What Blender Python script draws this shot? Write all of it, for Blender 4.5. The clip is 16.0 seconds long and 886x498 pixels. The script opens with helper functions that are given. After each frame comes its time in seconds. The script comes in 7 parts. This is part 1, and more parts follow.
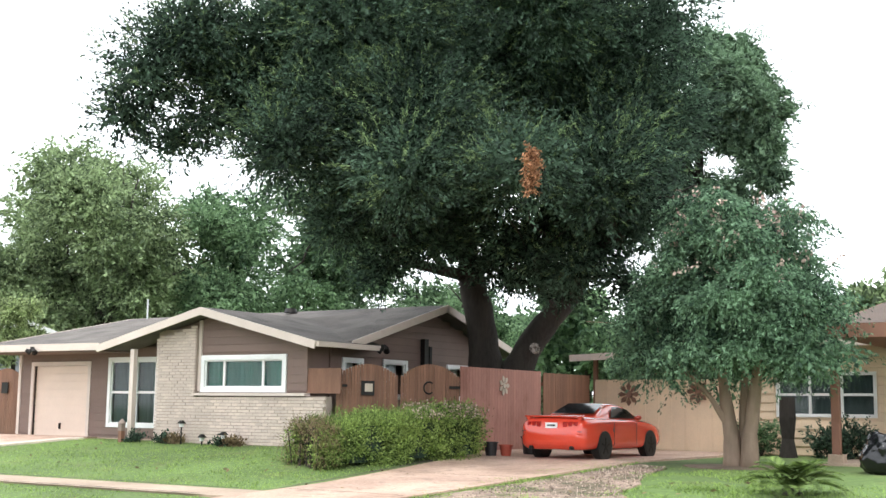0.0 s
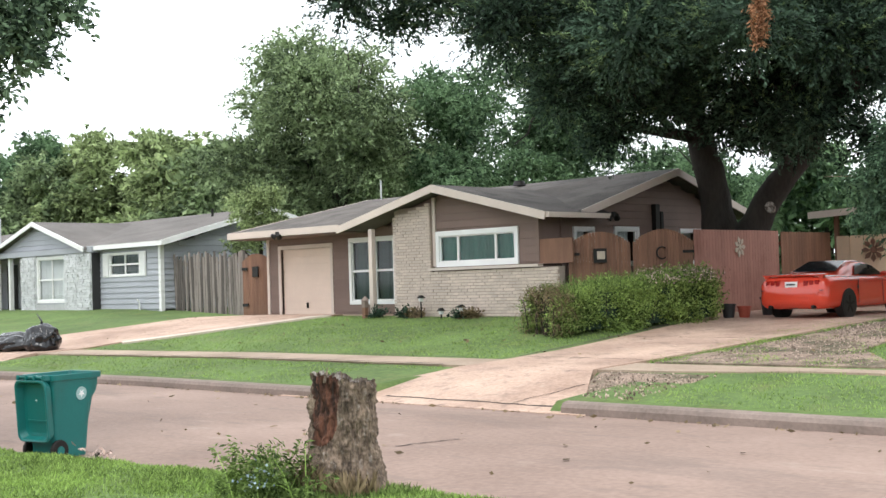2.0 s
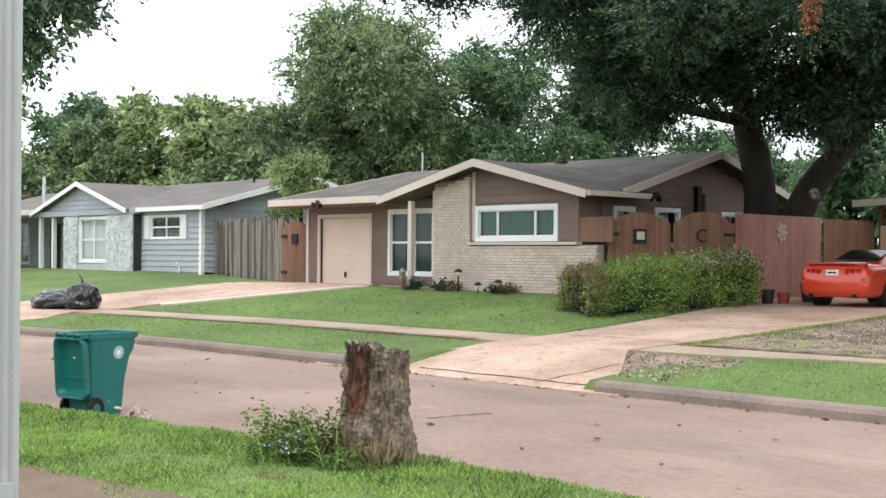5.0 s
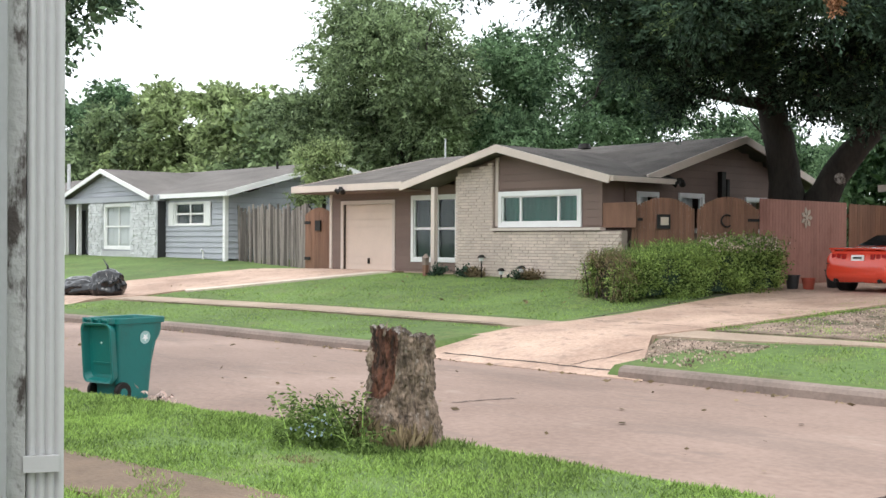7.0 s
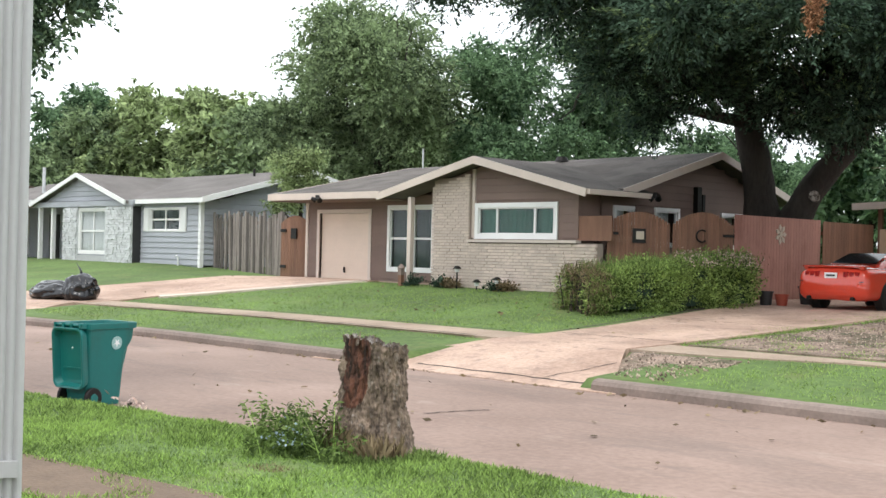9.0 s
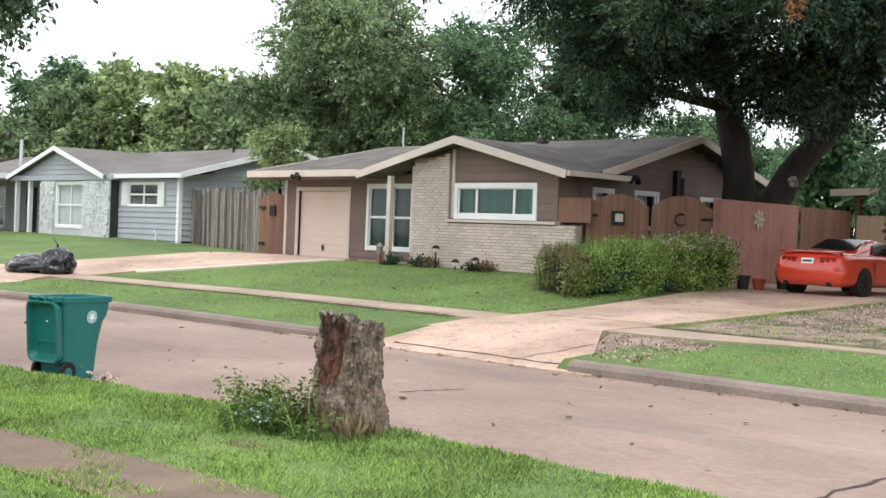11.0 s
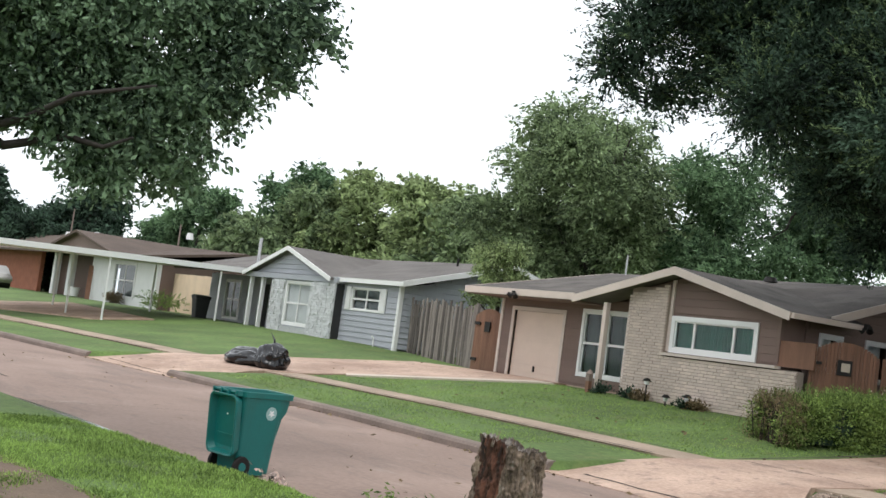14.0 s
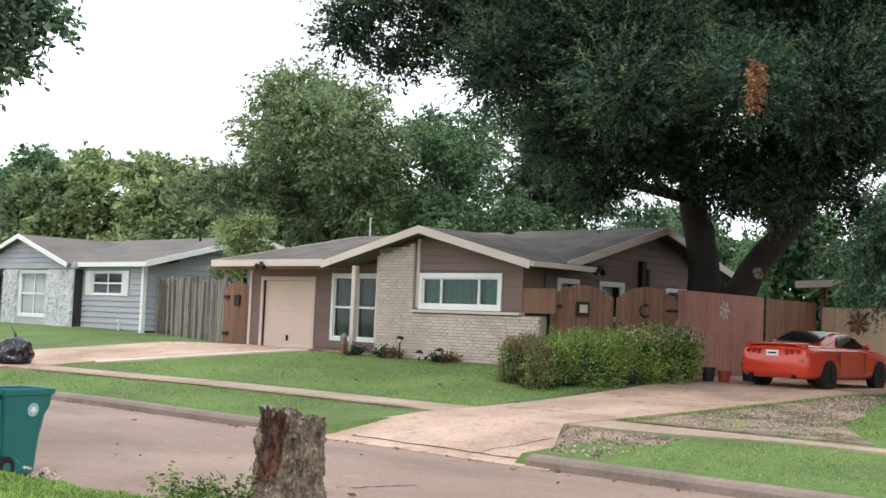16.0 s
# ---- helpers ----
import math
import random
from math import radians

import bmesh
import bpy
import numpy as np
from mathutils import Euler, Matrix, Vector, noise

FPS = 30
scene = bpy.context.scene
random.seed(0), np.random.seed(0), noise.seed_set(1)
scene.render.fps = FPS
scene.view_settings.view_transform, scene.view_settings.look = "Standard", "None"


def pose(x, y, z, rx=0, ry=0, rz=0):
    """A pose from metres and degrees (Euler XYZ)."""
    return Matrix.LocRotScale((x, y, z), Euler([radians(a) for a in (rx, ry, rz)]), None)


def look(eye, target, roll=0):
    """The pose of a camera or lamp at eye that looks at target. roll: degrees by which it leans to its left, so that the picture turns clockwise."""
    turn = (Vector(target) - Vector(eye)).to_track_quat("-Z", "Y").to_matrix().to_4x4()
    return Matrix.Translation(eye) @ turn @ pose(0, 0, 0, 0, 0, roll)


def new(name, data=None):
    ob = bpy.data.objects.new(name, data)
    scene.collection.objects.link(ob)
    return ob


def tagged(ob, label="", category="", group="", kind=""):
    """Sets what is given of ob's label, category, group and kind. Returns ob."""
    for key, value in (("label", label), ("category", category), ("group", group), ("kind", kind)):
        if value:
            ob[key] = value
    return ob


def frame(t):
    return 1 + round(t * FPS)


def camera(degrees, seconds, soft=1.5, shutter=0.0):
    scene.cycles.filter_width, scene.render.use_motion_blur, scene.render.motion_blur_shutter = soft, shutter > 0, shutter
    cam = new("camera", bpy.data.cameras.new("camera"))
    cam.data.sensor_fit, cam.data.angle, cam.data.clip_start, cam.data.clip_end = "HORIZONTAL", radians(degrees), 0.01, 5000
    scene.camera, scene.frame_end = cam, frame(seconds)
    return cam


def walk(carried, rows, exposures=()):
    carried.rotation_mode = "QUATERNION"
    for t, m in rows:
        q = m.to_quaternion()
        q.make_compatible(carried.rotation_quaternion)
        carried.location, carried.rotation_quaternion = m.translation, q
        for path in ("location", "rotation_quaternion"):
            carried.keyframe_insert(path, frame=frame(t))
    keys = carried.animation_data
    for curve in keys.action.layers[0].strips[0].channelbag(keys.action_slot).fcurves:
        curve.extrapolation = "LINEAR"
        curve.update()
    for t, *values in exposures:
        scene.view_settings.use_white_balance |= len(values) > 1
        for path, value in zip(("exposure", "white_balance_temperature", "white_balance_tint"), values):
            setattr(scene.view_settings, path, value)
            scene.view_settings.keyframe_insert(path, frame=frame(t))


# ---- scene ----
cam = camera(40.0, 16.0, soft=1.5)
PATH = [
    (0, (1.028, -0.453, 1.647), (-0.059, 1.205, 1.908), 0.7),
    (0.5, (0.987, -0.551, 1.647), (-0.176, 1.06, 1.877), 1.7),
    (1, (1.106, -0.524, 1.652), (-0.212, 0.978, 1.738), -1.4),
    (1.5, (1.071, -0.523, 1.643), (-0.29, 0.941, 1.703), -2.6),
    (2, (1.073, -0.492, 1.618), (-0.317, 0.945, 1.672), -1.8),
    (2.5, (1.067, -0.505, 1.617), (-0.35, 0.905, 1.674), -0.8),
    (3, (1.085, -0.505, 1.616), (-0.359, 0.878, 1.666), 0.5),
    (3.5, (1.081, -0.497, 1.608), (-0.349, 0.9, 1.654), 1.1),
    (4, (1.069, -0.477, 1.613), (-0.357, 0.926, 1.632), 0.8),
    (6.5, (1.067, -0.487, 1.597), (-0.391, 0.882, 1.605), -0.0),
    (7, (1.067, -0.509, 1.593), (-0.395, 0.857, 1.583), 0.3),
    (7.5, (1.072, -0.495, 1.596), (-0.392, 0.868, 1.586), 0.6),
    (8, (1.057, -0.477, 1.593), (-0.398, 0.894, 1.594), 0.9),
    (8.5, (1.07, -0.495, 1.594), (-0.369, 0.894, 1.605), 1.1),
    (11, (1.055, -0.46, 1.58), (-0.355, 0.958, 1.556), 2.2),
    (11.5, (1.034, -0.501, 1.598), (-0.265, 1.02, 1.575), 1.1),
    (12, (0.971, -0.524, 1.597), (-0.256, 1.054, 1.56), -0.1),
    (12.5, (1.02, -0.393, 1.658), (-0.364, 1.049, 1.75), 0.5),
    (13, (1.054, -0.055, 1.604), (-0.482, 1.215, 1.77), 6.1),
    (13.5, (0.99, 0.197, 1.633), (-0.602, 1.384, 1.878), 5.3),
    (14, (0.976, 0.231, 1.605), (-0.68, 1.342, 1.749), 7.7),
    (14.5, (0.996, 0.239, 1.619), (-0.668, 1.338, 1.77), 7.3),
    (15, (1.015, 0.189, 1.599), (-0.575, 1.4, 1.685), 7.4),
    (15.5, (1.088, 0.062, 1.656), (-0.375, 1.402, 1.906), 5.4),
    (16, (1.069, -0.13, 1.608), (-0.312, 1.312, 1.733), 2.4),
]
walk(cam, [(t, look(eye, target, roll)) for t, eye, target, roll in PATH], [(0, 0.6), (0.5, 0.55), (1, 0.35), (1.5, 0.15), (4, 0.05), (8.5, 0.05), (12, 0.05), (12.5, 0.0), (13, 0.08), (13.5, -0.3), (14, -0.42), (14.5, -0.45), (15, -0.38), (15.5, -0.2), (16, -0.1)])

# ---- world and sun ----
world = bpy.data.worlds.new("sky")
scene.world = world
world.use_nodes = True
wn = world.node_tree
wn.nodes.clear()
sky = wn.nodes.new("ShaderNodeTexSky")
sky.sky_type, sky.sun_disc = "NISHITA", False
sky.sun_elevation, sky.sun_rotation = radians(55), radians(215)
cloud = wn.nodes.new("ShaderNodeMixRGB")
cloud.inputs[0].default_value = 0.9
cloud.inputs[2].default_value = (13.6, 14.2, 14.8, 1)
back = wn.nodes.new("ShaderNodeBackground")
back.inputs[1].default_value = 0.135
wout = wn.nodes.new("ShaderNodeOutputWorld")
wn.links.new(sky.outputs[0], cloud.inputs[1])
wn.links.new(cloud.outputs[0], back.inputs[0])
wn.links.new(back.outputs[0], wout.inputs[0])

sun_data = bpy.data.lights.new("sun", "SUN")
sun_data.energy, sun_data.angle, sun_data.color = 1.3, radians(25), (1.0, 0.97, 0.92)
sun = new("sun", sun_data)
sun.matrix_world = look((0, 0, 60), (-14, 26, 0))

# ---- materials ----
def material(name, base, rough=0.8, vary=0.25, scale=3.0, fine=40.0, bump=0.15, metal=0.0, tint=None, island=0.0, obj_rand=0.0, streak=None):
    """Noise at two scales over a base colour, with fine relief."""
    m = bpy.data.materials.new(name)
    m.use_nodes = True
    nt = m.node_tree
    b = nt.nodes["Principled BSDF"]
    b.inputs["Roughness"].default_value, b.inputs["Metallic"].default_value = rough, metal
    geo = nt.nodes.new("ShaderNodeNewGeometry")
    place = nt.nodes.new("ShaderNodeMapping")
    if streak:
        place.inputs["Scale"].default_value = streak
    nt.links.new(geo.outputs["Position"], place.inputs[0])
    n1, n2 = nt.nodes.new("ShaderNodeTexNoise"), nt.nodes.new("ShaderNodeTexNoise")
    for n, s, d in ((n1, scale, 4), (n2, fine, 3)):
        n.inputs["Scale"].default_value, n.inputs["Detail"].default_value = s, d
        nt.links.new(place.outputs[0], n.inputs["Vector"])
    mix = nt.nodes.new("ShaderNodeMath")
    mix.operation = "MULTIPLY_ADD"
    nt.links.new(n1.outputs["Fac"], mix.inputs[0])
    mix.inputs[1].default_value = 0.65
    half = nt.nodes.new("ShaderNodeMath")
    half.operation = "MULTIPLY"
    nt.links.new(n2.outputs["Fac"], half.inputs[0])
    half.inputs[1].default_value = 0.35
    nt.links.new(half.outputs[0], mix.inputs[2])
    last = mix.outputs[0]
    for amount, kind in ((island, "geo"), (obj_rand, "obj")):
        if amount:
            src = geo.outputs["Random Per Island"] if kind == "geo" else nt.nodes.new("ShaderNodeObjectInfo").outputs["Random"]
            add = nt.nodes.new("ShaderNodeMath")
            add.operation = "MULTIPLY_ADD"
            nt.links.new(src, add.inputs[0])
            add.inputs[1].default_value = amount
            shift = nt.nodes.new("ShaderNodeMath")
            shift.operation = "SUBTRACT"
            nt.links.new(last, shift.inputs[0])
            shift.inputs[1].default_value = amount / 2
            nt.links.new(shift.outputs[0], add.inputs[2])
            last = add.outputs[0]
    ramp = nt.nodes.new("ShaderNodeValToRGB")
    dark = [c * (1 - vary) for c in base]
    light = [min(1, c * (1 + vary)) for c in (tint or base)]
    ramp.color_ramp.elements[0].position, ramp.color_ramp.elements[1].position = 0.3, 0.7
    ramp.color_ramp.elements[0].color, ramp.color_ramp.elements[1].color = (*dark, 1), (*light, 1)
    nt.links.new(last, ramp.inputs[0])
    nt.links.new(ramp.outputs[0], b.inputs["Base Color"])
    if bump:
        bp = nt.nodes.new("ShaderNodeBump")
        bp.inputs["Strength"].default_value, bp.inputs["Distance"].default_value = min(1, bump), 0.02
        nt.links.new(n2.outputs["Fac"], bp.inputs["Height"])
        nt.links.new(bp.outputs[0], b.inputs["Normal"])
    return m


def leaf_material(name, base, tint, through_light=0.35):
    m = material(name, base, 0.75, 0.45, 0.45, 2.2, 0, tint=tint, island=0.42)
    m.node_tree.nodes["Principled BSDF"].inputs["Specular IOR Level"].default_value = 0.25
    nt = m.node_tree
    b, out = nt.nodes["Principled BSDF"], nt.nodes["Material Output"]
    tr = nt.nodes.new("ShaderNodeBsdfTranslucent")
    nt.links.new(b.inputs["Base Color"].links[0].from_socket, tr.inputs[0])
    mx = nt.nodes.new("ShaderNodeMixShader")
    mx.inputs[0].default_value = through_light
    nt.links.new(b.outputs[0], mx.inputs[1])
    nt.links.new(tr.outputs[0], mx.inputs[2])
    nt.links.new(mx.outputs[0], out.inputs[0])
    return m


def glass_material(name, base=(0.03, 0.035, 0.04)):
    """A window pane: clear glass with a sharp gloss."""
    m = bpy.data.materials.new(name)
    m.use_nodes = True
    nt = m.node_tree
    out = nt.nodes["Material Output"]
    nt.nodes.remove(nt.nodes["Principled BSDF"])
    clear, gloss = nt.nodes.new("ShaderNodeBsdfTransparent"), nt.nodes.new("ShaderNodeBsdfGlossy")
    clear.inputs[0].default_value = (0.82, 0.86, 0.86, 1)
    gloss.inputs["Roughness"].default_value = 0.04
    fres, mx = nt.nodes.new("ShaderNodeFresnel"), nt.nodes.new("ShaderNodeMixShader")
    fres.inputs[0].default_value = 1.45
    nt.links.new(fres.outputs[0], mx.inputs[0])
    nt.links.new(clear.outputs[0], mx.inputs[1])
    nt.links.new(gloss.outputs[0], mx.inputs[2])
    nt.links.new(mx.outputs[0], out.inputs[0])
    return m


def stained(m, dark, scale, low, high, stretch=(1, 1, 1)):
    """Lays irregular darker dirt, with a shape of its own, over a material's colour."""
    nt = m.node_tree
    b = nt.nodes["Principled BSDF"]
    src = b.inputs["Base Color"].links[0].from_socket
    geo, mp, n = nt.nodes.new("ShaderNodeNewGeometry"), nt.nodes.new("ShaderNodeMapping"), nt.nodes.new("ShaderNodeTexNoise")
    mp.inputs["Scale"].default_value = stretch
    n.inputs["Scale"].default_value, n.inputs["Detail"].default_value, n.inputs["Roughness"].default_value = scale, 7, 0.65
    rng_node = nt.nodes.new("ShaderNodeMapRange")
    rng_node.inputs[1].default_value, rng_node.inputs[2].default_value = low, high
    mx = nt.nodes.new("ShaderNodeMixRGB")
    mx.inputs[2].default_value = (*dark, 1)
    nt.links.new(geo.outputs["Position"], mp.inputs[0])
    nt.links.new(mp.outputs[0], n.inputs["Vector"])
    nt.links.new(n.outputs["Fac"], rng_node.inputs[0])
    nt.links.new(rng_node.outputs[0], mx.inputs[0])
    nt.links.new(src, mx.inputs[1])
    nt.links.new(mx.outputs[0], b.inputs["Base Color"])
    return m


M_LAWN = material("lawn", (0.085, 0.135, 0.035), 0.95, 0.3, 0.35, 9.0, 0.6, tint=(0.12, 0.19, 0.05))
M_STREET = material("street_concrete", (0.255, 0.172, 0.138), 0.85, 0.22, 0.35, 14.0, 0.25, tint=(0.31, 0.22, 0.18))
M_CONCRETE = material("pink_concrete", (0.391, 0.245, 0.178), 0.85, 0.28, 0.5, 16.0, 0.25, tint=(0.52, 0.375, 0.295))
M_WALK = material("sidewalk_concrete", (0.34, 0.25, 0.187), 0.9, 0.25, 0.8, 16.0, 0.25, tint=(0.41, 0.315, 0.24))
M_KERB = material("kerb_concrete", (0.225, 0.175, 0.15), 0.9, 0.35, 1.2, 18.0, 0.35)
M_GRAVEL = stained(material("gravel", (0.20, 0.14, 0.105), 0.95, 0.5, 2.0, 45.0, 1.0, tint=(0.31, 0.23, 0.18)), (0.09, 0.085, 0.045), 1.4, 0.46, 0.62)
M_STONE = material("gravel_stone", (0.22, 0.155, 0.12), 0.9, 0.45, 5.0, 60.0, 0.3, island=0.9, tint=(0.37, 0.285, 0.235))
M_DIRT = material("dirt_path", (0.17, 0.12, 0.085), 0.95, 0.35, 1.5, 25.0, 0.6)
M_SHINGLE = material("roof_shingle", (0.105, 0.091, 0.082), 0.95, 0.3, 0.8, 30.0, 0.8, tint=(0.145, 0.128, 0.115))
M_SHINGLE_GREY = material("roof_shingle_grey", (0.135, 0.121, 0.112), 0.95, 0.22, 0.8, 30.0, 0.8, tint=(0.165, 0.15, 0.14))
M_SHINGLE_BROWN = material("roof_shingle_brown", (0.105, 0.075, 0.06), 0.95, 0.25, 0.8, 30.0, 0.6)
M_BROWN = material("brown_siding_paint", (0.180, 0.121, 0.100), 0.7, 0.12, 1.0, 30.0, 0.15, obj_rand=0.2)
M_CREAM = material("cream_brick_paint", (0.60, 0.50, 0.43), 0.8, 0.14, 2.0, 30.0, 0.25, obj_rand=0.35, island=0.3)
M_MORTAR = material("raked_mortar", (0.34, 0.275, 0.23), 0.95, 0.2, 3.0, 40.0, 0.3)
M_TAN = material("tan_trim_paint", (0.60, 0.51, 0.45), 0.65, 0.08, 1.5, 20.0, 0.06)
M_DOOR = material("garage_door_paint", (0.68, 0.55, 0.46), 0.6, 0.06, 1.5, 20.0, 0.05)
M_WHITE = material("white_paint", (0.78, 0.78, 0.77), 0.5, 0.05, 2.0, 25.0, 0.04)
M_FENCE_RED = material("pink_fence_paint", (0.40, 0.20, 0.158), 0.8, 0.15, 1.2, 30.0, 0.2, obj_rand=0.15, streak=(1, 1, 0.4))
M_GATE = material("stained_gate_wood", (0.215, 0.108, 0.068), 0.75, 0.25, 1.5, 22.0, 0.25, obj_rand=0.25, streak=(4, 4, 0.6))
M_TANFENCE = material("tan_fence_paint", (0.74, 0.57, 0.41), 0.8, 0.10, 1.2, 30.0, 0.15, obj_rand=0.12)
M_OLDWOOD = material("weathered_fence_wood", (0.175, 0.15, 0.135), 0.9, 0.5, 1.5, 24.0, 0.4, obj_rand=1.1, streak=(4, 4, 0.5))
M_GREY = material("grey_siding_paint", (0.36, 0.375, 0.41), 0.7, 0.10, 1.0, 30.0, 0.12, obj_rand=0.15)
M_GREYSTONE = material("grey_painted_stone", (0.55, 0.56, 0.57), 0.85, 0.2, 3.0, 25.0, 0.5, island=0.6, obj_rand=0.3)
M_IRON = material("dark_iron", (0.02, 0.018, 0.017), 0.5, 0.3, 5.0, 40.0, 0.1, metal=0.6)
# near-black; on the room walls it stands for the unlit depth behind windows
M_DARK = material("near_black", (0.03, 0.03, 0.032), 0.9, 0.2, 1.0, 10.0, 0)
M_CURTAIN = material("green_curtain", (0.06, 0.20, 0.155), 0.9, 0.4, 1.0, 18.0, 0.2, streak=(8, 8, 0.3))
M_CURTAIN_GREY = material("grey_curtain", (0.075, 0.105, 0.105), 0.9, 0.35, 1.0, 18.0, 0.2, streak=(8, 8, 0.3))
M_BLIND = material("white_blind", (0.75, 0.76, 0.76), 0.7, 0.1, 1.0, 18.0, 0.1)
M_GLASS = glass_material("window_glass")
M_BARK = material("oak_bark", (0.034, 0.028, 0.024), 0.95, 0.5, 2.5, 16.0, 1.0, streak=(1, 1, 0.3))
M_BARK_PALE = material("myrtle_bark", (0.26, 0.185, 0.135), 0.8, 0.25, 2.0, 12.0, 0.4, streak=(1, 1, 0.3))
M_STUMP = material("stump_bark", (0.115, 0.076, 0.052), 0.95, 0.6, 9.0, 40.0, 1.0, tint=(0.26, 0.195, 0.145), streak=(1, 1, 0.7))
M_STUMP_RED = stained(material("rotten_heartwood", (0.14, 0.058, 0.035), 0.95, 0.6, 6.0, 30.0, 1.0, streak=(1, 1, 0.3)), (0.02, 0.013, 0.01), 9.0, 0.42, 0.62, (1.5, 1.5, 0.3))
M_STUMP_TOP = stained(material("splintered_top_wood", (0.45, 0.41, 0.37), 0.9, 0.5, 7.0, 40.0, 0.8), (0.08, 0.06, 0.05), 7.0, 0.42, 0.55)
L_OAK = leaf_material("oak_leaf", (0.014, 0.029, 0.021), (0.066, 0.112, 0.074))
L_BRIGHT = leaf_material("bright_leaf", (0.075, 0.13, 0.035), (0.17, 0.24, 0.07))
L_TREE = leaf_material("tree_leaf", (0.10, 0.15, 0.08), (0.245, 0.32, 0.165))
L_DEEP = leaf_material("deep_green_leaf", (0.06, 0.125, 0.066), (0.17, 0.265, 0.14))
L_YELLOW = leaf_material("olive_leaf", (0.15, 0.20, 0.09), (0.31, 0.385, 0.18))
L_PINE = leaf_material("pine_needles", (0.06, 0.115, 0.072), (0.15, 0.23, 0.14), 0.3)
L_MYRTLE = leaf_material("myrtle_leaf", (0.036, 0.08, 0.052), (0.14, 0.235, 0.14))
L_HEDGE = leaf_material("hedge_leaf", (0.085, 0.15, 0.04), (0.29, 0.39, 0.115))
L_GRASS = leaf_material("grass_blade", (0.15, 0.24, 0.055), (0.28, 0.4, 0.11))
# lighter oak leaf colour for the painted highlights on the crown
L_TIP = leaf_material("highlight_oak_leaf", (0.055, 0.10, 0.05), (0.15, 0.215, 0.10))
L_STREET = leaf_material("street_tree_leaf", (0.055, 0.10, 0.062), (0.19, 0.28, 0.165))
L_RUST = leaf_material("dead_leaf", (0.27, 0.125, 0.065), (0.44, 0.235, 0.13))
L_BLOOM = leaf_material("pale_blossom", (0.50, 0.33, 0.30), (0.62, 0.48, 0.42))
L_DRY = leaf_material("dry_twig_leaf", (0.15, 0.11, 0.06), (0.26, 0.20, 0.12))


stained(M_STREET, (0.15, 0.115, 0.10), 0.55, 0.52, 0.78, (0.35, 1.0, 1))
stained(M_STREET, (0.42, 0.33, 0.27), 1.7, 0.60, 0.85, (0.5, 1.0, 1))
stained(M_CONCRETE, (0.17, 0.12, 0.10), 0.9, 0.55, 0.85)
stained(M_CONCRETE, (0.55, 0.46, 0.38), 2.2, 0.6, 0.85)
stained(M_WALK, (0.15, 0.13, 0.10), 1.6, 0.55, 0.85)
stained(M_LAWN, (0.17, 0.17, 0.06), 1.3, 0.52, 0.9)
stained(M_LAWN, (0.045, 0.085, 0.022), 6.0, 0.5, 0.8)
stained(M_SHINGLE, (0.05, 0.045, 0.043), 1.2, 0.5, 0.8)
stained(M_GREYSTONE, (0.2, 0.2, 0.21), 8.0, 0.58, 0.75)
stained(M_OLDWOOD, (0.06, 0.05, 0.045), 3.0, 0.5, 0.8, (6, 6, 0.6))
stained(M_STUMP, (0.045, 0.032, 0.024), 22.0, 0.42, 0.68, (1.0, 1.0, 0.3))
stained(M_STUMP, (0.34, 0.30, 0.26), 15.0, 0.58, 0.72, (1.0, 1.0, 0.55))
stained(M_CONCRETE, (0.24, 0.17, 0.14), 3.4, 0.54, 0.72)
stained(M_STREET, (0.21, 0.155, 0.13), 3.0, 0.56, 0.76, (0.4, 1, 1))
stained(M_FENCE_RED, (0.20, 0.075, 0.055), 0.9, 0.5, 0.75, (1, 1, 0.5))

# ---- building helpers ----
ORIGIN = {}


def root(name, place, label, category, group="", kind=""):
    ob = new(name)
    ob.location = place
    ORIGIN[ob.name] = Vector(place)
    return tagged(ob, label, category, group, kind)


def part(name, bm, mat, parent=None, label="", smooth=False):
    """Links a bmesh in world coordinates as one mesh object under a thing or part."""
    at = ORIGIN[parent.name] if parent else Vector((0, 0, 0))
    if at.length:
        bmesh.ops.translate(bm, verts=bm.verts, vec=-at)
    me = bpy.data.meshes.new(name)
    bm.to_mesh(me)
    bm.free()
    me.materials.append(mat)
    if smooth:
        me.shade_smooth()
    ob = new(name, me)
    if parent:
        ob.parent = parent
    ORIGIN[ob.name] = at
    return tagged(ob, label)


def box(bm, x0, x1, y0, y1, z0, z1):
    v = [bm.verts.new((x, y, z)) for z in (z0, z1) for y in (y0, y1) for x in (x0, x1)]
    for f in ((0, 2, 3, 1), (4, 5, 7, 6), (0, 1, 5, 4), (2, 6, 7, 3), (0, 4, 6, 2), (1, 3, 7, 5)):
        bm.faces.new([v[i] for i in f])
    return v


def boxes(*dims):
    bm = bmesh.new()
    for d in dims:
        box(bm, *d)
    return bm


def bar(bm, a, b, w, h=None, up=(0, 0, 1)):
    """A beam of section w x h from a to b."""
    a, b = Vector(a), Vector(b)
    d = (b - a).normalized()
    s = d.cross(Vector(up))
    if s.length < 1e-4:
        s = d.cross(Vector((1, 0, 0)))
    s.normalize()
    u = s.cross(d)
    h = h or w
    ring = lambda p: [bm.verts.new(p + s * i * w / 2 + u * j * h / 2) for i, j in ((-1, -1), (1, -1), (1, 1), (-1, 1))]
    r0, r1 = ring(a), ring(b)
    for i in range(4):
        bm.faces.new((r0[i], r0[(i + 1) % 4], r1[(i + 1) % 4], r1[i]))
    bm.faces.new(r0[::-1])
    bm.faces.new(r1)


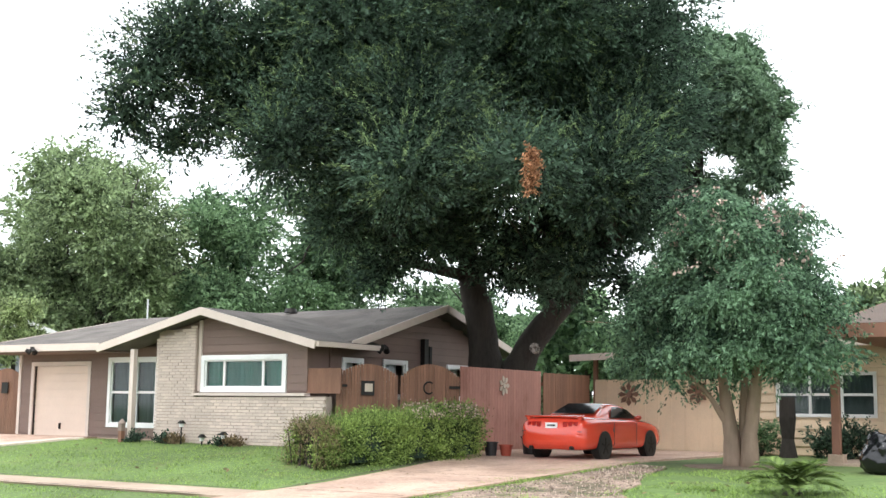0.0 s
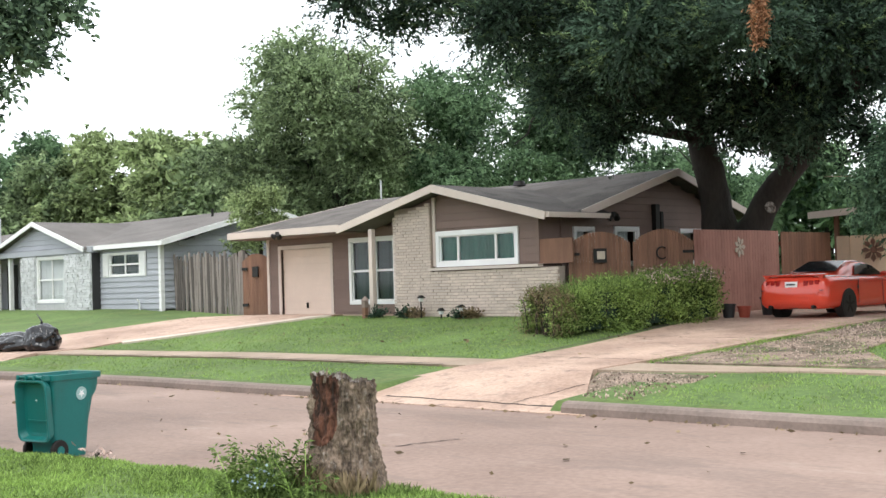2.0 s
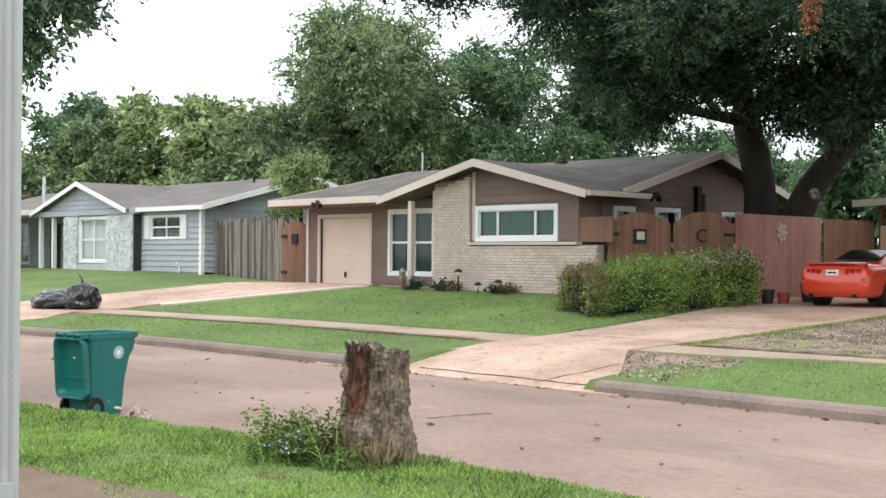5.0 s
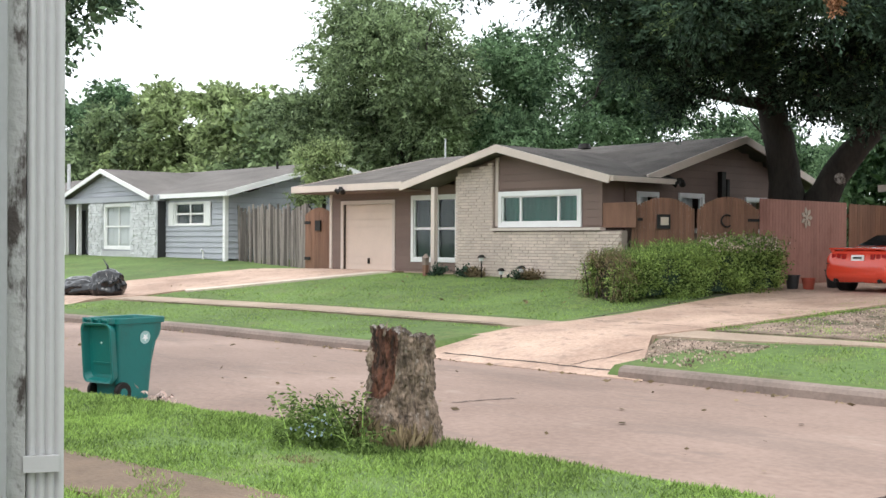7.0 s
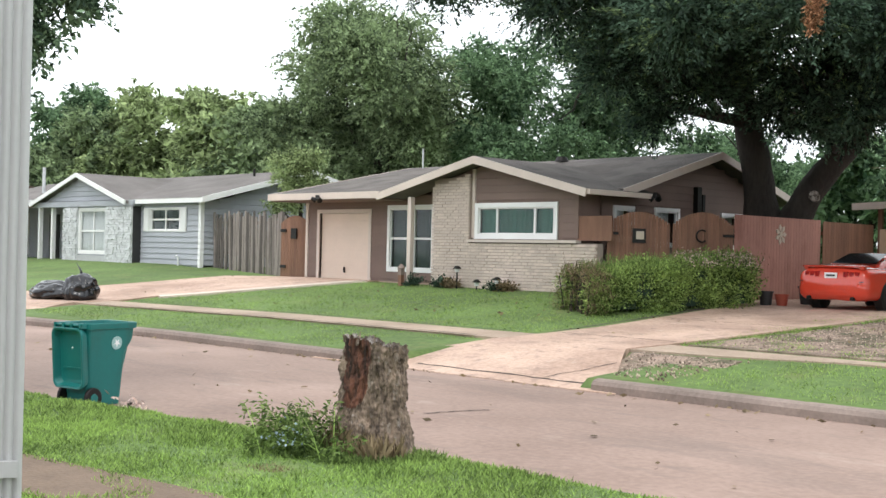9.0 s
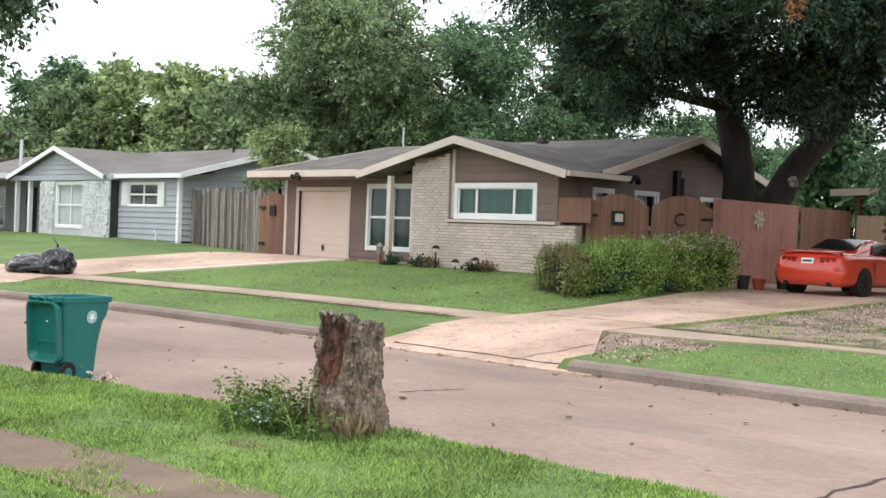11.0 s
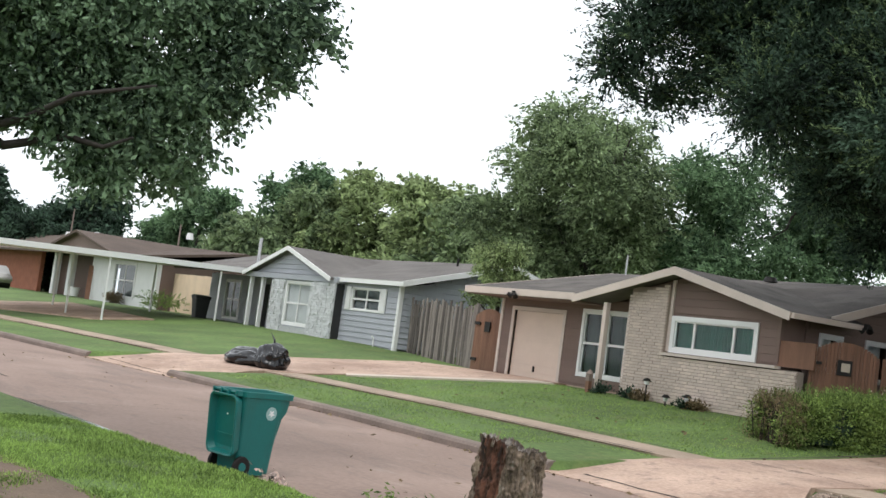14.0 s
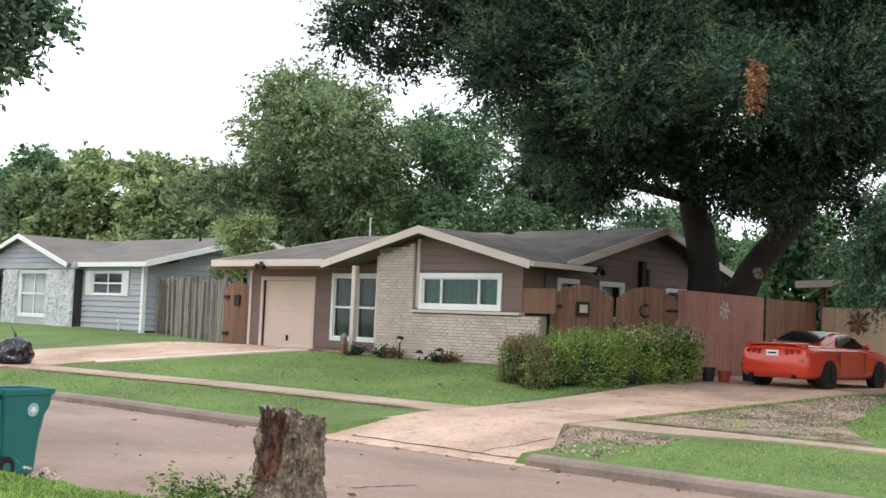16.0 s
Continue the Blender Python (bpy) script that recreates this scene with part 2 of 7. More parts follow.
def slab(bm, pts, thick):
    """A flat polygon, given by its top corners counterclockwise, with thickness downwards."""
    top = [bm.verts.new(p) for p in pts]
    low = [bm.verts.new((p[0], p[1], p[2] - thick)) for p in pts]
    bm.faces.new(top)
    bm.faces.new(low[::-1])
    n = len(pts)
    for i in range(n):
        bm.faces.new((top[i], low[i], low[(i + 1) % n], top[(i + 1) % n]))


def tube(bm, pts, radii, sides=8):
    """A tapered tube along points."""
    rings = []
    for i, p in enumerate(pts):
        p = Vector(p)
        d = (Vector(pts[min(i + 1, len(pts) - 1)]) - Vector(pts[max(i - 1, 0)])).normalized()
        s = d.orthogonal().normalized() if i == 0 else (keep - d * keep.dot(d)).normalized()
        keep = s
        t = d.cross(s)
        rings.append([bm.verts.new(p + (s * math.cos(a) + t * math.sin(a)) * radii[i]) for a in (2 * math.pi * k / sides for k in range(sides))])
    for r0, r1 in zip(rings, rings[1:]):
        for k in range(sides):
            bm.faces.new((r0[k], r0[(k + 1) % sides], r1[(k + 1) % sides], r1[k]))
    bm.faces.new(rings[0][::-1])
    bm.faces.new(rings[-1])


def panel_wall(bm, axis, at, thick, a0, a1, z0, z1, holes=()):
    """A wall of that thickness in the plane axis = at, with openings (a0, a1, z0, z1) going through it."""
    cuts = sorted({a0, a1, *(h[0] for h in holes), *(h[1] for h in holes)})
    for c0, c1 in zip(cuts, cuts[1:]):
        here = sorted((h[2], h[3]) for h in holes if h[0] <= c0 and h[1] >= c1)
        z = z0
        for b, t in [*here, (z1, z1)]:
            if b > z + 1e-4:
                dims = (c0, c1, at, at + thick, z, b) if axis == "y" else (at - thick, at, c0, c1, z, b)
                box(bm, *dims)
            z = t
    bmesh.ops.remove_doubles(bm, verts=bm.verts, dist=1e-4)


def unit_box(name):
    bm = bmesh.new()
    box(bm, -0.5, 0.5, -0.5, 0.5, -0.5, 0.5)
    bmesh.ops.bevel(bm, geom=bm.edges[:], offset=0.04, segments=1, affect="EDGES")
    me = bpy.data.meshes.new(name)
    bm.to_mesh(me)
    bm.free()
    return me


PIECES = {}


def piece(name, mat, parent, centre, size, rot=None):
    """A small block that shares its mesh with all others of its material."""
    key = (name, mat.name)
    if key not in PIECES:
        PIECES[key] = unit_box(name)
        PIECES[key].materials.append(mat)
    ob = new(name, PIECES[key])
    ob.parent = parent
    q = rot.to_quaternion() if rot else None
    ob.matrix_basis = Matrix.LocRotScale(Vector(centre) - ORIGIN[parent.name], q, Vector(size))
    return ob


def leaf_mesh(name, centre, along, across, mat):
    """Many four-cornered leaves as one mesh: centres, half-length vectors and half-width vectors."""
    n = len(centre)
    co = np.empty((n, 4, 3), np.float32)
    co[:, 0], co[:, 1], co[:, 2], co[:, 3] = centre - along, centre + across, centre + along, centre - across
    me = bpy.data.meshes.new(name)
    me.vertices.add(4 * n)
    me.vertices.foreach_set("co", co.ravel())
    me.loops.add(4 * n)
    me.loops.foreach_set("vertex_index", np.arange(4 * n, dtype=np.int32))
    me.polygons.add(n)
    me.polygons.foreach_set("loop_start", np.arange(0, 4 * n, 4, dtype=np.int32))
    me.polygons.foreach_set("loop_total", np.full(n, 4, np.int32))
    me.update()
    me.validate()
    me.materials.append(mat)
    return me


def directions(rng, n, flat=1.0):
    v = rng.normal(size=(n, 3))
    v[:, 2] *= flat
    return v / np.linalg.norm(v, axis=1, keepdims=True)


def foliage(seed, lobes, sprays, leaves, size, droop=0.3, shell=0.55, spread=0.45, slim=0.4, thick=0.22, fan=0.7):
    """Leaves in sprays through a set of ellipsoid lobes (x, y, z, rx, ry, rz), denser towards each lobe's skin."""
    rng = np.random.default_rng(seed)
    lob = np.array(lobes, float)
    vol = lob[:, 3] * lob[:, 4] + lob[:, 4] * lob[:, 5]
    pick = rng.choice(len(lob), sprays, p=vol / vol.sum())
    r = shell + (1 - shell) * rng.random(sprays) ** 0.7
    wob = 1 + 0.22 * np.sin(rng.random(sprays) * 6.28)
    d = directions(rng, sprays)
    c = lob[pick, :3] + d * lob[pick, 3:] * (r * wob)[:, None]
    out = d * [1, 1, 0.6] + [0, 0, -droop]
    out /= np.linalg.norm(out, axis=1, keepdims=True)
    k = np.repeat(np.arange(sprays), leaves)
    n = len(k)
    step = rng.random(n)[:, None]
    centre = c[k] + out[k] * (step - 0.3) * spread * 1.8 + rng.normal(size=(n, 3)) * spread * thick
    along = out[k] + rng.normal(size=(n, 3)) * fan
    along /= np.linalg.norm(along, axis=1, keepdims=True)
    across = np.cross(along, directions(rng, n))
    across /= np.linalg.norm(across, axis=1, keepdims=True) + 1e-6
    s = size * (0.6 + 0.8 * rng.random(n))[:, None]
    return centre, along * s, across * s * slim


def crown(name, data, mat, parent, label="", kind=""):
    c, a, w = data
    ob = new(name, leaf_mesh(name, c - np.array(ORIGIN[parent.name]), a, w, mat))
    ob.parent = parent
    ORIGIN[ob.name] = ORIGIN[parent.name]
    return tagged(ob, label, kind=kind)


def limb_points(a, b, n, bend, rng):
    a, b = Vector(a), Vector(b)
    pts = [a.lerp(b, i / n) for i in range(n + 1)]
    for i in range(1, n):
        pts[i] += Vector(rng.normal(size=3) * bend)
    return pts


# ---- the ground ----
def far_kerb(x):
    return float(np.interp(x, (-300, -60, -39, -22, 60), (-22, 8.9, 11.5, 13.4, 13.6)))


def near_kerb(x):
    return float(np.interp(x, (-300, -60, -30, -15, -6, 60), (-29, 1.6, 4.9, 5.9, 7.05, 7.2)))


def height(x, y):
    """The lie of the land."""
    kn, kf = near_kerb(x), far_kerb(x)
    if y < kn:
        return float(np.interp(kn - y, (0, 0.5, 2.5, 8), (-0.19, -0.12, -0.1, -0.05)))
    if y < kf:
        u = (y - kn) / (kf - kn) * 2 - 1
        return -0.36 + 0.07 * (1 - u * u)
    v = y - kf
    left = float(np.interp(v, (0, 2.8, 4.1, 9.8, 60), (-0.2, 0, 0.05, 0.68, 0.8)))
    far_left = float(np.interp(v, (0, 2.8, 4.1, 8, 13, 60), (-0.2, 0, 0.07, 0.42, 0.98, 1.1)))
    right = float(np.interp(v, (0, 2.8, 4.1, 12.5, 60), (-0.2, 0, 0.05, 0.45, 0.65)))
    w = min(1, max(0, (x + 17.5) / 3))
    w2 = min(1, max(0, (-32 - x) / 7))
    return (left * (1 - w2) + far_left * w2) * (1 - w) + right * w


def ground_sheet():
    xs = sorted({-900, -400, -200, -130, -100, -85, *np.arange(-75, 12.01, 0.75), 20, 40, 80, 160, 400, 900, -15.5, -15.3, -10.5, -10.3, -14.7, -14.5, -34.5, -34.3, -29.5, -29.3})
    near = [900, 300, 100, 40, 15, 9, *np.arange(8, 0.3, -0.4), 0.15]
    far = [0.15, *np.arange(0.5, 20, 0.4), 24, 30, 45, 75, 140, 400, 900]
    bm = bmesh.new()
    rows = [[] for _ in range(len(near) + 2 + len(far))]
    for x in xs:
        kn, kf = near_kerb(x), far_kerb(x)
        ys = [kn - s for s in near] + [kn + 0.1, kf - 0.1] + [kf + s for s in far]
        for k, y in enumerate(ys):
            if len(near) <= k < len(near) + 2:
                z = -0.6
            else:
                z = height(x, y)
                if -75 < x < 12 and -2 < y < 40:
                    z += 0.02 * noise.noise((x * 0.5, y * 0.5, 0))
            v = y - kf
            if 0 < v < 2.6 and (-14.6 < x < -10.4 or -34.4 < x < -29.4):
                z -= 0.3
            rows[k].append(bm.verts.new((x, y, z)))
    for r0, r1 in zip(rows, rows[1:]):
        for i in range(len(xs) - 1):
            bm.faces.new((r0[i], r0[i + 1], r1[i + 1], r1[i]))
    ob = part("ground", bm, M_LAWN, smooth=True)
    return tagged(ob, "rough green lawn grass sloping up from the street", "lawn", kind="structure")


def strip(name, lines, mat, label, category, lift=0.0, thick=0.12, xs=None):
    """A paved strip between y-lines given as functions of x, draped over the land."""
    bm = bmesh.new()
    rows = []
    for x in xs:
        ya, yb = lines[0](x), lines[1](x)
        cols = []
        for i in range(9):
            y = ya + (yb - ya) * i / 8
            cols.append((x, y, height(x, y) + lift))
        rows.append(cols)
    top = [[bm.verts.new(p) for p in c] for c in rows]
    for c0, c1 in zip(top, top[1:]):
        for i in range(8):
            bm.faces.new((c0[i], c1[i], c1[i + 1], c0[i + 1]))
    edge = bm.edges[:]
    rim = [e for e in edge if len(e.link_faces) == 1]
    made = bmesh.ops.extrude_edge_only(bm, edges=rim)["geom"]
    for v in made:
        if isinstance(v, bmesh.types.BMVert):
            v.co.z -= thick
    bmesh.ops.recalc_face_normals(bm, faces=bm.faces)
    ob = part(name, bm, mat, smooth=False)
    return tagged(ob, label, category, kind="structure")


XS = [-300, -200, -140, -110, -90, *np.arange(-80, 30.1, 1.0), 60]
ground_sheet()
strip("road", (lambda x: near_kerb(x) + 0.001, lambda x: far_kerb(x) - 0.001), M_STREET, "worn pinkish concrete street with cracks and stains", "road", xs=XS)


def kerb(name, line, side, gaps):
    """A low rounded concrete kerb, interrupted where drives cross it."""
    bm = bmesh.new()
    spans, x = [], -200.0
    for g0, g1 in [*gaps, (30, 30)]:
        spans.append((x, g0))
        x = g1
    for s0, s1 in spans:
        n = max(2, int((s1 - s0) / 1.5))
        rings = []
        for i in range(n + 1):
            x = s0 + (s1 - s0) * i / n
            y = line(x)
            prof = ((-0.02, -0.5), (-0.01, -0.26), (0.03, -0.205), (0.08, -0.185), (0.17, -0.175), (0.2, -0.2), (0.2, -0.5))
            rings.append([bm.verts.new((x, y + side * d, z)) for d, z in prof])
        for a, b in zip(rings, rings[1:]):
            for k in range(len(a) - 1):
                bm.faces.new((a[k], b[k], b[k + 1], a[k + 1]))
        bm.faces.new(rings[0])
        bm.faces.new(rings[-1][::-1])
    bmesh.ops.recalc_face_normals(bm, faces=bm.faces)
    return tagged(part(name, bm, M_KERB), "stained grey concrete kerb along the street", "kerb", kind="structure")


kerb("kerb_far", far_kerb, 1, [(-66, -60.5), (-34.5, -29.5), (-14.75, -10.1)])
kerb("kerb_near", near_kerb, -1, [])
strip("sidewalk", (lambda x: far_kerb(x) + float(np.interp(x, (-11.5, -9.5, -8.0), (2.85, 3.05, 3.5))), lambda x: far_kerb(x) + 3.92), M_WALK, "narrow tan concrete sidewalk through the grass", "sidewalk", lift=0.035, xs=[*np.arange(-80, 24.1, 1.0)])


def paved(name, outline, mat, label, category, lift, thick=0.15, cell=0.45):
    """A paved area of any outline, draped over the land."""
    bm = bmesh.new()
    face = bm.faces.new([bm.verts.new((x, y, 0)) for x, y in outline])
    x0, x1 = min(p[0] for p in outline), max(p[0] for p in outline)
    y0, y1 = min(p[1] for p in outline), max(p[1] for p in outline)
    for axis, lo, hi in ((0, x0, x1), (1, y0, y1)):
        c = lo + cell
        while c < hi:
            co, no = Vector((0, 0, 0)), Vector((0, 0, 0))
            co[axis], no[axis] = c, 1
            bmesh.ops.bisect_plane(bm, geom=bm.verts[:] + bm.edges[:] + bm.faces[:], plane_co=co, plane_no=no)
            c += cell
    for v in bm.verts:
        kf = far_kerb(v.co.x)
        base = height(v.co.x, v.co.y)
        if v.co.y < kf + 2.5:
            base = float(np.interp(v.co.y - kf, (-0.3, 0.1, 2.5), (-0.41, -0.385, height(v.co.x, kf + 2.5))))
        v.co.z = base + lift
    rim = [e for e in bm.edges if len(e.link_faces) == 1]
    made = bmesh.ops.extrude_edge_only(bm, edges=rim)["geom"]
    for v in made:
        if isinstance(v, bmesh.types.BMVert):
            v.co.z -= thick
    bmesh.ops.recalc_face_normals(bm, faces=bm.faces)
    return tagged(part(name, bm, mat), label, category, kind="structure")


paved("driveway", [(-16.6, 13.35), (-15.5, 14.3), (-14.75, 15.4), (-14.5, 16.3), (-14.5, 19), (-15.0, 24.5), (-15.6, 26), (-15.6, 33.4), (-10.6, 33.4), (-10.9, 26), (-11.4, 19), (-11.6, 16.2), (-10.4, 14.4), (-9.6, 13.35)], M_CONCRETE, "pinkish concrete driveway with cracks and dirt stains", "driveway", 0.05)
paved("driveway", [(-34.6, far_kerb(-34) - 0.1), (-34.6, 15.2), (-34.9, 16.6), (-33.9, 18.6), (-32.0, 22.4), (-30.6, 24.1), (-27, 24.3), (-26.6, 23.0), (-29.3, 17.8), (-29.6, 15.4), (-28.9, far_kerb(-29) - 0.1)], M_CONCRETE, "pinkish concrete driveway leading to a garage", "driveway", 0.05)

paved("driveway_apron", [(-8.95, 13.75), (-9.3, 16.15), (-11.35, 16.1), (-10.9, 15.0), (-10.2, 14.2), (-9.95, 13.72)], M_GRAVEL, "bare gravel patch beside the driveway", "gravel", 0.03)
paved("gravel_bed", [(-11.3, 17.6), (-6.9, 17.75), (-7.6, 18.7), (-8.6, 20.1), (-8.8, 21.6), (-9.6, 23.2), (-9.7, 25.0), (-10.6, 25.6), (-10.9, 22)], M_GRAVEL, "pale gravel strip between driveway and lawn", "gravel", 0.03)
paved("drive_edging", [(-29.28, 17.8), (-26.58, 23.0), (-26.2, 22.9), (-28.95, 17.62)], material("pale_new_concrete", (0.60, 0.51, 0.43), 0.9, 0.15, 1.5, 20.0, 0.2), "pale concrete strip along the drive edge", "edging", 0.06)
strip("footpath", (lambda x: near_kerb(x) - 3.75, lambda x: near_kerb(x) - 2.85), M_DIRT, "overgrown dirty footpath in the near lawn", "footpath", lift=0.02, xs=[*np.arange(-40, 3.1, 1.0)])


def line_mark(name, pts, width, mat, label):
    """A thin joint or crack lying on the paving."""
    bm = bmesh.new()
    rng = np.random.default_rng(len(pts))
    prev = None
    for i, (x, y) in enumerate(pts):
        q = Vector((x, y, 0))
        d = Vector((*pts[min(i + 1, len(pts) - 1)], 0)) - Vector((*pts[max(i - 1, 0)], 0))
        s = Vector((-d.y, d.x, 0)).normalized() * width * (0.6 + 0.8 * rng.random()) / 2
        now = []
        for v in (q - s, q + s):
            kn, kf = near_kerb(v.x), far_kerb(v.x)
            z = height(v.x, v.y) + (0.006 if kn < v.y < kf else 0.057)
            if kf <= v.y < kf + 2.5 and (-14.6 < v.x < -9.8 or -34.6 < v.x < -28.8):
                z = float(np.interp(v.y - kf, (0.1, 2.5), (-0.385, height(v.x, kf + 2.5)))) + 0.057
            now.append(bm.verts.new((v.x, v.y, z)))
        if prev:
            bm.faces.new((prev[0], now[0], now[1], prev[1]))
        prev = now
    return tagged(part(name, bm, mat), label, "crack", kind="structure")


M_CRACK = material("crack_dirt", (0.055, 0.042, 0.035), 0.95, 0.4, 4.0, 30.0, 0.2)


def wander(a, b, n, amount, seed):
    rng = np.random.default_rng(seed)
    return [(a[0] + (b[0] - a[0]) * i / n + rng.normal() * amount, a[1] + (b[1] - a[1]) * i / n + rng.normal() * amount) for i in range(n + 1)]


line_mark("crack", wander((-9.35, 9.35), (-9.1, 10.25), 12, 0.03, 1), 0.03, M_CRACK, "dark crack in the street concrete")
line_mark("crack", wander((-3.45, 7.7), (-3.2, 13.2), 22, 0.035, 2), 0.04, M_CRACK, "dark crack in the street concrete")
line_mark("crack", wander((-33, 6.0), (-24, 7.0), 24, 0.06, 4), 0.05, M_CRACK, "dark crack in the street concrete")
for x in (-31.5, -19.5):
    line_mark("joint", wander((x, near_kerb(x) + 0.1), (x, far_kerb(x) - 0.1), 12, 0.01, int(-x) + 5), 0.012, M_CRACK, "joint across the street slabs")
line_mark("joint", wander((-14.2, 13.75), (-9.9, 13.75), 16, 0.015, 6), 0.05, M_CRACK, "dark joint between drive and gutter")
line_mark("joint", wander((-33.9, far_kerb(-32) + 0.2), (-29.4, far_kerb(-30) + 0.2), 16, 0.02, 7), 0.05, M_CRACK, "dark joint between drive and gutter")
line_mark("crack", wander((-11.3, 13.85), (-10.95, 15.1), 10, 0.03, 8), 0.025, M_CRACK, "crack in the driveway apron")
line_mark("crack", wander((-14.3, 17.7), (-11.6, 17.7), 12, 0.015, 9), 0.025, M_CRACK, "joint in the driveway")
line_mark("crack", wander((-14.4, 21.5), (-11.3, 21.5), 12, 0.015, 10), 0.025, M_CRACK, "joint in the driveway")

for v in (2.83, 3.94):
    for x0, x1 in ((-47, -36), (-28.6, -15.2)):
        n = int((x1 - x0) / 0.5)
        line_mark("lawn_edge", [(x0 + (x1 - x0) * i / n, far_kerb(x0 + (x1 - x0) * i / n) + v + 0.02 * noise.noise((i * 0.7, v, 0))) for i in range(n + 1)], 0.06, M_CRACK, "dark cut edge between lawn and sidewalk")
line_mark("lawn_edge", [(-14.55 - 0.055 * i, 17.7 + 0.7 * i) for i in range(11)], 0.07, M_CRACK, "dark cut edge between lawn and drive")

paved("soil_bed", [(-8.55 + (1.25 + 0.2 * noise.noise((k, 0, 0))) * math.cos(k * 0.393), 26.3 + (1.0 + 0.2 * noise.noise((0, k, 0))) * math.sin(k * 0.393)) for k in range(16)], M_DIRT, "bare brown soil round the crape myrtle", "soil", 0.008)

# ---- windows ----
def window(house, axis, at, a0, a1, z0, z1, columns, rows, label, curtain=None, frame=0.11, proud=0.05, mat=None, deep=0.28, ratio=None):
    """A window in the plane axis = at: outer casing, bars, one pane a light, and the curtain behind."""
    mat = mat or M_WHITE
    s = -1 if axis == "y" else 1
    def fit_box(bm, p0, p1, d0, d1, q0, q1):
        lo, hi = min(at + s * d0, at + s * d1), max(at + s * d0, at + s * d1)
        box(bm, *((p0, p1, lo, hi, q0, q1) if axis == "y" else (lo, hi, p0, p1, q0, q1)))
    bm = bmesh.new()
    for p0, p1, q0, q1 in ((a0, a0 + frame, z0, z1), (a1 - frame, a1, z0, z1), (a0 + frame, a1 - frame, z0, z0 + frame), (a0 + frame, a1 - frame, z1 - frame, z1)):
        fit_box(bm, p0, p1, proud, -0.1, q0, q1)
    win = part("window", bm, mat, house, label)
    i0, i1, j0, j1 = a0 + frame, a1 - frame, z0 + frame, z1 - frame
    xs = [i0 + (i1 - i0) * r for r in (ratio or [k / columns for k in range(columns + 1)])]
    zs = [j0 + (j1 - j0) * k / rows for k in range(rows + 1)]
    for k in range(columns):
        for r in range(rows):
            bm = bmesh.new()
            p0, p1, q0, q1 = xs[k], xs[k + 1], zs[r], zs[r + 1]
            for b in ((p0, p0 + 0.035, q0, q1), (p1 - 0.035, p1, q0, q1), (p0 + 0.035, p1 - 0.035, q0, q0 + 0.035), (p0 + 0.035, p1 - 0.035, q1 - 0.035, q1)):
                fit_box(bm, b[0], b[1], 0.0, -0.05, b[2], b[3])
            part("sash", bm, mat, win)
            bm = bmesh.new()
            d = at - s * 0.025
            c4 = ((p0 + 0.03, q0 + 0.03), (p1 - 0.03, q0 + 0.03), (p1 - 0.03, q1 - 0.03), (p0 + 0.03, q1 - 0.03))
            bm.faces.new([bm.verts.new((a, d, b) if axis == "y" else (d, a, b)) for a, b in c4])
            pane = part("pane", bm, M_GLASS, win)
            pane.visible_shadow = False
    if curtain:
        bm = bmesh.new()
        n = max(6, int((i1 - i0) * 22))
        low, top = [], []
        for k in range(n + 1):
            p = i0 + (i1 - i0) * k / n
            d = at - s * (deep + 0.035 * math.sin(k * 1.9) + 0.015 * math.sin(k * 0.7))
            for lst, z in ((low, j0), (top, j1)):
                lst.append(bm.verts.new((p, d, z) if axis == "y" else (d, p, z)))
        for k in range(n):
            bm.faces.new((low[k], low[k + 1], top[k + 1], top[k]))
        part("curtain", bm, curtain, win, "pleated curtain behind the glass", smooth=True)
    return win


def siding(house, mat, axis, at, spans, step=0.2, thick=0.022, name="plank", tilt=4.0):
    """Lapped boards, one object each. spans: function z -> list of (a0, a1) where a board lies."""
    z, top, of = spans["z0"], spans["z1"], spans["of"]
    s = -1 if axis == "y" else 1
    while z < top - 0.03:
        h = min(step, top - z)
        for a0, a1 in of(z + h / 2):
            if a1 - a0 > 0.05:
                rot = Matrix.Rotation(radians(-tilt), 4, "X" if axis == "y" else "Y")
                c = ((a0 + a1) / 2, at + s * thick / 2, z + h / 2) if axis == "y" else (at + s * thick / 2, (a0 + a1) / 2, z + h / 2)
                size = (a1 - a0, thick, h - 0.008) if axis == "y" else (thick, a1 - a0, h - 0.008)
                piece(name, mat, house, c, size, rot)
        z += step


def minus(a0, a1, holes):
    """The rest of a stretch once the holes are taken out."""
    out, a = [], a0
    for h0, h1 in sorted(holes):
        if h0 > a:
            out.append((a, min(h0, a1)))
        a = max(a, h1)
    if a < a1:
        out.append((a, a1))
    return out


def roof_part(name, house, pts, mat, thick=0.14, label=""):
    bm = bmesh.new()
    slab(bm, pts, thick)
    bmesh.ops.recalc_face_normals(bm, faces=bm.faces)
    return part(name, bm, mat, house, label)


def board(name, house, a, b, w, h, mat):
    bm = bmesh.new()
    bar(bm, a, b, w, h)
    bmesh.ops.recalc_face_normals(bm, faces=bm.faces)
    return part(name, bm, mat, house)


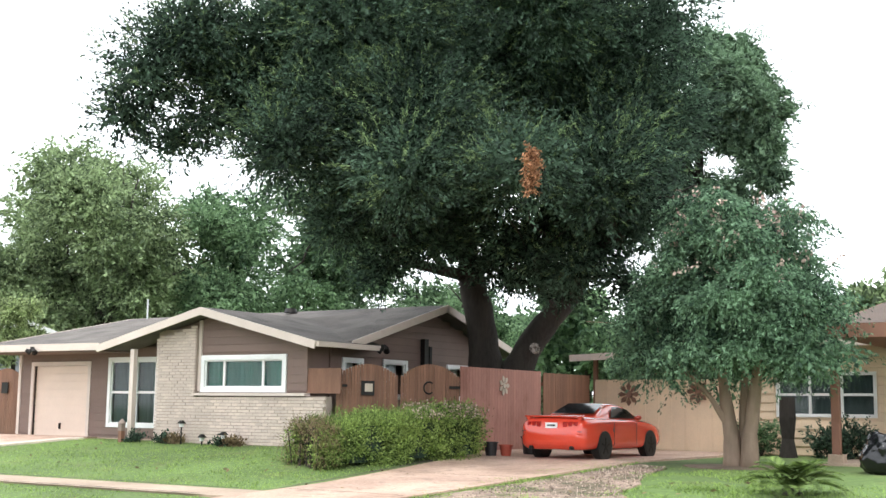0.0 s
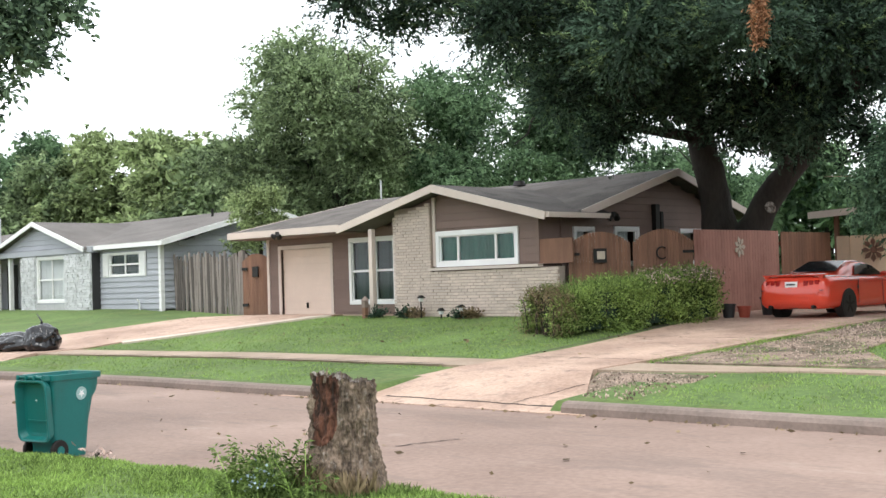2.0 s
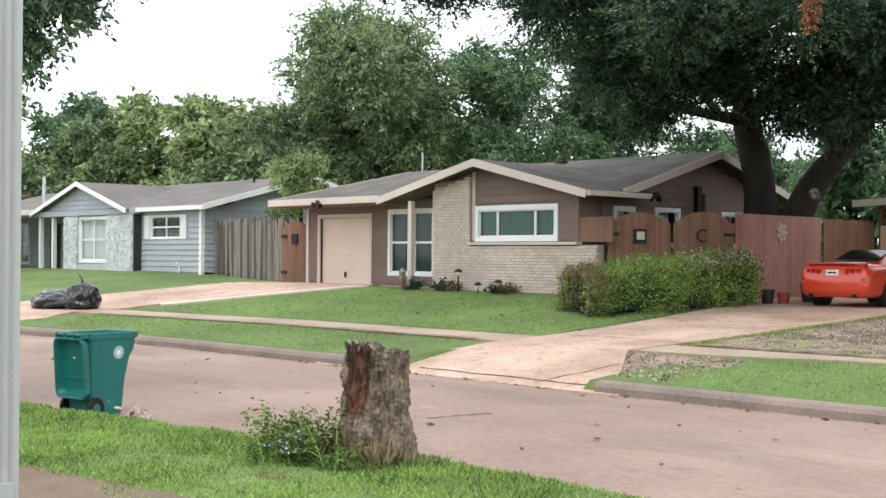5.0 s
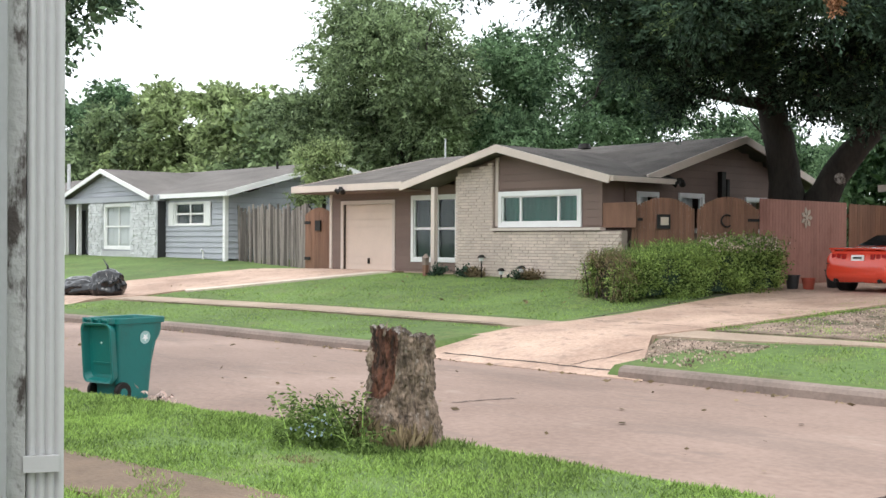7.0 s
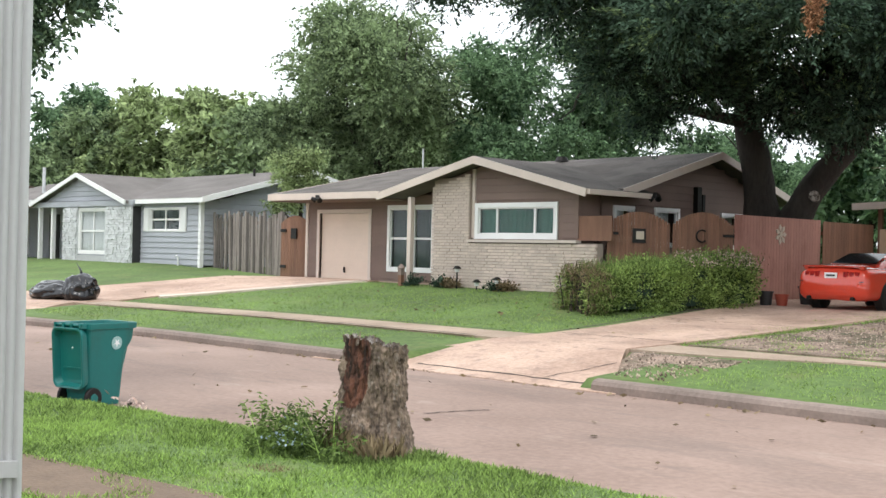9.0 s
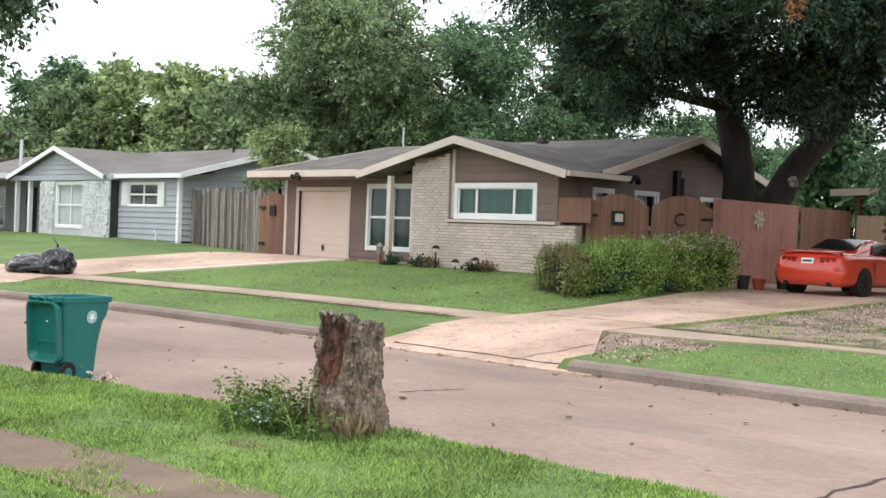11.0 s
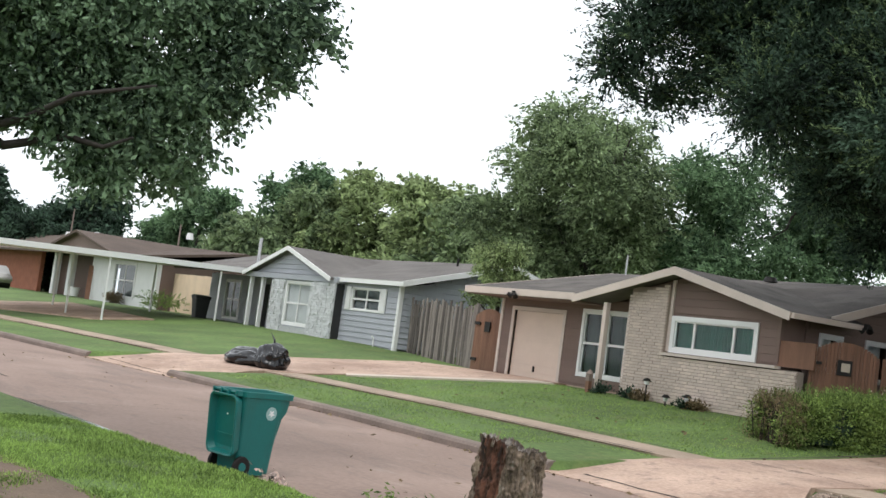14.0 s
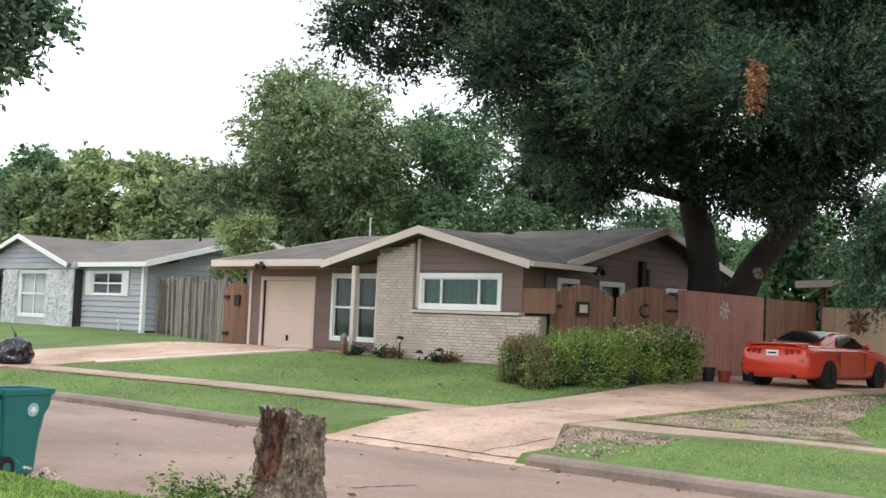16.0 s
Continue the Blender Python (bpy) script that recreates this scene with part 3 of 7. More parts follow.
# ---- the brown house ----
def brick_front(h):
    """Running-bond bricks on the front: those nearest the drive one by one, the others joined."""
    rng = np.random.default_rng(71)
    rest, singles = bmesh.new(), 0
    spots = []
    for k in range(42):
        z = 0.60 + k * 0.082
        for x0, x1 in ((-23.74, -22.3), (-22.3, -17.85)):
            if x0 < -23:
                ok = z + 0.07 < 3.86
            else:
                ok = z + 0.07 < 1.93
            if not ok:
                continue
            x = x0 - (0.105 if k % 2 else 0)
            while x < x1 - 0.03:
                a, b = max(x, x0), min(x + 0.2, x1)
                if z + 0.07 > 4.0 - 0.24 * abs(a + 21.74):
                    b = a
                if b - a > 0.04:
                    spots.append((a, b, z))
                x += 0.21
    spots.sort(key=lambda s: -s[0])
    for a, b, z in spots:
        y = 23.185 - 0.016 * rng.random()
        if singles < 290:
            piece("brick", M_CREAM, h, ((a + b) / 2, y, z + 0.034), (b - a, 0.06, 0.068), Matrix.Rotation(rng.normal() * 0.02, 4, "Z"))
            singles += 1
        else:
            box(rest, a, b, y - 0.03, y + 0.03, z, z + 0.068)
    tagged(part("brickwork", rest, M_CREAM, h), kind="stuff")


def brown_house():
    h = root("house", (-24, 24, 0.66), "brown single-storey house with cream brick front and white windows", "house")
    # slab and walls
    part("foundation", boxes((-30.55, -18.5, 23.95, 33, 0.1, 0.72), (-23.8, -18.5, 23.25, 23.95, 0.1, 0.72)), M_WALK, h)
    gar = (-29.85, -27.42, 0.66, 2.80)
    patio = (-26.45, -24.60, 1.02, 3.02)
    bm = bmesh.new()
    panel_wall(bm, "y", 24.0, 0.2, -30.5, -18.6, 0.72, 3.4, [gar, patio])
    part("wall_front", bm, M_BROWN, h)
    win = (-22.10, -19.30, 2.05, 2.96)
    bm = bmesh.new()
    panel_wall(bm, "y", 23.32, 0.2, -23.76, -18.57, 0.72, 3.22, [win])
    pts = [(-23.76, 3.22), (-18.57, 3.22), (-18.57, 3.3), (-21.74, 4.06), (-23.76, 3.58)]
    f0 = [bm.verts.new((x, 23.32, z)) for x, z in pts]
    f1 = [bm.verts.new((x, 23.52, z)) for x, z in pts]
    bm.faces.new(f0)
    bm.faces.new(f1[::-1])
    for i in range(len(pts)):
        j = (i + 1) % len(pts)
        bm.faces.new((f0[i], f1[i], f1[j], f0[j]))
    bmesh.ops.recalc_face_normals(bm, faces=bm.faces)
    part("wall_gable", bm, M_BROWN, h)
    part("wall_return", boxes((-23.76, -23.56, 23.52, 24.0, 0.72, 3.5)), M_BROWN, h)
    part("wall_return", boxes((-18.77, -18.57, 23.52, 24.0, 0.72, 3.3)), M_BROWN, h)
    side = [(24.75, 25.55, 2.0, 2.96), (26.55, 27.6, 1.9, 2.98), (29.75, 30.8, 1.9, 2.95)]
    bm = bmesh.new()
    panel_wall(bm, "x", -18.57, 0.2, 24.2, 32.6, 0.72, 3.3, side)
    pts = [(24.6, 3.3), (32.6, 3.3), (28.86, 4.4)]
    f0 = [bm.verts.new((-18.57, y, z)) for y, z in pts]
    f1 = [bm.verts.new((-18.77, y, z)) for y, z in pts]
    bm.faces.new(f0)
    bm.faces.new(f1[::-1])
    for i in range(3):
        j = (i + 1) % 3
        bm.faces.new((f0[i], f1[i], f1[j], f0[j]))
    bmesh.ops.recalc_face_normals(bm, faces=bm.faces)
    part("wall_side", bm, M_BROWN, h)
    part("wall_back", boxes((-30.5, -18.57, 32.6, 32.8, 0.72, 3.5), (-30.5, -30.3, 24.2, 32.6, 0.72, 3.5)), M_BROWN, h)
    # backing wall coloured near-black for the gloom behind the panes
    part("unlit_room_wall", boxes((-30.2, -18.8, 26.0, 26.1, 0.72, 3.4)), M_DARK, h)
    # boards on the walls
    siding(h, M_BROWN, "y", 24.0, {"z0": 0.80, "z1": 3.2, "of": lambda z: minus(-30.42, -23.78, [(gar[0] - 0.12, gar[1] + 0.12)] * (z < 2.92) + [(patio[0] - 0.12, patio[1] + 0.12)] * (0.98 < z < 3.06))})
    siding(h, M_BROWN, "y", 23.32, {"z0": 2.06, "z1": 4.0, "of": lambda z: minus(max(-22.18, -21.74 - (4.0 - z) / 0.245), min(-18.62, -21.74 + (4.0 - z) / 0.245), [(win[0] - 0.12, win[1] + 0.12)] * (z < 3.0))})
    siding(h, M_BROWN, "x", -18.57, {"z0": 0.8, "z1": 4.3, "of": lambda z: minus(max(24.2, 28.86 - (4.38 - z) / 0.28), min(32.5, 28.86 + (4.38 - z) / 0.28), [(y0 - 0.1, y1 + 0.1) for y0, y1, q0, q1 in side if q0 - 0.06 < z < q1 + 0.06])})
    part("corner_board", boxes((-30.56, -30.44, 23.955, 24.06, 0.74, 3.2)), M_TAN, h)
    part("corner_board", boxes((-22.29, -22.19, 23.26, 23.32, 2.05, 3.93)), M_TAN, h)
    part("corner_board", boxes((-18.62, -18.54, 23.27, 23.36, 2.05, 3.28)), M_BROWN, h)
    # garage door
    door = part("garage_door", boxes((gar[0], gar[1], 24.09, 24.13, gar[2], gar[3])), M_DOOR, h, "closed tan sectional garage door")
    for i in range(9):
        z0 = gar[2] + i * (gar[3] - gar[2]) / 9
        piece("panel", M_DOOR, door, ((gar[0] + gar[1]) / 2, 24.078, z0 + 0.118), (gar[1] - gar[0] - 0.02, 0.03, 0.222))
    part("handle", boxes((-28.66, -28.62, 24.0, 24.06, 0.93, 1.1)), M_IRON, door)
    part("door_trim", boxes((gar[0] - 0.12, gar[0], 23.955, 24.06, 0.66, 2.92), (gar[1], gar[1] + 0.12, 23.955, 24.06, 0.66, 2.92), (gar[0], gar[1], 23.955, 24.06, 2.80, 2.92)), M_TAN, h)
    # windows
    window(h, "y", 24.0, patio[0] - 0.1, (patio[0] + patio[1]) / 2 - 0.02, patio[2], patio[3], 1, 2, "tall white sash window with grey curtain", M_CURTAIN_GREY, 0.11, deep=0.12)
    window(h, "y", 24.0, (patio[0] + patio[1]) / 2 + 0.02, patio[1] + 0.1, patio[2], patio[3], 1, 2, "tall white sash window with grey curtain", M_CURTAIN_GREY, 0.11, deep=0.12)
    window(h, "y", 23.32, win[0] - 0.1, win[1] + 0.06, win[2] - 0.03, win[3] + 0.03, 3, 1, "wide white sliding window with green curtain", M_CURTAIN, 0.13, deep=0.12, ratio=[0, 0.25, 0.75, 1])
    for y0, y1, q0, q1 in side:
        window(h, "x", -18.57, y0 - 0.05, y1 + 0.05, q0, q1, 1, 1, "white framed side window", M_BLIND, 0.1)
    part("wall_vent", boxes((-18.55, -18.4, 28.3, 28.5, 2.6, 3.62), (-18.55, -18.44, 28.62, 28.74, 2.6, 3.42)), M_IRON, h, "dark metal flue on the side wall")
    # roof
    roof_part("roof", h, [(-30.95, 22.76, 3.35), (-25.6, 22.76, 3.35), (-25.6, 28.9, 4.62), (-30.95, 28.9, 4.62)], M_SHINGLE, 0.13, "dark grey-brown asphalt shingle roof")
    roof_part("roof", h, [(-25.6, 24.2, 3.648), (-23.2, 24.2, 3.648), (-23.2, 28.9, 4.62), (-25.6, 28.9, 4.62)], M_SHINGLE, 0.13)
    roof_part("roof", h, [(-23.2, 24.2, 3.648), (-20.4, 24.45, 3.36), (-20.4, 28.9, 4.62)], M_SHINGLE, 0.13)
    roof_part("roof", h, [(-23.2, 24.2, 3.648), (-20.4, 28.9, 4.62), (-23.2, 28.9, 4.62)], M_SHINGLE, 0.13)
    bm = bmesh.new()
    tri = [(-25.4, 3.3), (-23.7, 3.3), (-23.7, 3.6)]
    f0, f1 = [[bm.verts.new((x, y, z)) for x, z in tri] for y in (24.0, 24.15)]
    bm.faces.new(f0), bm.faces.new(f1[::-1])
    for i in range(3):
        bm.faces.new((f0[i], f1[i], f1[(i + 1) % 3], f0[(i + 1) % 3]))
    bmesh.ops.recalc_face_normals(bm, faces=bm.faces)
    part("porch_gable", bm, M_BROWN, h)
    roof_part("roof", h, [(-20.4, 24.45, 3.36), (-18.05, 24.45, 3.36), (-18.05, 28.9, 4.62), (-20.4, 28.9, 4.62)], M_SHINGLE, 0.13)
    roof_part("roof", h, [(-30.95, 28.9, 4.62), (-18.05, 28.9, 4.62), (-18.05, 33.1, 3.4), (-30.95, 33.1, 3.4)], M_SHINGLE, 0.13)
    roof_part("roof", h, [(-25.62, 22.76, 3.31), (-21.74, 22.76, 4.23), (-21.74, 27.6, 4.23), (-25.62, 27.6, 3.31)], M_SHINGLE, 0.13)
    roof_part("roof", h, [(-21.74, 22.76, 4.23), (-17.88, 22.76, 3.27), (-17.88, 25.6, 3.27), (-21.74, 27.6, 4.23)], M_SHINGLE, 0.13)
    F = 0.2
    board("fascia", h, (-30.97, 22.735, 3.27), (-25.6, 22.735, 3.27), 0.05, F, M_TAN)
    board("fascia", h, (-25.66, 22.72, 3.20), (-21.71, 22.72, 4.135), 0.05, F, M_TAN)
    board("fascia", h, (-21.77, 22.722, 4.135), (-17.86, 22.722, 3.17), 0.05, F, M_TAN)
    board("gutter", h, (-17.82, 22.75, 3.2), (-17.82, 25.45, 3.2), 0.1, 0.13, M_TAN)
    board("fascia", h, (-18.02, 24.45, 3.26), (-18.02, 28.93, 4.53), 0.05, F, M_TAN)
    board("fascia", h, (-18.02, 28.87, 4.53), (-18.02, 33.1, 3.31), 0.05, F, M_TAN)
    board("fascia", h, (-30.97, 22.75, 3.27), (-30.97, 28.93, 4.53), 0.05, F, M_TAN)
    roof_part("soffit", h, [(-30.9, 22.8, 3.17), (-25.6, 22.8, 3.17), (-25.6, 24.0, 3.17), (-30.9, 24.0, 3.17)], M_BROWN, 0.03)
    # flood lights under the eaves
    for x, y in ((-28.35, 22.68), (-17.7, 25.35)):
        fl = part("flood_light", boxes((x - 0.05, x + 0.05, y - 0.05, y + 0.05, 3.14, 3.3)), M_IRON, h, "twin dark flood light")
        for s in (-1, 1):
            bm = bmesh.new()
            bmesh.ops.create_cone(bm, cap_ends=True, segments=12, radius1=0.09, radius2=0.05, depth=0.17, matrix=pose(x + s * 0.13, y - 0.05, 3.17, 60, 0, s * 35))
            part("lamp_head", bm, M_IRON, fl)
    # porch post
    part("porch_post", boxes((-24.5, -24.36, 22.9, 23.04, 0.45, 3.18)), M_TAN, h)
    # roof pipes and vents
    bm = bmesh.new()
    tube(bm, [(-30.1, 28.7, 4.5), (-30.1, 28.7, 5.25)], [0.03, 0.03], 8)
    part("vent_pipe", bm, M_GREYSTONE, h)
    bm = bmesh.new()
    bmesh.ops.create_cone(bm, cap_ends=True, segments=14, radius1=0.22, radius2=0.15, depth=0.14, matrix=pose(-23.4, 28.3, 4.6))
    part("roof_vent", bm, M_IRON, h)
    # brick sill and low wall
    brick_front(h)
    part("brick_core", boxes((-23.72, -22.3, 23.2, 23.32, 0.5, 3.7), (-22.3, -18.5, 23.2, 23.32, 0.5, 1.9), (-18.5, -17.85, 23.2, 23.42, 0.5, 1.92)), M_MORTAR, h, "recessed mortar behind the bricks")
    part("brick_sill", boxes((-22.32, -18.45, 23.08, 23.3, 1.93, 2.0)), M_TAN, h)
    part("ledge", boxes((-18.58, -17.5, 23.3, 23.36, 2.0, 2.62)), M_GATE, h, "brown wooden screen above the low wall")
    return h


HOUSE = brown_house()


# ---- the grey house ----
def grey_house():
    h = root("house", (-43, 25, 0.9), "grey siding house with painted stone piers and white trim", "house")
    y = 24.3
    part("foundation", boxes((-47.1, -37.25, 24.35, 33, 0.3, 1.0), (-58.4, -47.1, 25.95, 33, 0.3, 1.0)), M_GREY, h)
    w1, w2 = (-45.95, -43.55, 1.25, 3.15), (-40.8, -38.62, 2.2, 3.12)
    bm = bmesh.new()
    panel_wall(bm, "y", y, 0.2, -41.5, -37.25, 0.6, 3.35, [w2])
    panel_wall(bm, "y", y - 0.3, 0.2, -47.2, -41.5, 0.6, 3.35, [w1])
    panel_wall(bm, "y", y + 1.6, 0.2, -58.4, -48, 0.6, 3.35, [(-56.4, -54.55, 1.1, 3.1)])
    part("wall_front", bm, M_GREY, h)
    part("wall_side", boxes((-37.45, -37.25, y + 0.2, 33, 0.6, 3.4), (-58.4, -58.2, y + 1.8, 33, 0.6, 3.4), (-58.2, -37.45, 32.8, 33, 0.6, 3.4), (-47.2, -47.0, y - 0.1, y + 1.6, 0.6, 3.4)), M_GREY, h)
    # the dimness of the rooms is put into this wall's colour
    part("unlit_room_wall", boxes((-58.1, -37.5, 27.2, 27.3, 0.7, 3.3)), M_DARK, h)
    bm = bmesh.new()
    pts = [(25.2, 3.4), (33, 3.4), (29, 4.6)]
    f0 = [bm.verts.new((-37.25, a, b)) for a, b in pts]
    f1 = [bm.verts.new((-37.45, a, b)) for a, b in pts]
    bm.faces.new(f0), bm.faces.new(f1[::-1])
    for i in range(3):
        bm.faces.new((f0[i], f1[i], f1[(i + 1) % 3], f0[(i + 1) % 3]))
    bmesh.ops.recalc_face_normals(bm, faces=bm.faces)
    part("gable_end", bm, M_GREY, h)
    siding(h, M_GREY, "y", y, {"z0": 0.95, "z1": 3.3, "of": lambda z: minus(-41.7, -37.32, [(-41.55, -37.9)] * 0 + [(w2[0] - 0.5, w2[1] + 0.5)] * (w2[2] - 0.05 < z < w2[3] + 0.05))}, 0.21, 0.03, tilt=9.0)
    siding(h, M_GREY, "x", -37.25, {"z0": 0.95, "z1": 4.4, "of": lambda z: [(max(24.4, 29 - (4.55 - z) / 0.3), min(33, 29 + (4.55 - z) / 0.3))]}, 0.21, 0.03, tilt=9.0)
    part("corner_board", boxes((-37.37, -37.21, y - 0.05, y + 0.1, 0.85, 3.3)), M_WHITE, h)
    window(h, "y", y - 0.3, w1[0], w1[1], w1[2], w1[3], 2, 2, "large white sash window with pale blinds", M_BLIND, 0.12, deep=0.08)
    window(h, "y", y, w2[0], w2[1], w2[2], w2[3], 2, 2, "white window with grey blind", M_CURTAIN_GREY, 0.06, deep=0.1)
    siding(h, M_GREY, "y", y + 1.6, {"z0": 0.95, "z1": 3.3, "of": lambda z: minus(-58.3, -48.0, [(-56.5, -54.45)] * (1.0 < z < 3.2))}, 0.21, 0.03, tilt=9.0)
    part("porch_door", boxes((-52.35, -51.4, y + 1.52, y + 1.57, 0.95, 3.0)), M_DARK, h, "dark front door in the porch")
    window(h, "y", y + 1.6, -56.4, -54.55, 1.1, 3.1, 2, 2, "dark white-framed porch window", M_CURTAIN_GREY, 0.1, deep=0.1)
    for a in (w2[0] - 0.42, w2[1] + 0.04):
        sh = part("shutter", boxes((a, a + 0.38, y - 0.07, y - 0.025, w2[2], w2[3])), M_WHITE, h, "white louvred shutter")
        for k in range(8):
            piece("slat", M_WHITE, sh, (a + 0.19, y - 0.08, w2[2] + 0.1 + k * 0.105), (0.28, 0.02, 0.07))
    # stone piers
    # thin near-black strip over the pier's right end
    part("pier_return", boxes((-41.5, -41.47, y - 0.38, y - 0.005, 0.7, 3.18)), M_DARK, h, "thin near-black return of the stone pier")
    for a0, a1 in ((-47.15, -45.95), (-43.55, -41.5)):
        pier = part("stone_pier", boxes((a0, a1, y - 0.38, y - 0.3, 0.6, 3.2)), M_GREYSTONE, h, "grey painted rough stone facing")
        rng = np.random.default_rng(int(-a0 * 10))
        z = 0.85
        while z < 3.12:
            a = a0
            while a < a1 - 0.12:
                w = min(0.13 + 0.2 * rng.random(), a1 - a)
                piece("stone", M_GREYSTONE, pier, (a + w / 2, y - 0.39 - 0.04 * rng.random(), z + 0.05 + 0.01 * rng.random()), (w - 0.012, 0.08, 0.09), Matrix.Rotation(0.06 * rng.normal(), 4, "Y"))
                a += w
            z += 0.1
    part("sill_wall", boxes((-45.95, -43.55, y - 0.42, y - 0.3, 0.6, 1.2)), M_GREYSTONE, h)
    # porch gable and its beam
    bm = bmesh.new()
    pts = [(-49.2, 3.42), (-42.3, 3.42), (-45.75, 4.47)]
    f0 = [bm.verts.new((a, y - 0.3, b)) for a, b in pts]
    f1 = [bm.verts.new((a, y - 0.1, b)) for a, b in pts]
    bm.faces.new(f0), bm.faces.new(f1[::-1])
    for i in range(3):
        bm.faces.new((f0[i], f1[i], f1[(i + 1) % 3], f0[(i + 1) % 3]))
    bmesh.ops.recalc_face_normals(bm, faces=bm.faces)
    part("gable", bm, M_GREY, h)
    siding(h, M_GREY, "y", y - 0.3, {"z0": 3.44, "z1": 4.4, "of": lambda z: [(-45.75 - (4.45 - z) / 0.32, -45.75 + (4.45 - z) / 0.32)]}, 0.2, 0.03, tilt=9.0)
    part("porch_beam", boxes((-49.9, -41.4, y - 0.46, y - 0.1, 3.2, 3.42)), M_GREY, h)
    for a in (-49.65, -48.45):
        part("porch_post", boxes((a - 0.08, a + 0.08, y - 0.3, y - 0.14, 0.7, 3.2)), M_WHITE, h)
    # roofs
    roof_part("roof", h, [(-59.0, 24.0, 3.45), (-36.7, 24.0, 3.45), (-36.7, 29.0, 4.75), (-59.0, 29.0, 4.75)], M_SHINGLE_GREY, 0.12, "grey shingle roof")
    roof_part("roof", h, [(-59.0, 29.0, 4.75), (-36.7, 29.0, 4.75), (-36.7, 33.6, 3.45), (-59.0, 33.6, 3.45)], M_SHINGLE_GREY, 0.12)
    roof_part("roof", h, [(-49.9, 23.7, 3.4), (-45.75, 23.7, 4.6), (-45.75, 28.6, 4.6), (-49.9, 28.6, 3.4)], M_SHINGLE_GREY, 0.12)
    roof_part("roof", h, [(-45.75, 23.7, 4.6), (-41.7, 23.7, 3.4), (-41.7, 28.6, 3.4), (-45.75, 28.6, 4.6)], M_SHINGLE_GREY, 0.12)
    board("fascia", h, (-49.9, 23.67, 3.31), (-45.73, 23.67, 4.52), 0.05, 0.17, M_WHITE)
    board("fascia", h, (-45.77, 23.672, 4.52), (-41.7, 23.672, 3.31), 0.05, 0.17, M_WHITE)
    board("fascia", h, (-41.75, 23.97, 3.35), (-36.68, 23.97, 3.35), 0.05, 0.17, M_WHITE)
    board("fascia", h, (-36.67, 23.97, 3.36), (-36.67, 29.03, 4.67), 0.05, 0.2, M_WHITE)
    board("fascia", h, (-36.67, 28.97, 4.67), (-36.67, 33.6, 3.36), 0.05, 0.2, M_WHITE)
    bm = bmesh.new()
    tube(bm, [(-54.2, 26.4, 3.9), (-54.2, 26.4, 5.3)], [0.08, 0.08], 8)
    part("vent_pipe", bm, M_GREYSTONE, h)
    bm = bmesh.new()
    tube(bm, [(-39.5, 28.2, 4.4), (-39.5, 28.2, 4.85)], [0.05, 0.05], 8)
    part("vent_pipe", bm, M_IRON, h)
    bm = bmesh.new()
    tube(bm, [(-38.6, 24.2, 0.9), (-38.6, 24.18, 1.25), (-38.6, 24.1, 1.3)], [0.03, 0.03, 0.04], 6)
    part("water_tap", bm, M_WHITE, h)
    return h


grey_house()


# ---- carport and the pale house beyond ----
def carport():
    c = root("carport", (-55, 18, 0.6), "flat white metal carport roof on thin posts", "carport")
    roof_part("roof", c, [(-61.5, 12.7, 3.2), (-50.6, 12.7, 3.2), (-50.6, 24.1, 3.52), (-61.5, 24.1, 3.52)], M_WHITE, 0.08)
    board("fascia", c, (-50.57, 12.7, 3.12), (-50.57, 24.1, 3.44), 0.04, 0.24, M_WHITE)
    board("fascia", c, (-61.5, 12.68, 3.12), (-50.58, 12.68, 3.12), 0.04, 0.22, M_WHITE)
    for x, y in ((-50.7, 23.0), (-50.7, 17.8), (-54.2, 17.3), (-60, 18.4), (-56.5, 22.1)):
        bm = bmesh.new()
        tube(bm, [(x, y, height(x, y) - 0.05), (x, y, 3.25)], [0.05, 0.05], 8)
        part("post", bm, M_WHITE, c)
    return c


carport()
paved("driveway", [(-66, far_kerb(-66) - 0.1), (-64, 14), (-62.5, 17), (-62, 20), (-50.8, 20.2), (-50.8, 17.4), (-57, 14.4), (-60.5, far_kerb(-60) - 0.1)], M_CONCRETE, "stained concrete drive under the carport", "driveway", 0.05)


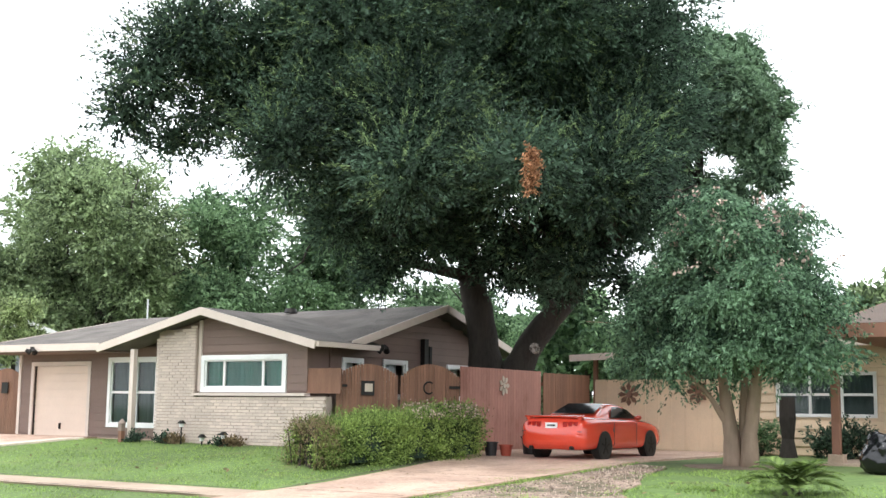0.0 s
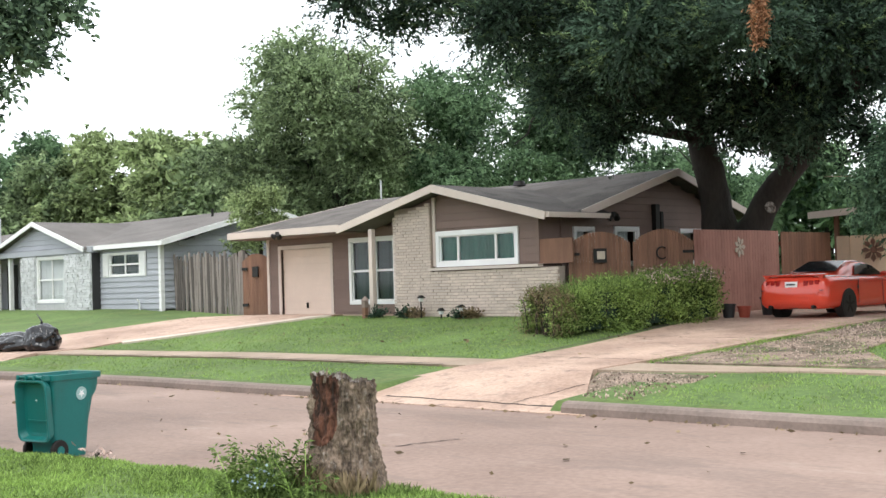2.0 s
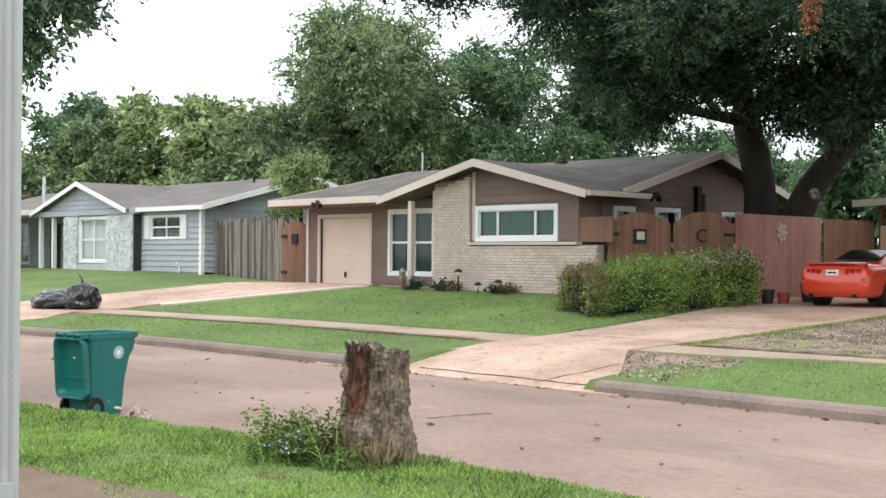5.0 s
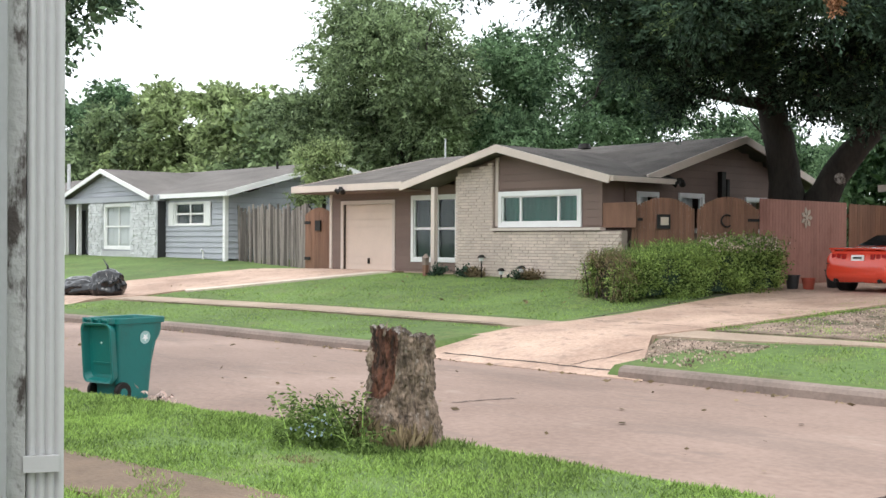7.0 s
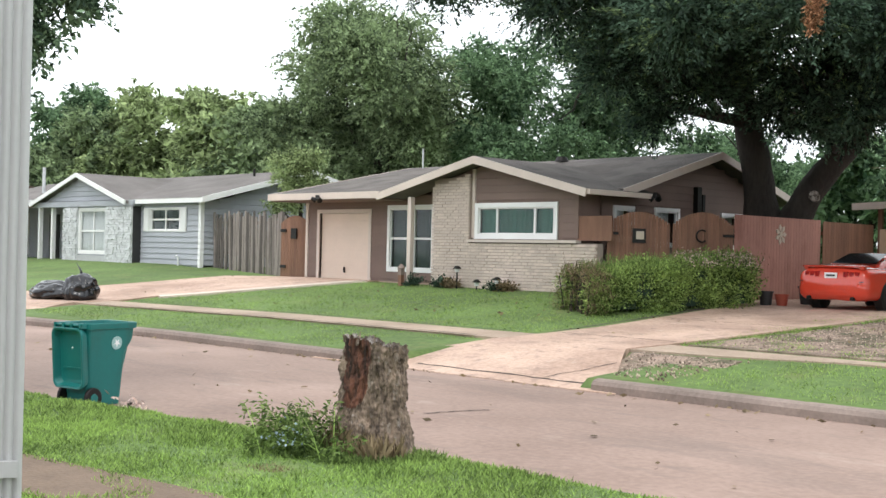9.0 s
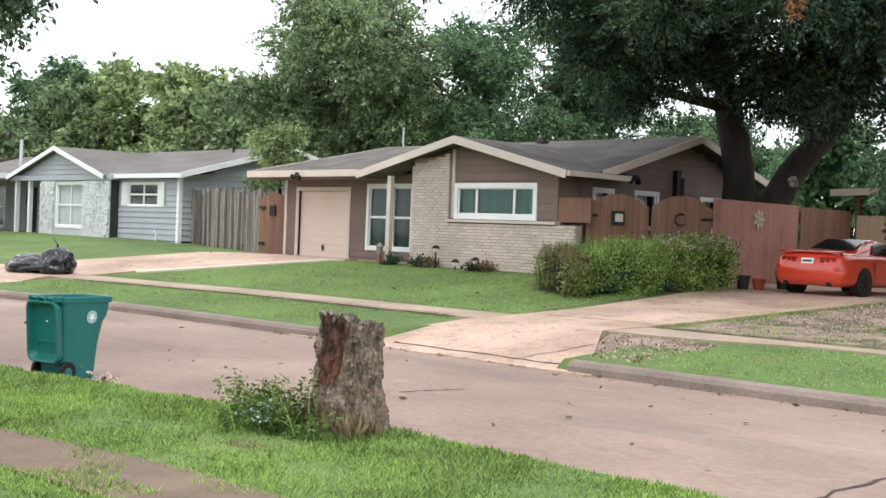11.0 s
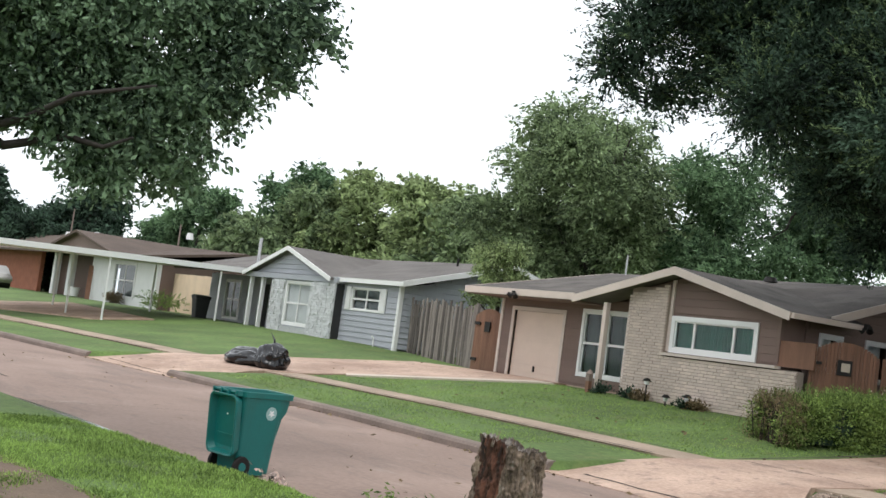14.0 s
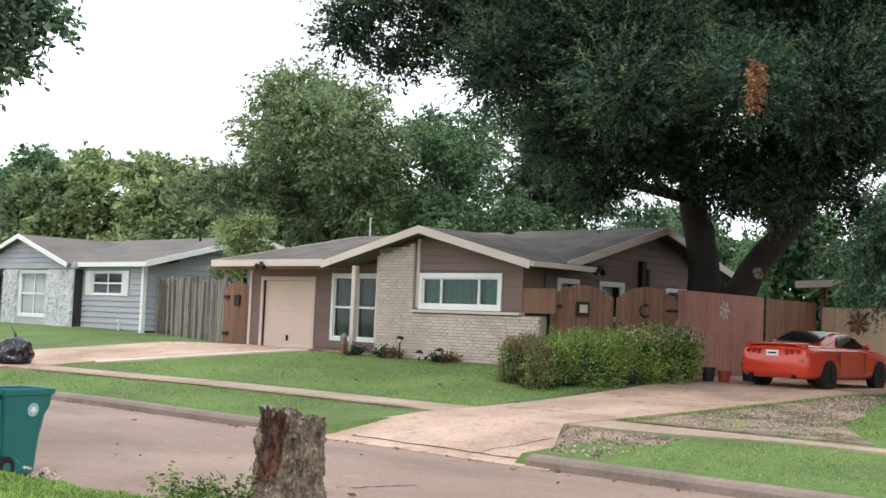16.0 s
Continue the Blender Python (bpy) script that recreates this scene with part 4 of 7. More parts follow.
def pale_house():
    h = root("house", (-84, 28, 0.9), "pale single-storey house with brown shingle roof and red brick end", "house")
    holes = [(-73.65, -69.8, 1.35, 3.6)]
    bm = bmesh.new()
    panel_wall(bm, "y", 26, 0.2, -78.1, -66.3, 0.7, 3.9, holes)
    part("wall_front", bm, M_WHITE, h)
    part("wall_recess", boxes((-90, -78.1, 27.5, 27.7, 0.7, 3.9), (-66.5, -66.3, 26.2, 36, 0.7, 3.9), (-78.1, -77.9, 26.2, 27.5, 0.7, 3.9), (-90, -66.5, 36, 36.2, 0.7, 3.9)), M_BROWN, h)
    # near-black sheet in place of an unlit room
    part("unlit_room_wall", boxes((-77.8, -66.6, 28, 28.1, 0.7, 3.8)), M_DARK, h)
    part("brick_wall", boxes((-108, -90, 26, 26.3, 0.5, 4.0)), material("red_brick", (0.30, 0.105, 0.06), 0.85, 0.25, 2.0, 14.0, 0.4), h, "red brick end wall")
    window(h, "y", 26, *holes[0], 2, 2, "white framed window with grey curtain", M_CURTAIN_GREY, 0.14)
    roof_part("roof", h, [(-110, 24.6, 4.0), (-65.4, 24.6, 3.95), (-65.4, 31, 4.95), (-110, 31, 6.3)], M_SHINGLE_BROWN, 0.15)
    roof_part("roof", h, [(-110, 31, 6.3), (-65.4, 31, 4.95), (-65.4, 37, 4.0), (-110, 37, 4.0)], M_SHINGLE_BROWN, 0.15)
    roof_part("roof", h, [(-83.5, 24, 4.0), (-76.3, 24, 5.3), (-76.3, 31, 5.3), (-83.5, 31, 4.0)], M_SHINGLE_BROWN, 0.15)
    roof_part("roof", h, [(-76.3, 24, 5.3), (-69.1, 24, 4.0), (-69.1, 31, 4.0), (-76.3, 31, 5.3)], M_SHINGLE_BROWN, 0.15)
    bm = bmesh.new()
    f = [bm.verts.new(p) for p in ((-82.6, 24.4, 4.05), (-70.0, 24.4, 4.05), (-76.3, 24.4, 5.15))]
    bm.faces.new(f)
    part("gable", bm, M_BROWN, h)
    for x in (-86.5, -83.0):
        part("porch_post", boxes((x - 0.3, x + 0.3, 26.0, 26.4, 0.7, 4.0)), M_WHITE, h)
    for x, z in ((-97, 7.9), (-74, 6.6)):
        bm = bmesh.new()
        tube(bm, [(x, 30, 5.2), (x, 30, z)], [0.06, 0.06], 8)
        part("vent_pipe", bm, M_KERB, h)
    for x in (-96, -94.3, -89, -71):
        bm = bmesh.new()
        bmesh.ops.create_cone(bm, cap_ends=True, segments=12, radius1=0.25, radius2=0.18, depth=0.4, matrix=pose(x, 29.5, 5.75))
        part("roof_vent", bm, M_WHITE, h)
    return h


pale_house()


# ---- fences ----
def plank_fence(name, a, b, z_top, mat, label, step=0.14, ragged=0.0, seed=1, arch=0.0, lean=0.0):
    a, b = Vector((*a, 0)), Vector((*b, 0))
    d = b - a
    n = max(2, round(d.length / step))
    th = math.atan2(d.y, d.x)
    f = root(name, (a.x, a.y, height(a.x, a.y)), label, "fence")
    rng = np.random.default_rng(seed)
    side = Vector((-d.y, d.x, 0)).normalized() * 0.04
    for i in range(n):
        u = (i + 0.5) / n
        p = a + d * u
        zg = height(p.x, p.y)
        zt = z_top + arch * (1 - (2 * u - 1) ** 2) + ragged * (rng.random() - 0.5)
        rot = Matrix.Rotation(th, 4, "Z") @ Matrix.Rotation(radians(lean * rng.normal()), 4, "Y")
        piece("plank", mat, f, (p.x, p.y, (zg + zt) / 2 - 0.01), (d.length / n - 0.008 - 0.05 * ragged, 0.024, zt - zg + 0.02), rot)
    for z in (0.3, 0.85):
        bm = bmesh.new()
        zz = lambda p: height(p.x, p.y) + (z_top - height(p.x, p.y)) * z
        bar(bm, (*(a + side).xy, zz(a)), (*(b + side).xy, zz(b)), 0.05, 0.09)
        part("rail", bm, mat, f)
    return f


plank_fence("fence", (-15.8, 26.1), (-15.8, 30.4), 2.75, M_FENCE_RED, "tall brick-red painted board fence beside the driveway", 0.145, seed=2)
plank_fence("fence", (-15.75, 30.45), (-15.75, 33.4), 2.72, M_GATE, "dark red-brown wooden fence behind the car", 0.145, seed=3)
plank_fence("fence", (-15.6, 33.5), (-10.6, 33.5), 2.6, M_TANFENCE, "tall tan painted board fence closing the driveway", 0.4, seed=4)
plank_fence("fence", (-37.1, 24.75), (-32.3, 24.5), 2.85, M_OLDWOOD, "weathered grey ragged wooden fence between houses", 0.15, 0.3, 5, 0, 2.0)
plank_fence("gate", (-32.2, 24.2), (-30.62, 24.15), 2.5, M_GATE, "closed arched brown wooden gate beside the garage", 0.075, 0, 6, 0.25)
plank_fence("fence", (-66.2, 27.0), (-58.5, 27.0), 3.2, M_TANFENCE, "pale new board fence between the far houses", 0.2, 0.03, 9)
plank_fence("gate", (-17.75, 23.45), (-16.8, 24.75), 2.45, M_GATE, "arched brown wooden gate with iron hinges", 0.075, 0, 7, 0.3)
plank_fence("gate", (-16.76, 24.8), (-15.82, 26.08), 2.45, M_GATE, "arched brown wooden gate with iron letter ornament", 0.075, 0, 8, 0.33)


# ---- the tan house ----
def tan_house():
    h = root("house", (-8, 34, 0.5), "tan siding house with shaded porch and brown trim", "house")
    win = (-9.95, -7.3, 1.6, 2.75)
    bm = bmesh.new()
    panel_wall(bm, "y", 33.6, 0.2, -10.6, 4, 0.45, 3.6, [win])
    part("wall_front", bm, M_TANFENCE, h)
    part("wall_end", boxes((-10.6, -10.4, 33.8, 44, 0.45, 3.6), (3.8, 4, 33.8, 44, 0.45, 3.6), (-10.4, 3.8, 43.8, 44, 0.45, 3.6), (-10.3, 3.7, 36, 36.1, 0.5, 3.5)), M_TANFENCE, h)
    siding(h, M_TANFENCE, "y", 33.6, {"z0": 0.5, "z1": 3.3, "of": lambda z: minus(-10.55, 3.9, [(win[0] - 0.1, win[1] + 0.1)] * (win[2] - 0.1 < z < win[3] + 0.1))}, 0.24, 0.05, tilt=8.0)
    window(h, "y", 33.6, win[0] - 0.05, win[1] + 0.05, win[2] - 0.05, win[3] + 0.05, 3, 2, "shaded triple window with white frames", M_CURTAIN_GREY, 0.06, deep=0.1)
    roof_part("roof", h, [(-6.9, 28.0, 3.72), (4.6, 28.0, 3.72), (4.6, 39, 5.6), (-6.9, 39, 5.6)], M_SHINGLE_BROWN, 0.15)
    roof_part("roof", h, [(-16.2, 33.0, 3.35), (-6.9, 33.0, 3.72), (-6.9, 39, 3.95), (-16.2, 39, 3.6)], M_SHINGLE_BROWN, 0.15, "brown shingle roof over the carport")
    roof_part("roof", h, [(-6.9, 39, 5.6), (4.6, 39, 5.6), (4.6, 45, 3.7), (-6.9, 45, 3.7)], M_SHINGLE_BROWN, 0.15)
    roof_part("roof", h, [(-16.2, 39, 3.6), (-6.9, 39, 3.95), (-6.9, 45, 3.6), (-16.2, 45, 3.4)], M_SHINGLE_BROWN, 0.15)
    brown = material("brown_fascia", (0.23, 0.11, 0.075), 0.7, 0.12, 1.5, 20.0, 0.05)
    board("fascia", h, (-6.92, 27.97, 3.55), (4.6, 27.97, 3.55), 0.06, 0.32, brown)
    board("fascia", h, (-6.93, 27.97, 3.55), (-6.93, 33.2, 4.45), 0.06, 0.3, brown)
    board("fascia", h, (-16.2, 32.97, 3.24), (-6.95, 32.97, 3.6), 0.05, 0.2, M_TAN)
    for x in (-6.95, -2.5, 2.5):
        part("porch_post", boxes((x - 0.09, x + 0.09, 28.4, 28.58, 0.6, 3.42)), brown, h)
        part("post_base", boxes((x - 0.17, x + 0.17, 28.32, 28.66, 0.3, 0.72)), M_WALK, h)
    part("porch_floor", boxes((-6.95 - 0.4, 4, 28.2, 33.55, 0.2, 0.52)), M_WALK, h)
    part("porch_ceiling", boxes((-6.85, 4.5, 28.1, 33.55, 3.4, 3.44)), brown, h)
    for x in (-15.7, -13.9):
        part("carport_post", boxes((x - 0.06, x + 0.06, 33.7, 33.82, 0.5, 3.3)), brown, h)
    return h


tan_house()


# ---- trees ----
def tree(name, place, label, trunk, limbs, lobes, leaf, seed, sprays, leaves, size, bark=None, droop=0.3, shell=0.5, spread=0.45, slim=0.4, bend=0.12, core=0.3, thick=0.22, fan=0.7, inner_size=1.6):
    """A tapered trunk, limbs and a crown of many small leaves."""
    t = root(name, place, label, "tree")
    rng = np.random.default_rng(seed)
    bark = bark or M_BARK
    for pts, radii in trunk:
        bm = bmesh.new()
        fine = []
        rr = []
        for i in range(len(pts) - 1):
            for k in range(4):
                u = k / 4
                p = Vector(pts[i]).lerp(Vector(pts[i + 1]), u)
                fine.append(p + Vector(rng.normal(size=3) * radii[i] * 0.06) * (i + k > 0))
                rr.append((radii[i] * (1 - u) + radii[i + 1] * u) * (1 + 0.05 * rng.normal()))
        fine.append(Vector(pts[-1]))
        rr.append(radii[-1])
        tube(bm, fine, rr, 12)
        part("trunk", bm, bark, t, smooth=True)
    for a, b, r in limbs:
        bm = bmesh.new()
        pts = limb_points(a, b, 6, bend * (Vector(b) - Vector(a)).length / 3, rng)
        tube(bm, pts, [r * (1 - 0.8 * i / 6) for i in range(7)], 7)
        for k in range(3):
            c = pts[2 + k]
            e = c + Vector(rng.normal(size=3)) * (Vector(b) - Vector(a)).length * 0.22 + (Vector(b) - Vector(a)) * 0.3
            tube(bm, limb_points(c, e, 4, 0.1, rng), [r * 0.4 * (1 - 0.2 * i) for i in range(5)], 5)
        part("limb", bm, bark, t, smooth=True)
    outer = foliage(seed, lobes, sprays, leaves, size, droop, shell, spread, slim, thick, fan)
    if core:
        small = [(*l[:3], l[3] * 0.62, l[4] * 0.62, l[5] * 0.62) for l in lobes]
        inner = foliage(seed + 500, small, int(sprays * core), 18, size * inner_size, droop, 0.1, spread * 0.9, 0.5)
        outer = [np.concatenate(pair) for pair in zip(outer, inner)]
    crown("crown", outer, leaf, t)
    return t


def lobes_in(seed, centre, radii, count, size, low=-0.6):
    """Random lobes filling an ellipsoid, so that its outline is uneven."""
    rng = np.random.default_rng(seed)
    out = []
    while len(out) < count:
        d = rng.normal(size=3)
        d /= np.linalg.norm(d)
        if d[2] < low:
            continue
        r = 0.45 + 0.5 * rng.random()
        s = size * (0.7 + 0.6 * rng.random())
        out.append((*(np.array(centre) + d * np.array(radii) * r), s, s, s * 0.75))
    return out


# the big oak behind the red fence
def big_oak():
    place = (-16.4, 28.3, 0.6)
    limbs = [((-17.4, 29.0, 5.4), (-20.8, 22, 9.4), 0.16), ((-17.8, 28.8, 6.0), (-15, 22.5, 8.5), 0.2), ((-14.9, 30.2, 4.8), (-10.5, 26, 8), 0.18), ((-17.9, 28.6, 6.5), (-18.5, 29, 13), 0.25),
             ((-14.4, 30.2, 5.2), (-13, 30, 12), 0.2), ((-17.8, 29, 5.6), (-16.5, 23.5, 6.6), 0.12), ((-15.2, 30.2, 4.6), (-13.2, 25, 6.5), 0.12)]
    lobes = lobes_in(11, (-15.4, 26.2, 10.4), (6.2, 5.6, 5.2), 56, 1.65, -0.85)
    for x, y, z, r in ((-20.4, 19.4, 9.6, 1.2), (-19.4, 20, 10.6, 1.4), (-20.8, 20.6, 8.2, 0.9), (-21.2, 19.4, 8.7, 0.8), (-18.6, 21.4, 9.2, 1.5), (-17.1, 20.6, 7.8, 1.3), (-17.4, 23, 6.2, 1.0), (-18.3, 26, 5.4, 0.8),
                       (-16.0, 25.2, 5.9, 0.9), (-13.8, 26.6, 5.6, 0.9), (-14.0, 21, 6.9, 1.3), (-11.9, 22.2, 6.9, 1.2), (-11.2, 24.6, 6.8, 1.3), (-13.6, 27.2, 4.9, 0.7), (-12.6, 26.4, 5.2, 0.8), (-15.2, 22.2, 8.6, 1.4), (-15.6, 27.4, 5.6, 0.8), (-11.2, 26.8, 8.8, 1.4), (-11.2, 27, 10.6, 1.4), (-11.9, 27.6, 4.9, 0.8), (-15.0, 28.8, 6.6, 1.3), (-13.4, 28.6, 6.4, 1.3), (-11.8, 28.4, 6.6, 1.2), (-16.6, 27.6, 7.0, 1.3), (-18.8, 25.4, 7.2, 1.2), (-16.2, 29.6, 5.3, 0.6), (-14.6, 28.4, 5.2, 0.6), (-18.7, 21.1, 10.5, 1.3), (-17.6, 22.2, 10.0, 1.5), (-16.2, 23.0, 10.8, 1.6), (-18.7, 21.6, 9.0, 1.0), (-17.3, 23.0, 8.5, 1.3), (-15.7, 23.9, 9.4, 1.5), (-19.3, 20.8, 9.7, 1.0), (-17.6, 21.7, 11.3, 1.5), (-17.2, 26.2, 6.4, 1.0), (-15.5, 25.8, 6.8, 1.1), (-14.6, 26.2, 5.9, 0.8), (-18.9, 22.6, 8.0, 1.2), (-19.9, 21.2, 9.0, 1.1), (-20.2, 20.4, 10.4, 1.1)):
        lobes.append((x, y, z, r, r, r * 0.85))
    t = tree("oak_tree", place, "huge dark green oak with forked trunk behind the fence",
        [([(-17.0, 29.5, 0.4), (-17.05, 29.5, 2.2), (-17.12, 29.4, 3.7), (-17.4, 29.2, 5.4), (-17.55, 28.6, 7.5)], (0.62, 0.52, 0.45, 0.38, 0.26)),
         ([(-16.9, 29.6, 0.5), (-16.55, 29.8, 2.4), (-15.8, 30.1, 3.7), (-14.7, 30.3, 5.0), (-13.4, 29.6, 7)], (0.5, 0.44, 0.37, 0.3, 0.18))],
        limbs, lobes, L_OAK, 21, 22000, 24, 0.058, droop=0.1, shell=0.45, spread=0.42, slim=0.36, core=0.45, thick=0.13, fan=0.5, inner_size=1.35)
    # paler sprays, set forward and up, paint highlights on the clumps
    tips = foliage(61, [(l[0], l[1] - 0.25, l[2] + 0.2, l[3] * 0.9, l[4] * 0.9, l[5] * 0.8) for l in lobes if l[1] < 27], 4200, 22, 0.05, droop=-0.3, shell=0.85, spread=0.36, slim=0.26, thick=0.07, fan=0.5)
    crown("young_growth", tips, L_TIP, t, "twigs coloured lighter as highlights on the crown")
    dead = foliage(62, [(-10.87, 20.95, 6.85, 0.13, 0.1, 0.2), (-10.84, 20.95, 6.5, 0.1, 0.1, 0.22), (-10.9, 20.95, 6.2, 0.08, 0.08, 0.16)], 120, 12, 0.045, droop=0.5, shell=0.1, spread=0.13, slim=0.3)
    crown("dead_branch", dead, L_RUST, t, "rust-brown dead branch")
    bm = bmesh.new()
    tube(bm, [(-15.75, 29.95, 3.35), (-15.62, 29.7, 3.4)], [0.15, 0.14], 12)
    part("cut_scar", bm, M_STUMP_TOP, t, "pale sawn limb scar")
    return t


big_oak()

tree("shade_tree", (-42, 37, 0.7), "broad olive-green tree behind the house", [([(-42, 37, 0.5), (-42, 37, 3), (-41.6, 36.8, 8)], (0.4, 0.33, 0.2))],
    [((-42, 37, 3.5), (-46, 36, 8), 0.16), ((-42, 37, 4), (-38, 36, 9), 0.16), ((-41.8, 37, 5), (-41, 38, 12), 0.16), ((-42, 37, 4), (-44, 36, 10), 0.12)],
    lobes_in(12, (-42.2, 36.5, 8.2), (5.9, 4.0, 5.6), 46, 1.4, -0.95), L_TREE, 22, 5400, 18, 0.105, shell=0.4, spread=0.5, core=0.03, thick=0.14)
tree("shade_tree", (-35, 42, 0.7), "deep green tree with gaps behind the roof", [([(-35, 42, 0.5), (-35, 42, 4), (-34.6, 41.8, 8)], (0.35, 0.3, 0.18)), ([(-34.6, 42, 0.5), (-33.6, 42, 4), (-32.6, 41.8, 7.5)], (0.25, 0.2, 0.12))],
    [((-35, 42, 4), (-38, 41, 8), 0.14), ((-34.8, 42, 5), (-32, 41, 9), 0.14), ((-34.8, 42, 5), (-35, 43, 11), 0.14)],
    lobes_in(13, (-35.5, 41.5, 7.2), (6.6, 4.0, 4.9), 42, 1.35, -0.8), L_DEEP, 23, 5000, 18, 0.10, shell=0.4, spread=0.5, core=0.03, thick=0.14)
tree("shade_tree", (-27, 44, 0.7), "green tree filling the gap behind the roof", [([(-27, 44, 0.5), (-27, 44, 4), (-26.8, 43.8, 7)], (0.3, 0.25, 0.15))],
    [((-27, 44, 4), (-29, 43, 7), 0.12), ((-27, 44, 4), (-25, 43, 7.5), 0.12)],
    lobes_in(18, (-28, 44, 5.0), (4.2, 3.0, 3.0), 24, 1.05, -0.9), L_DEEP, 28, 1500, 18, 0.11, shell=0.35, spread=0.5, core=0.03)
tree("small_tree", (-34.3, 26.6, 0.7), "small bright green tree behind the old fence", [([(-34.3, 26.6, 0.5), (-34.3, 26.6, 2.4), (-34.2, 26.5, 3.6)], (0.12, 0.1, 0.05))],
    [((-34.3, 26.6, 2), (-35.3, 26.2, 3.6), 0.05), ((-34.3, 26.6, 2), (-33, 26.4, 3.5), 0.05)],
    lobes_in(14, (-34.1, 26.4, 3.9), (1.45, 0.9, 1.75), 24, 0.36), L_YELLOW, 24, 760, 16, 0.055, shell=0.3, spread=0.3, core=0.05, thick=0.12)
tree("pine_tree", (-16.7, 45, 0.6), "tall pine behind the oak", [([(-16.7, 45, 0.4), (-16.7, 45, 7), (-16.5, 45, 16)], (0.3, 0.24, 0.1))],
    [((-16.7, 45, 8), (-12.8, 44, 9.5), 0.09), ((-16.7, 45, 11), (-19.5, 44, 12.5), 0.09), ((-16.6, 45, 12), (-13.3, 45, 13), 0.08), ((-16.6, 45, 9), (-13.6, 44, 11.3), 0.08)],
    lobes_in(15, (-16.3, 44.5, 12.2), (3.7, 3.0, 5.4), 46, 0.95, -0.9), L_PINE, 25, 4000, 20, 0.11, shell=0.3, slim=0.24, spread=0.4)


def crape_myrtle():
    trunks = [([(-8.7, 26.4, 0.35), (-8.75, 26.4, 1.4), (-9.0, 26.3, 3.2)], (0.24, 0.16, 0.09)), ([(-8.35, 26.4, 0.35), (-8.25, 26.4, 1.5), (-8.0, 26.4, 3.4)], (0.22, 0.15, 0.08)), ([(-8.5, 26.5, 0.35), (-8.5, 26.6, 1.6), (-8.4, 26.8, 4.2)], (0.15, 0.1, 0.06)), ([(-8.74, 26.35, 1.3), (-9.1, 26.1, 2.0), (-9.9, 25.8, 3.0)], (0.08, 0.06, 0.04))]
    limbs = [((-9.0, 26.3, 3.0), (-11, 25.8, 4.0), 0.06), ((-8.0, 26.4, 3.2), (-6, 26, 4.0), 0.06), ((-8.4, 26.8, 4), (-8.3, 26, 5.8), 0.06), ((-9, 26.3, 2.6), (-10.6, 25.4, 2.5), 0.03)]
    lobes = [(*l[:3], l[3], l[4], l[5] * 0.6) for l in lobes_in(16, (-8.6, 26.2, 4.6), (2.5, 2.2, 2.3), 84, 0.48, -0.5)]
    lobes = [(-8.6 + (l[0] + 8.6) * (1.12 - 0.16 * max(0, l[2] - 4)), l[1], l[2] + 0.16 * math.sin(l[2] * 8.5) - 0.05 * (l[0] + 8.6) ** 2, *l[3:]) for l in lobes]
    for k in range(20):
        a = k * 0.314
        reach = 2.3 + 0.5 * noise.noise((k * 1.7, 2.0, 0.0))
        lobes.append((-8.6 + reach * math.cos(a), 26.2 + 0.85 * reach * math.sin(a), 3.0 + 0.9 * noise.noise((k * 0.9, 5.0, 1.0)), 0.36, 0.36, 0.2))
        lobes.append((-8.6 + 0.55 * reach * math.cos(a + 0.5), 26.2 + 0.5 * reach * math.sin(a + 0.5), 3.15 + 0.8 * noise.noise((k * 1.3, 9.0, 1.0)), 0.45, 0.45, 0.26))
    for x, y, z in ((-10.2, 25.2, 2.5), (-9.5, 24.9, 2.2), (-7.0, 25.2, 2.6), (-6.2, 25.8, 3.0), (-10.9, 25.8, 3.2), (-11.4, 25.6, 3.6), (-10.6, 24.9, 3.0), (-9.0, 24.6, 2.9), (-7.8, 24.6, 3.0)):
        lobes.append((x, y, z, 0.17, 0.17, 0.22))
    t = tree("crape_myrtle", (-8.5, 26.4, 0.45), "crape myrtle with pale trunks and drooping twigs", trunks, limbs, lobes, L_MYRTLE, 26, 5200, 26, 0.046, bark=M_BARK_PALE, droop=0.75, shell=0.5, spread=0.5, slim=0.36, bend=0.1, core=0.16, thick=0.07, fan=0.45)
    top = [l for l in lobes if l[2] > 4.3]
    crown("blossom", foliage(63, top, 240, 12, 0.04, droop=-0.6, shell=0.95, spread=0.2, slim=0.8), L_BLOOM, t, "pale pink blossom tips")
    return t


crape_myrtle()

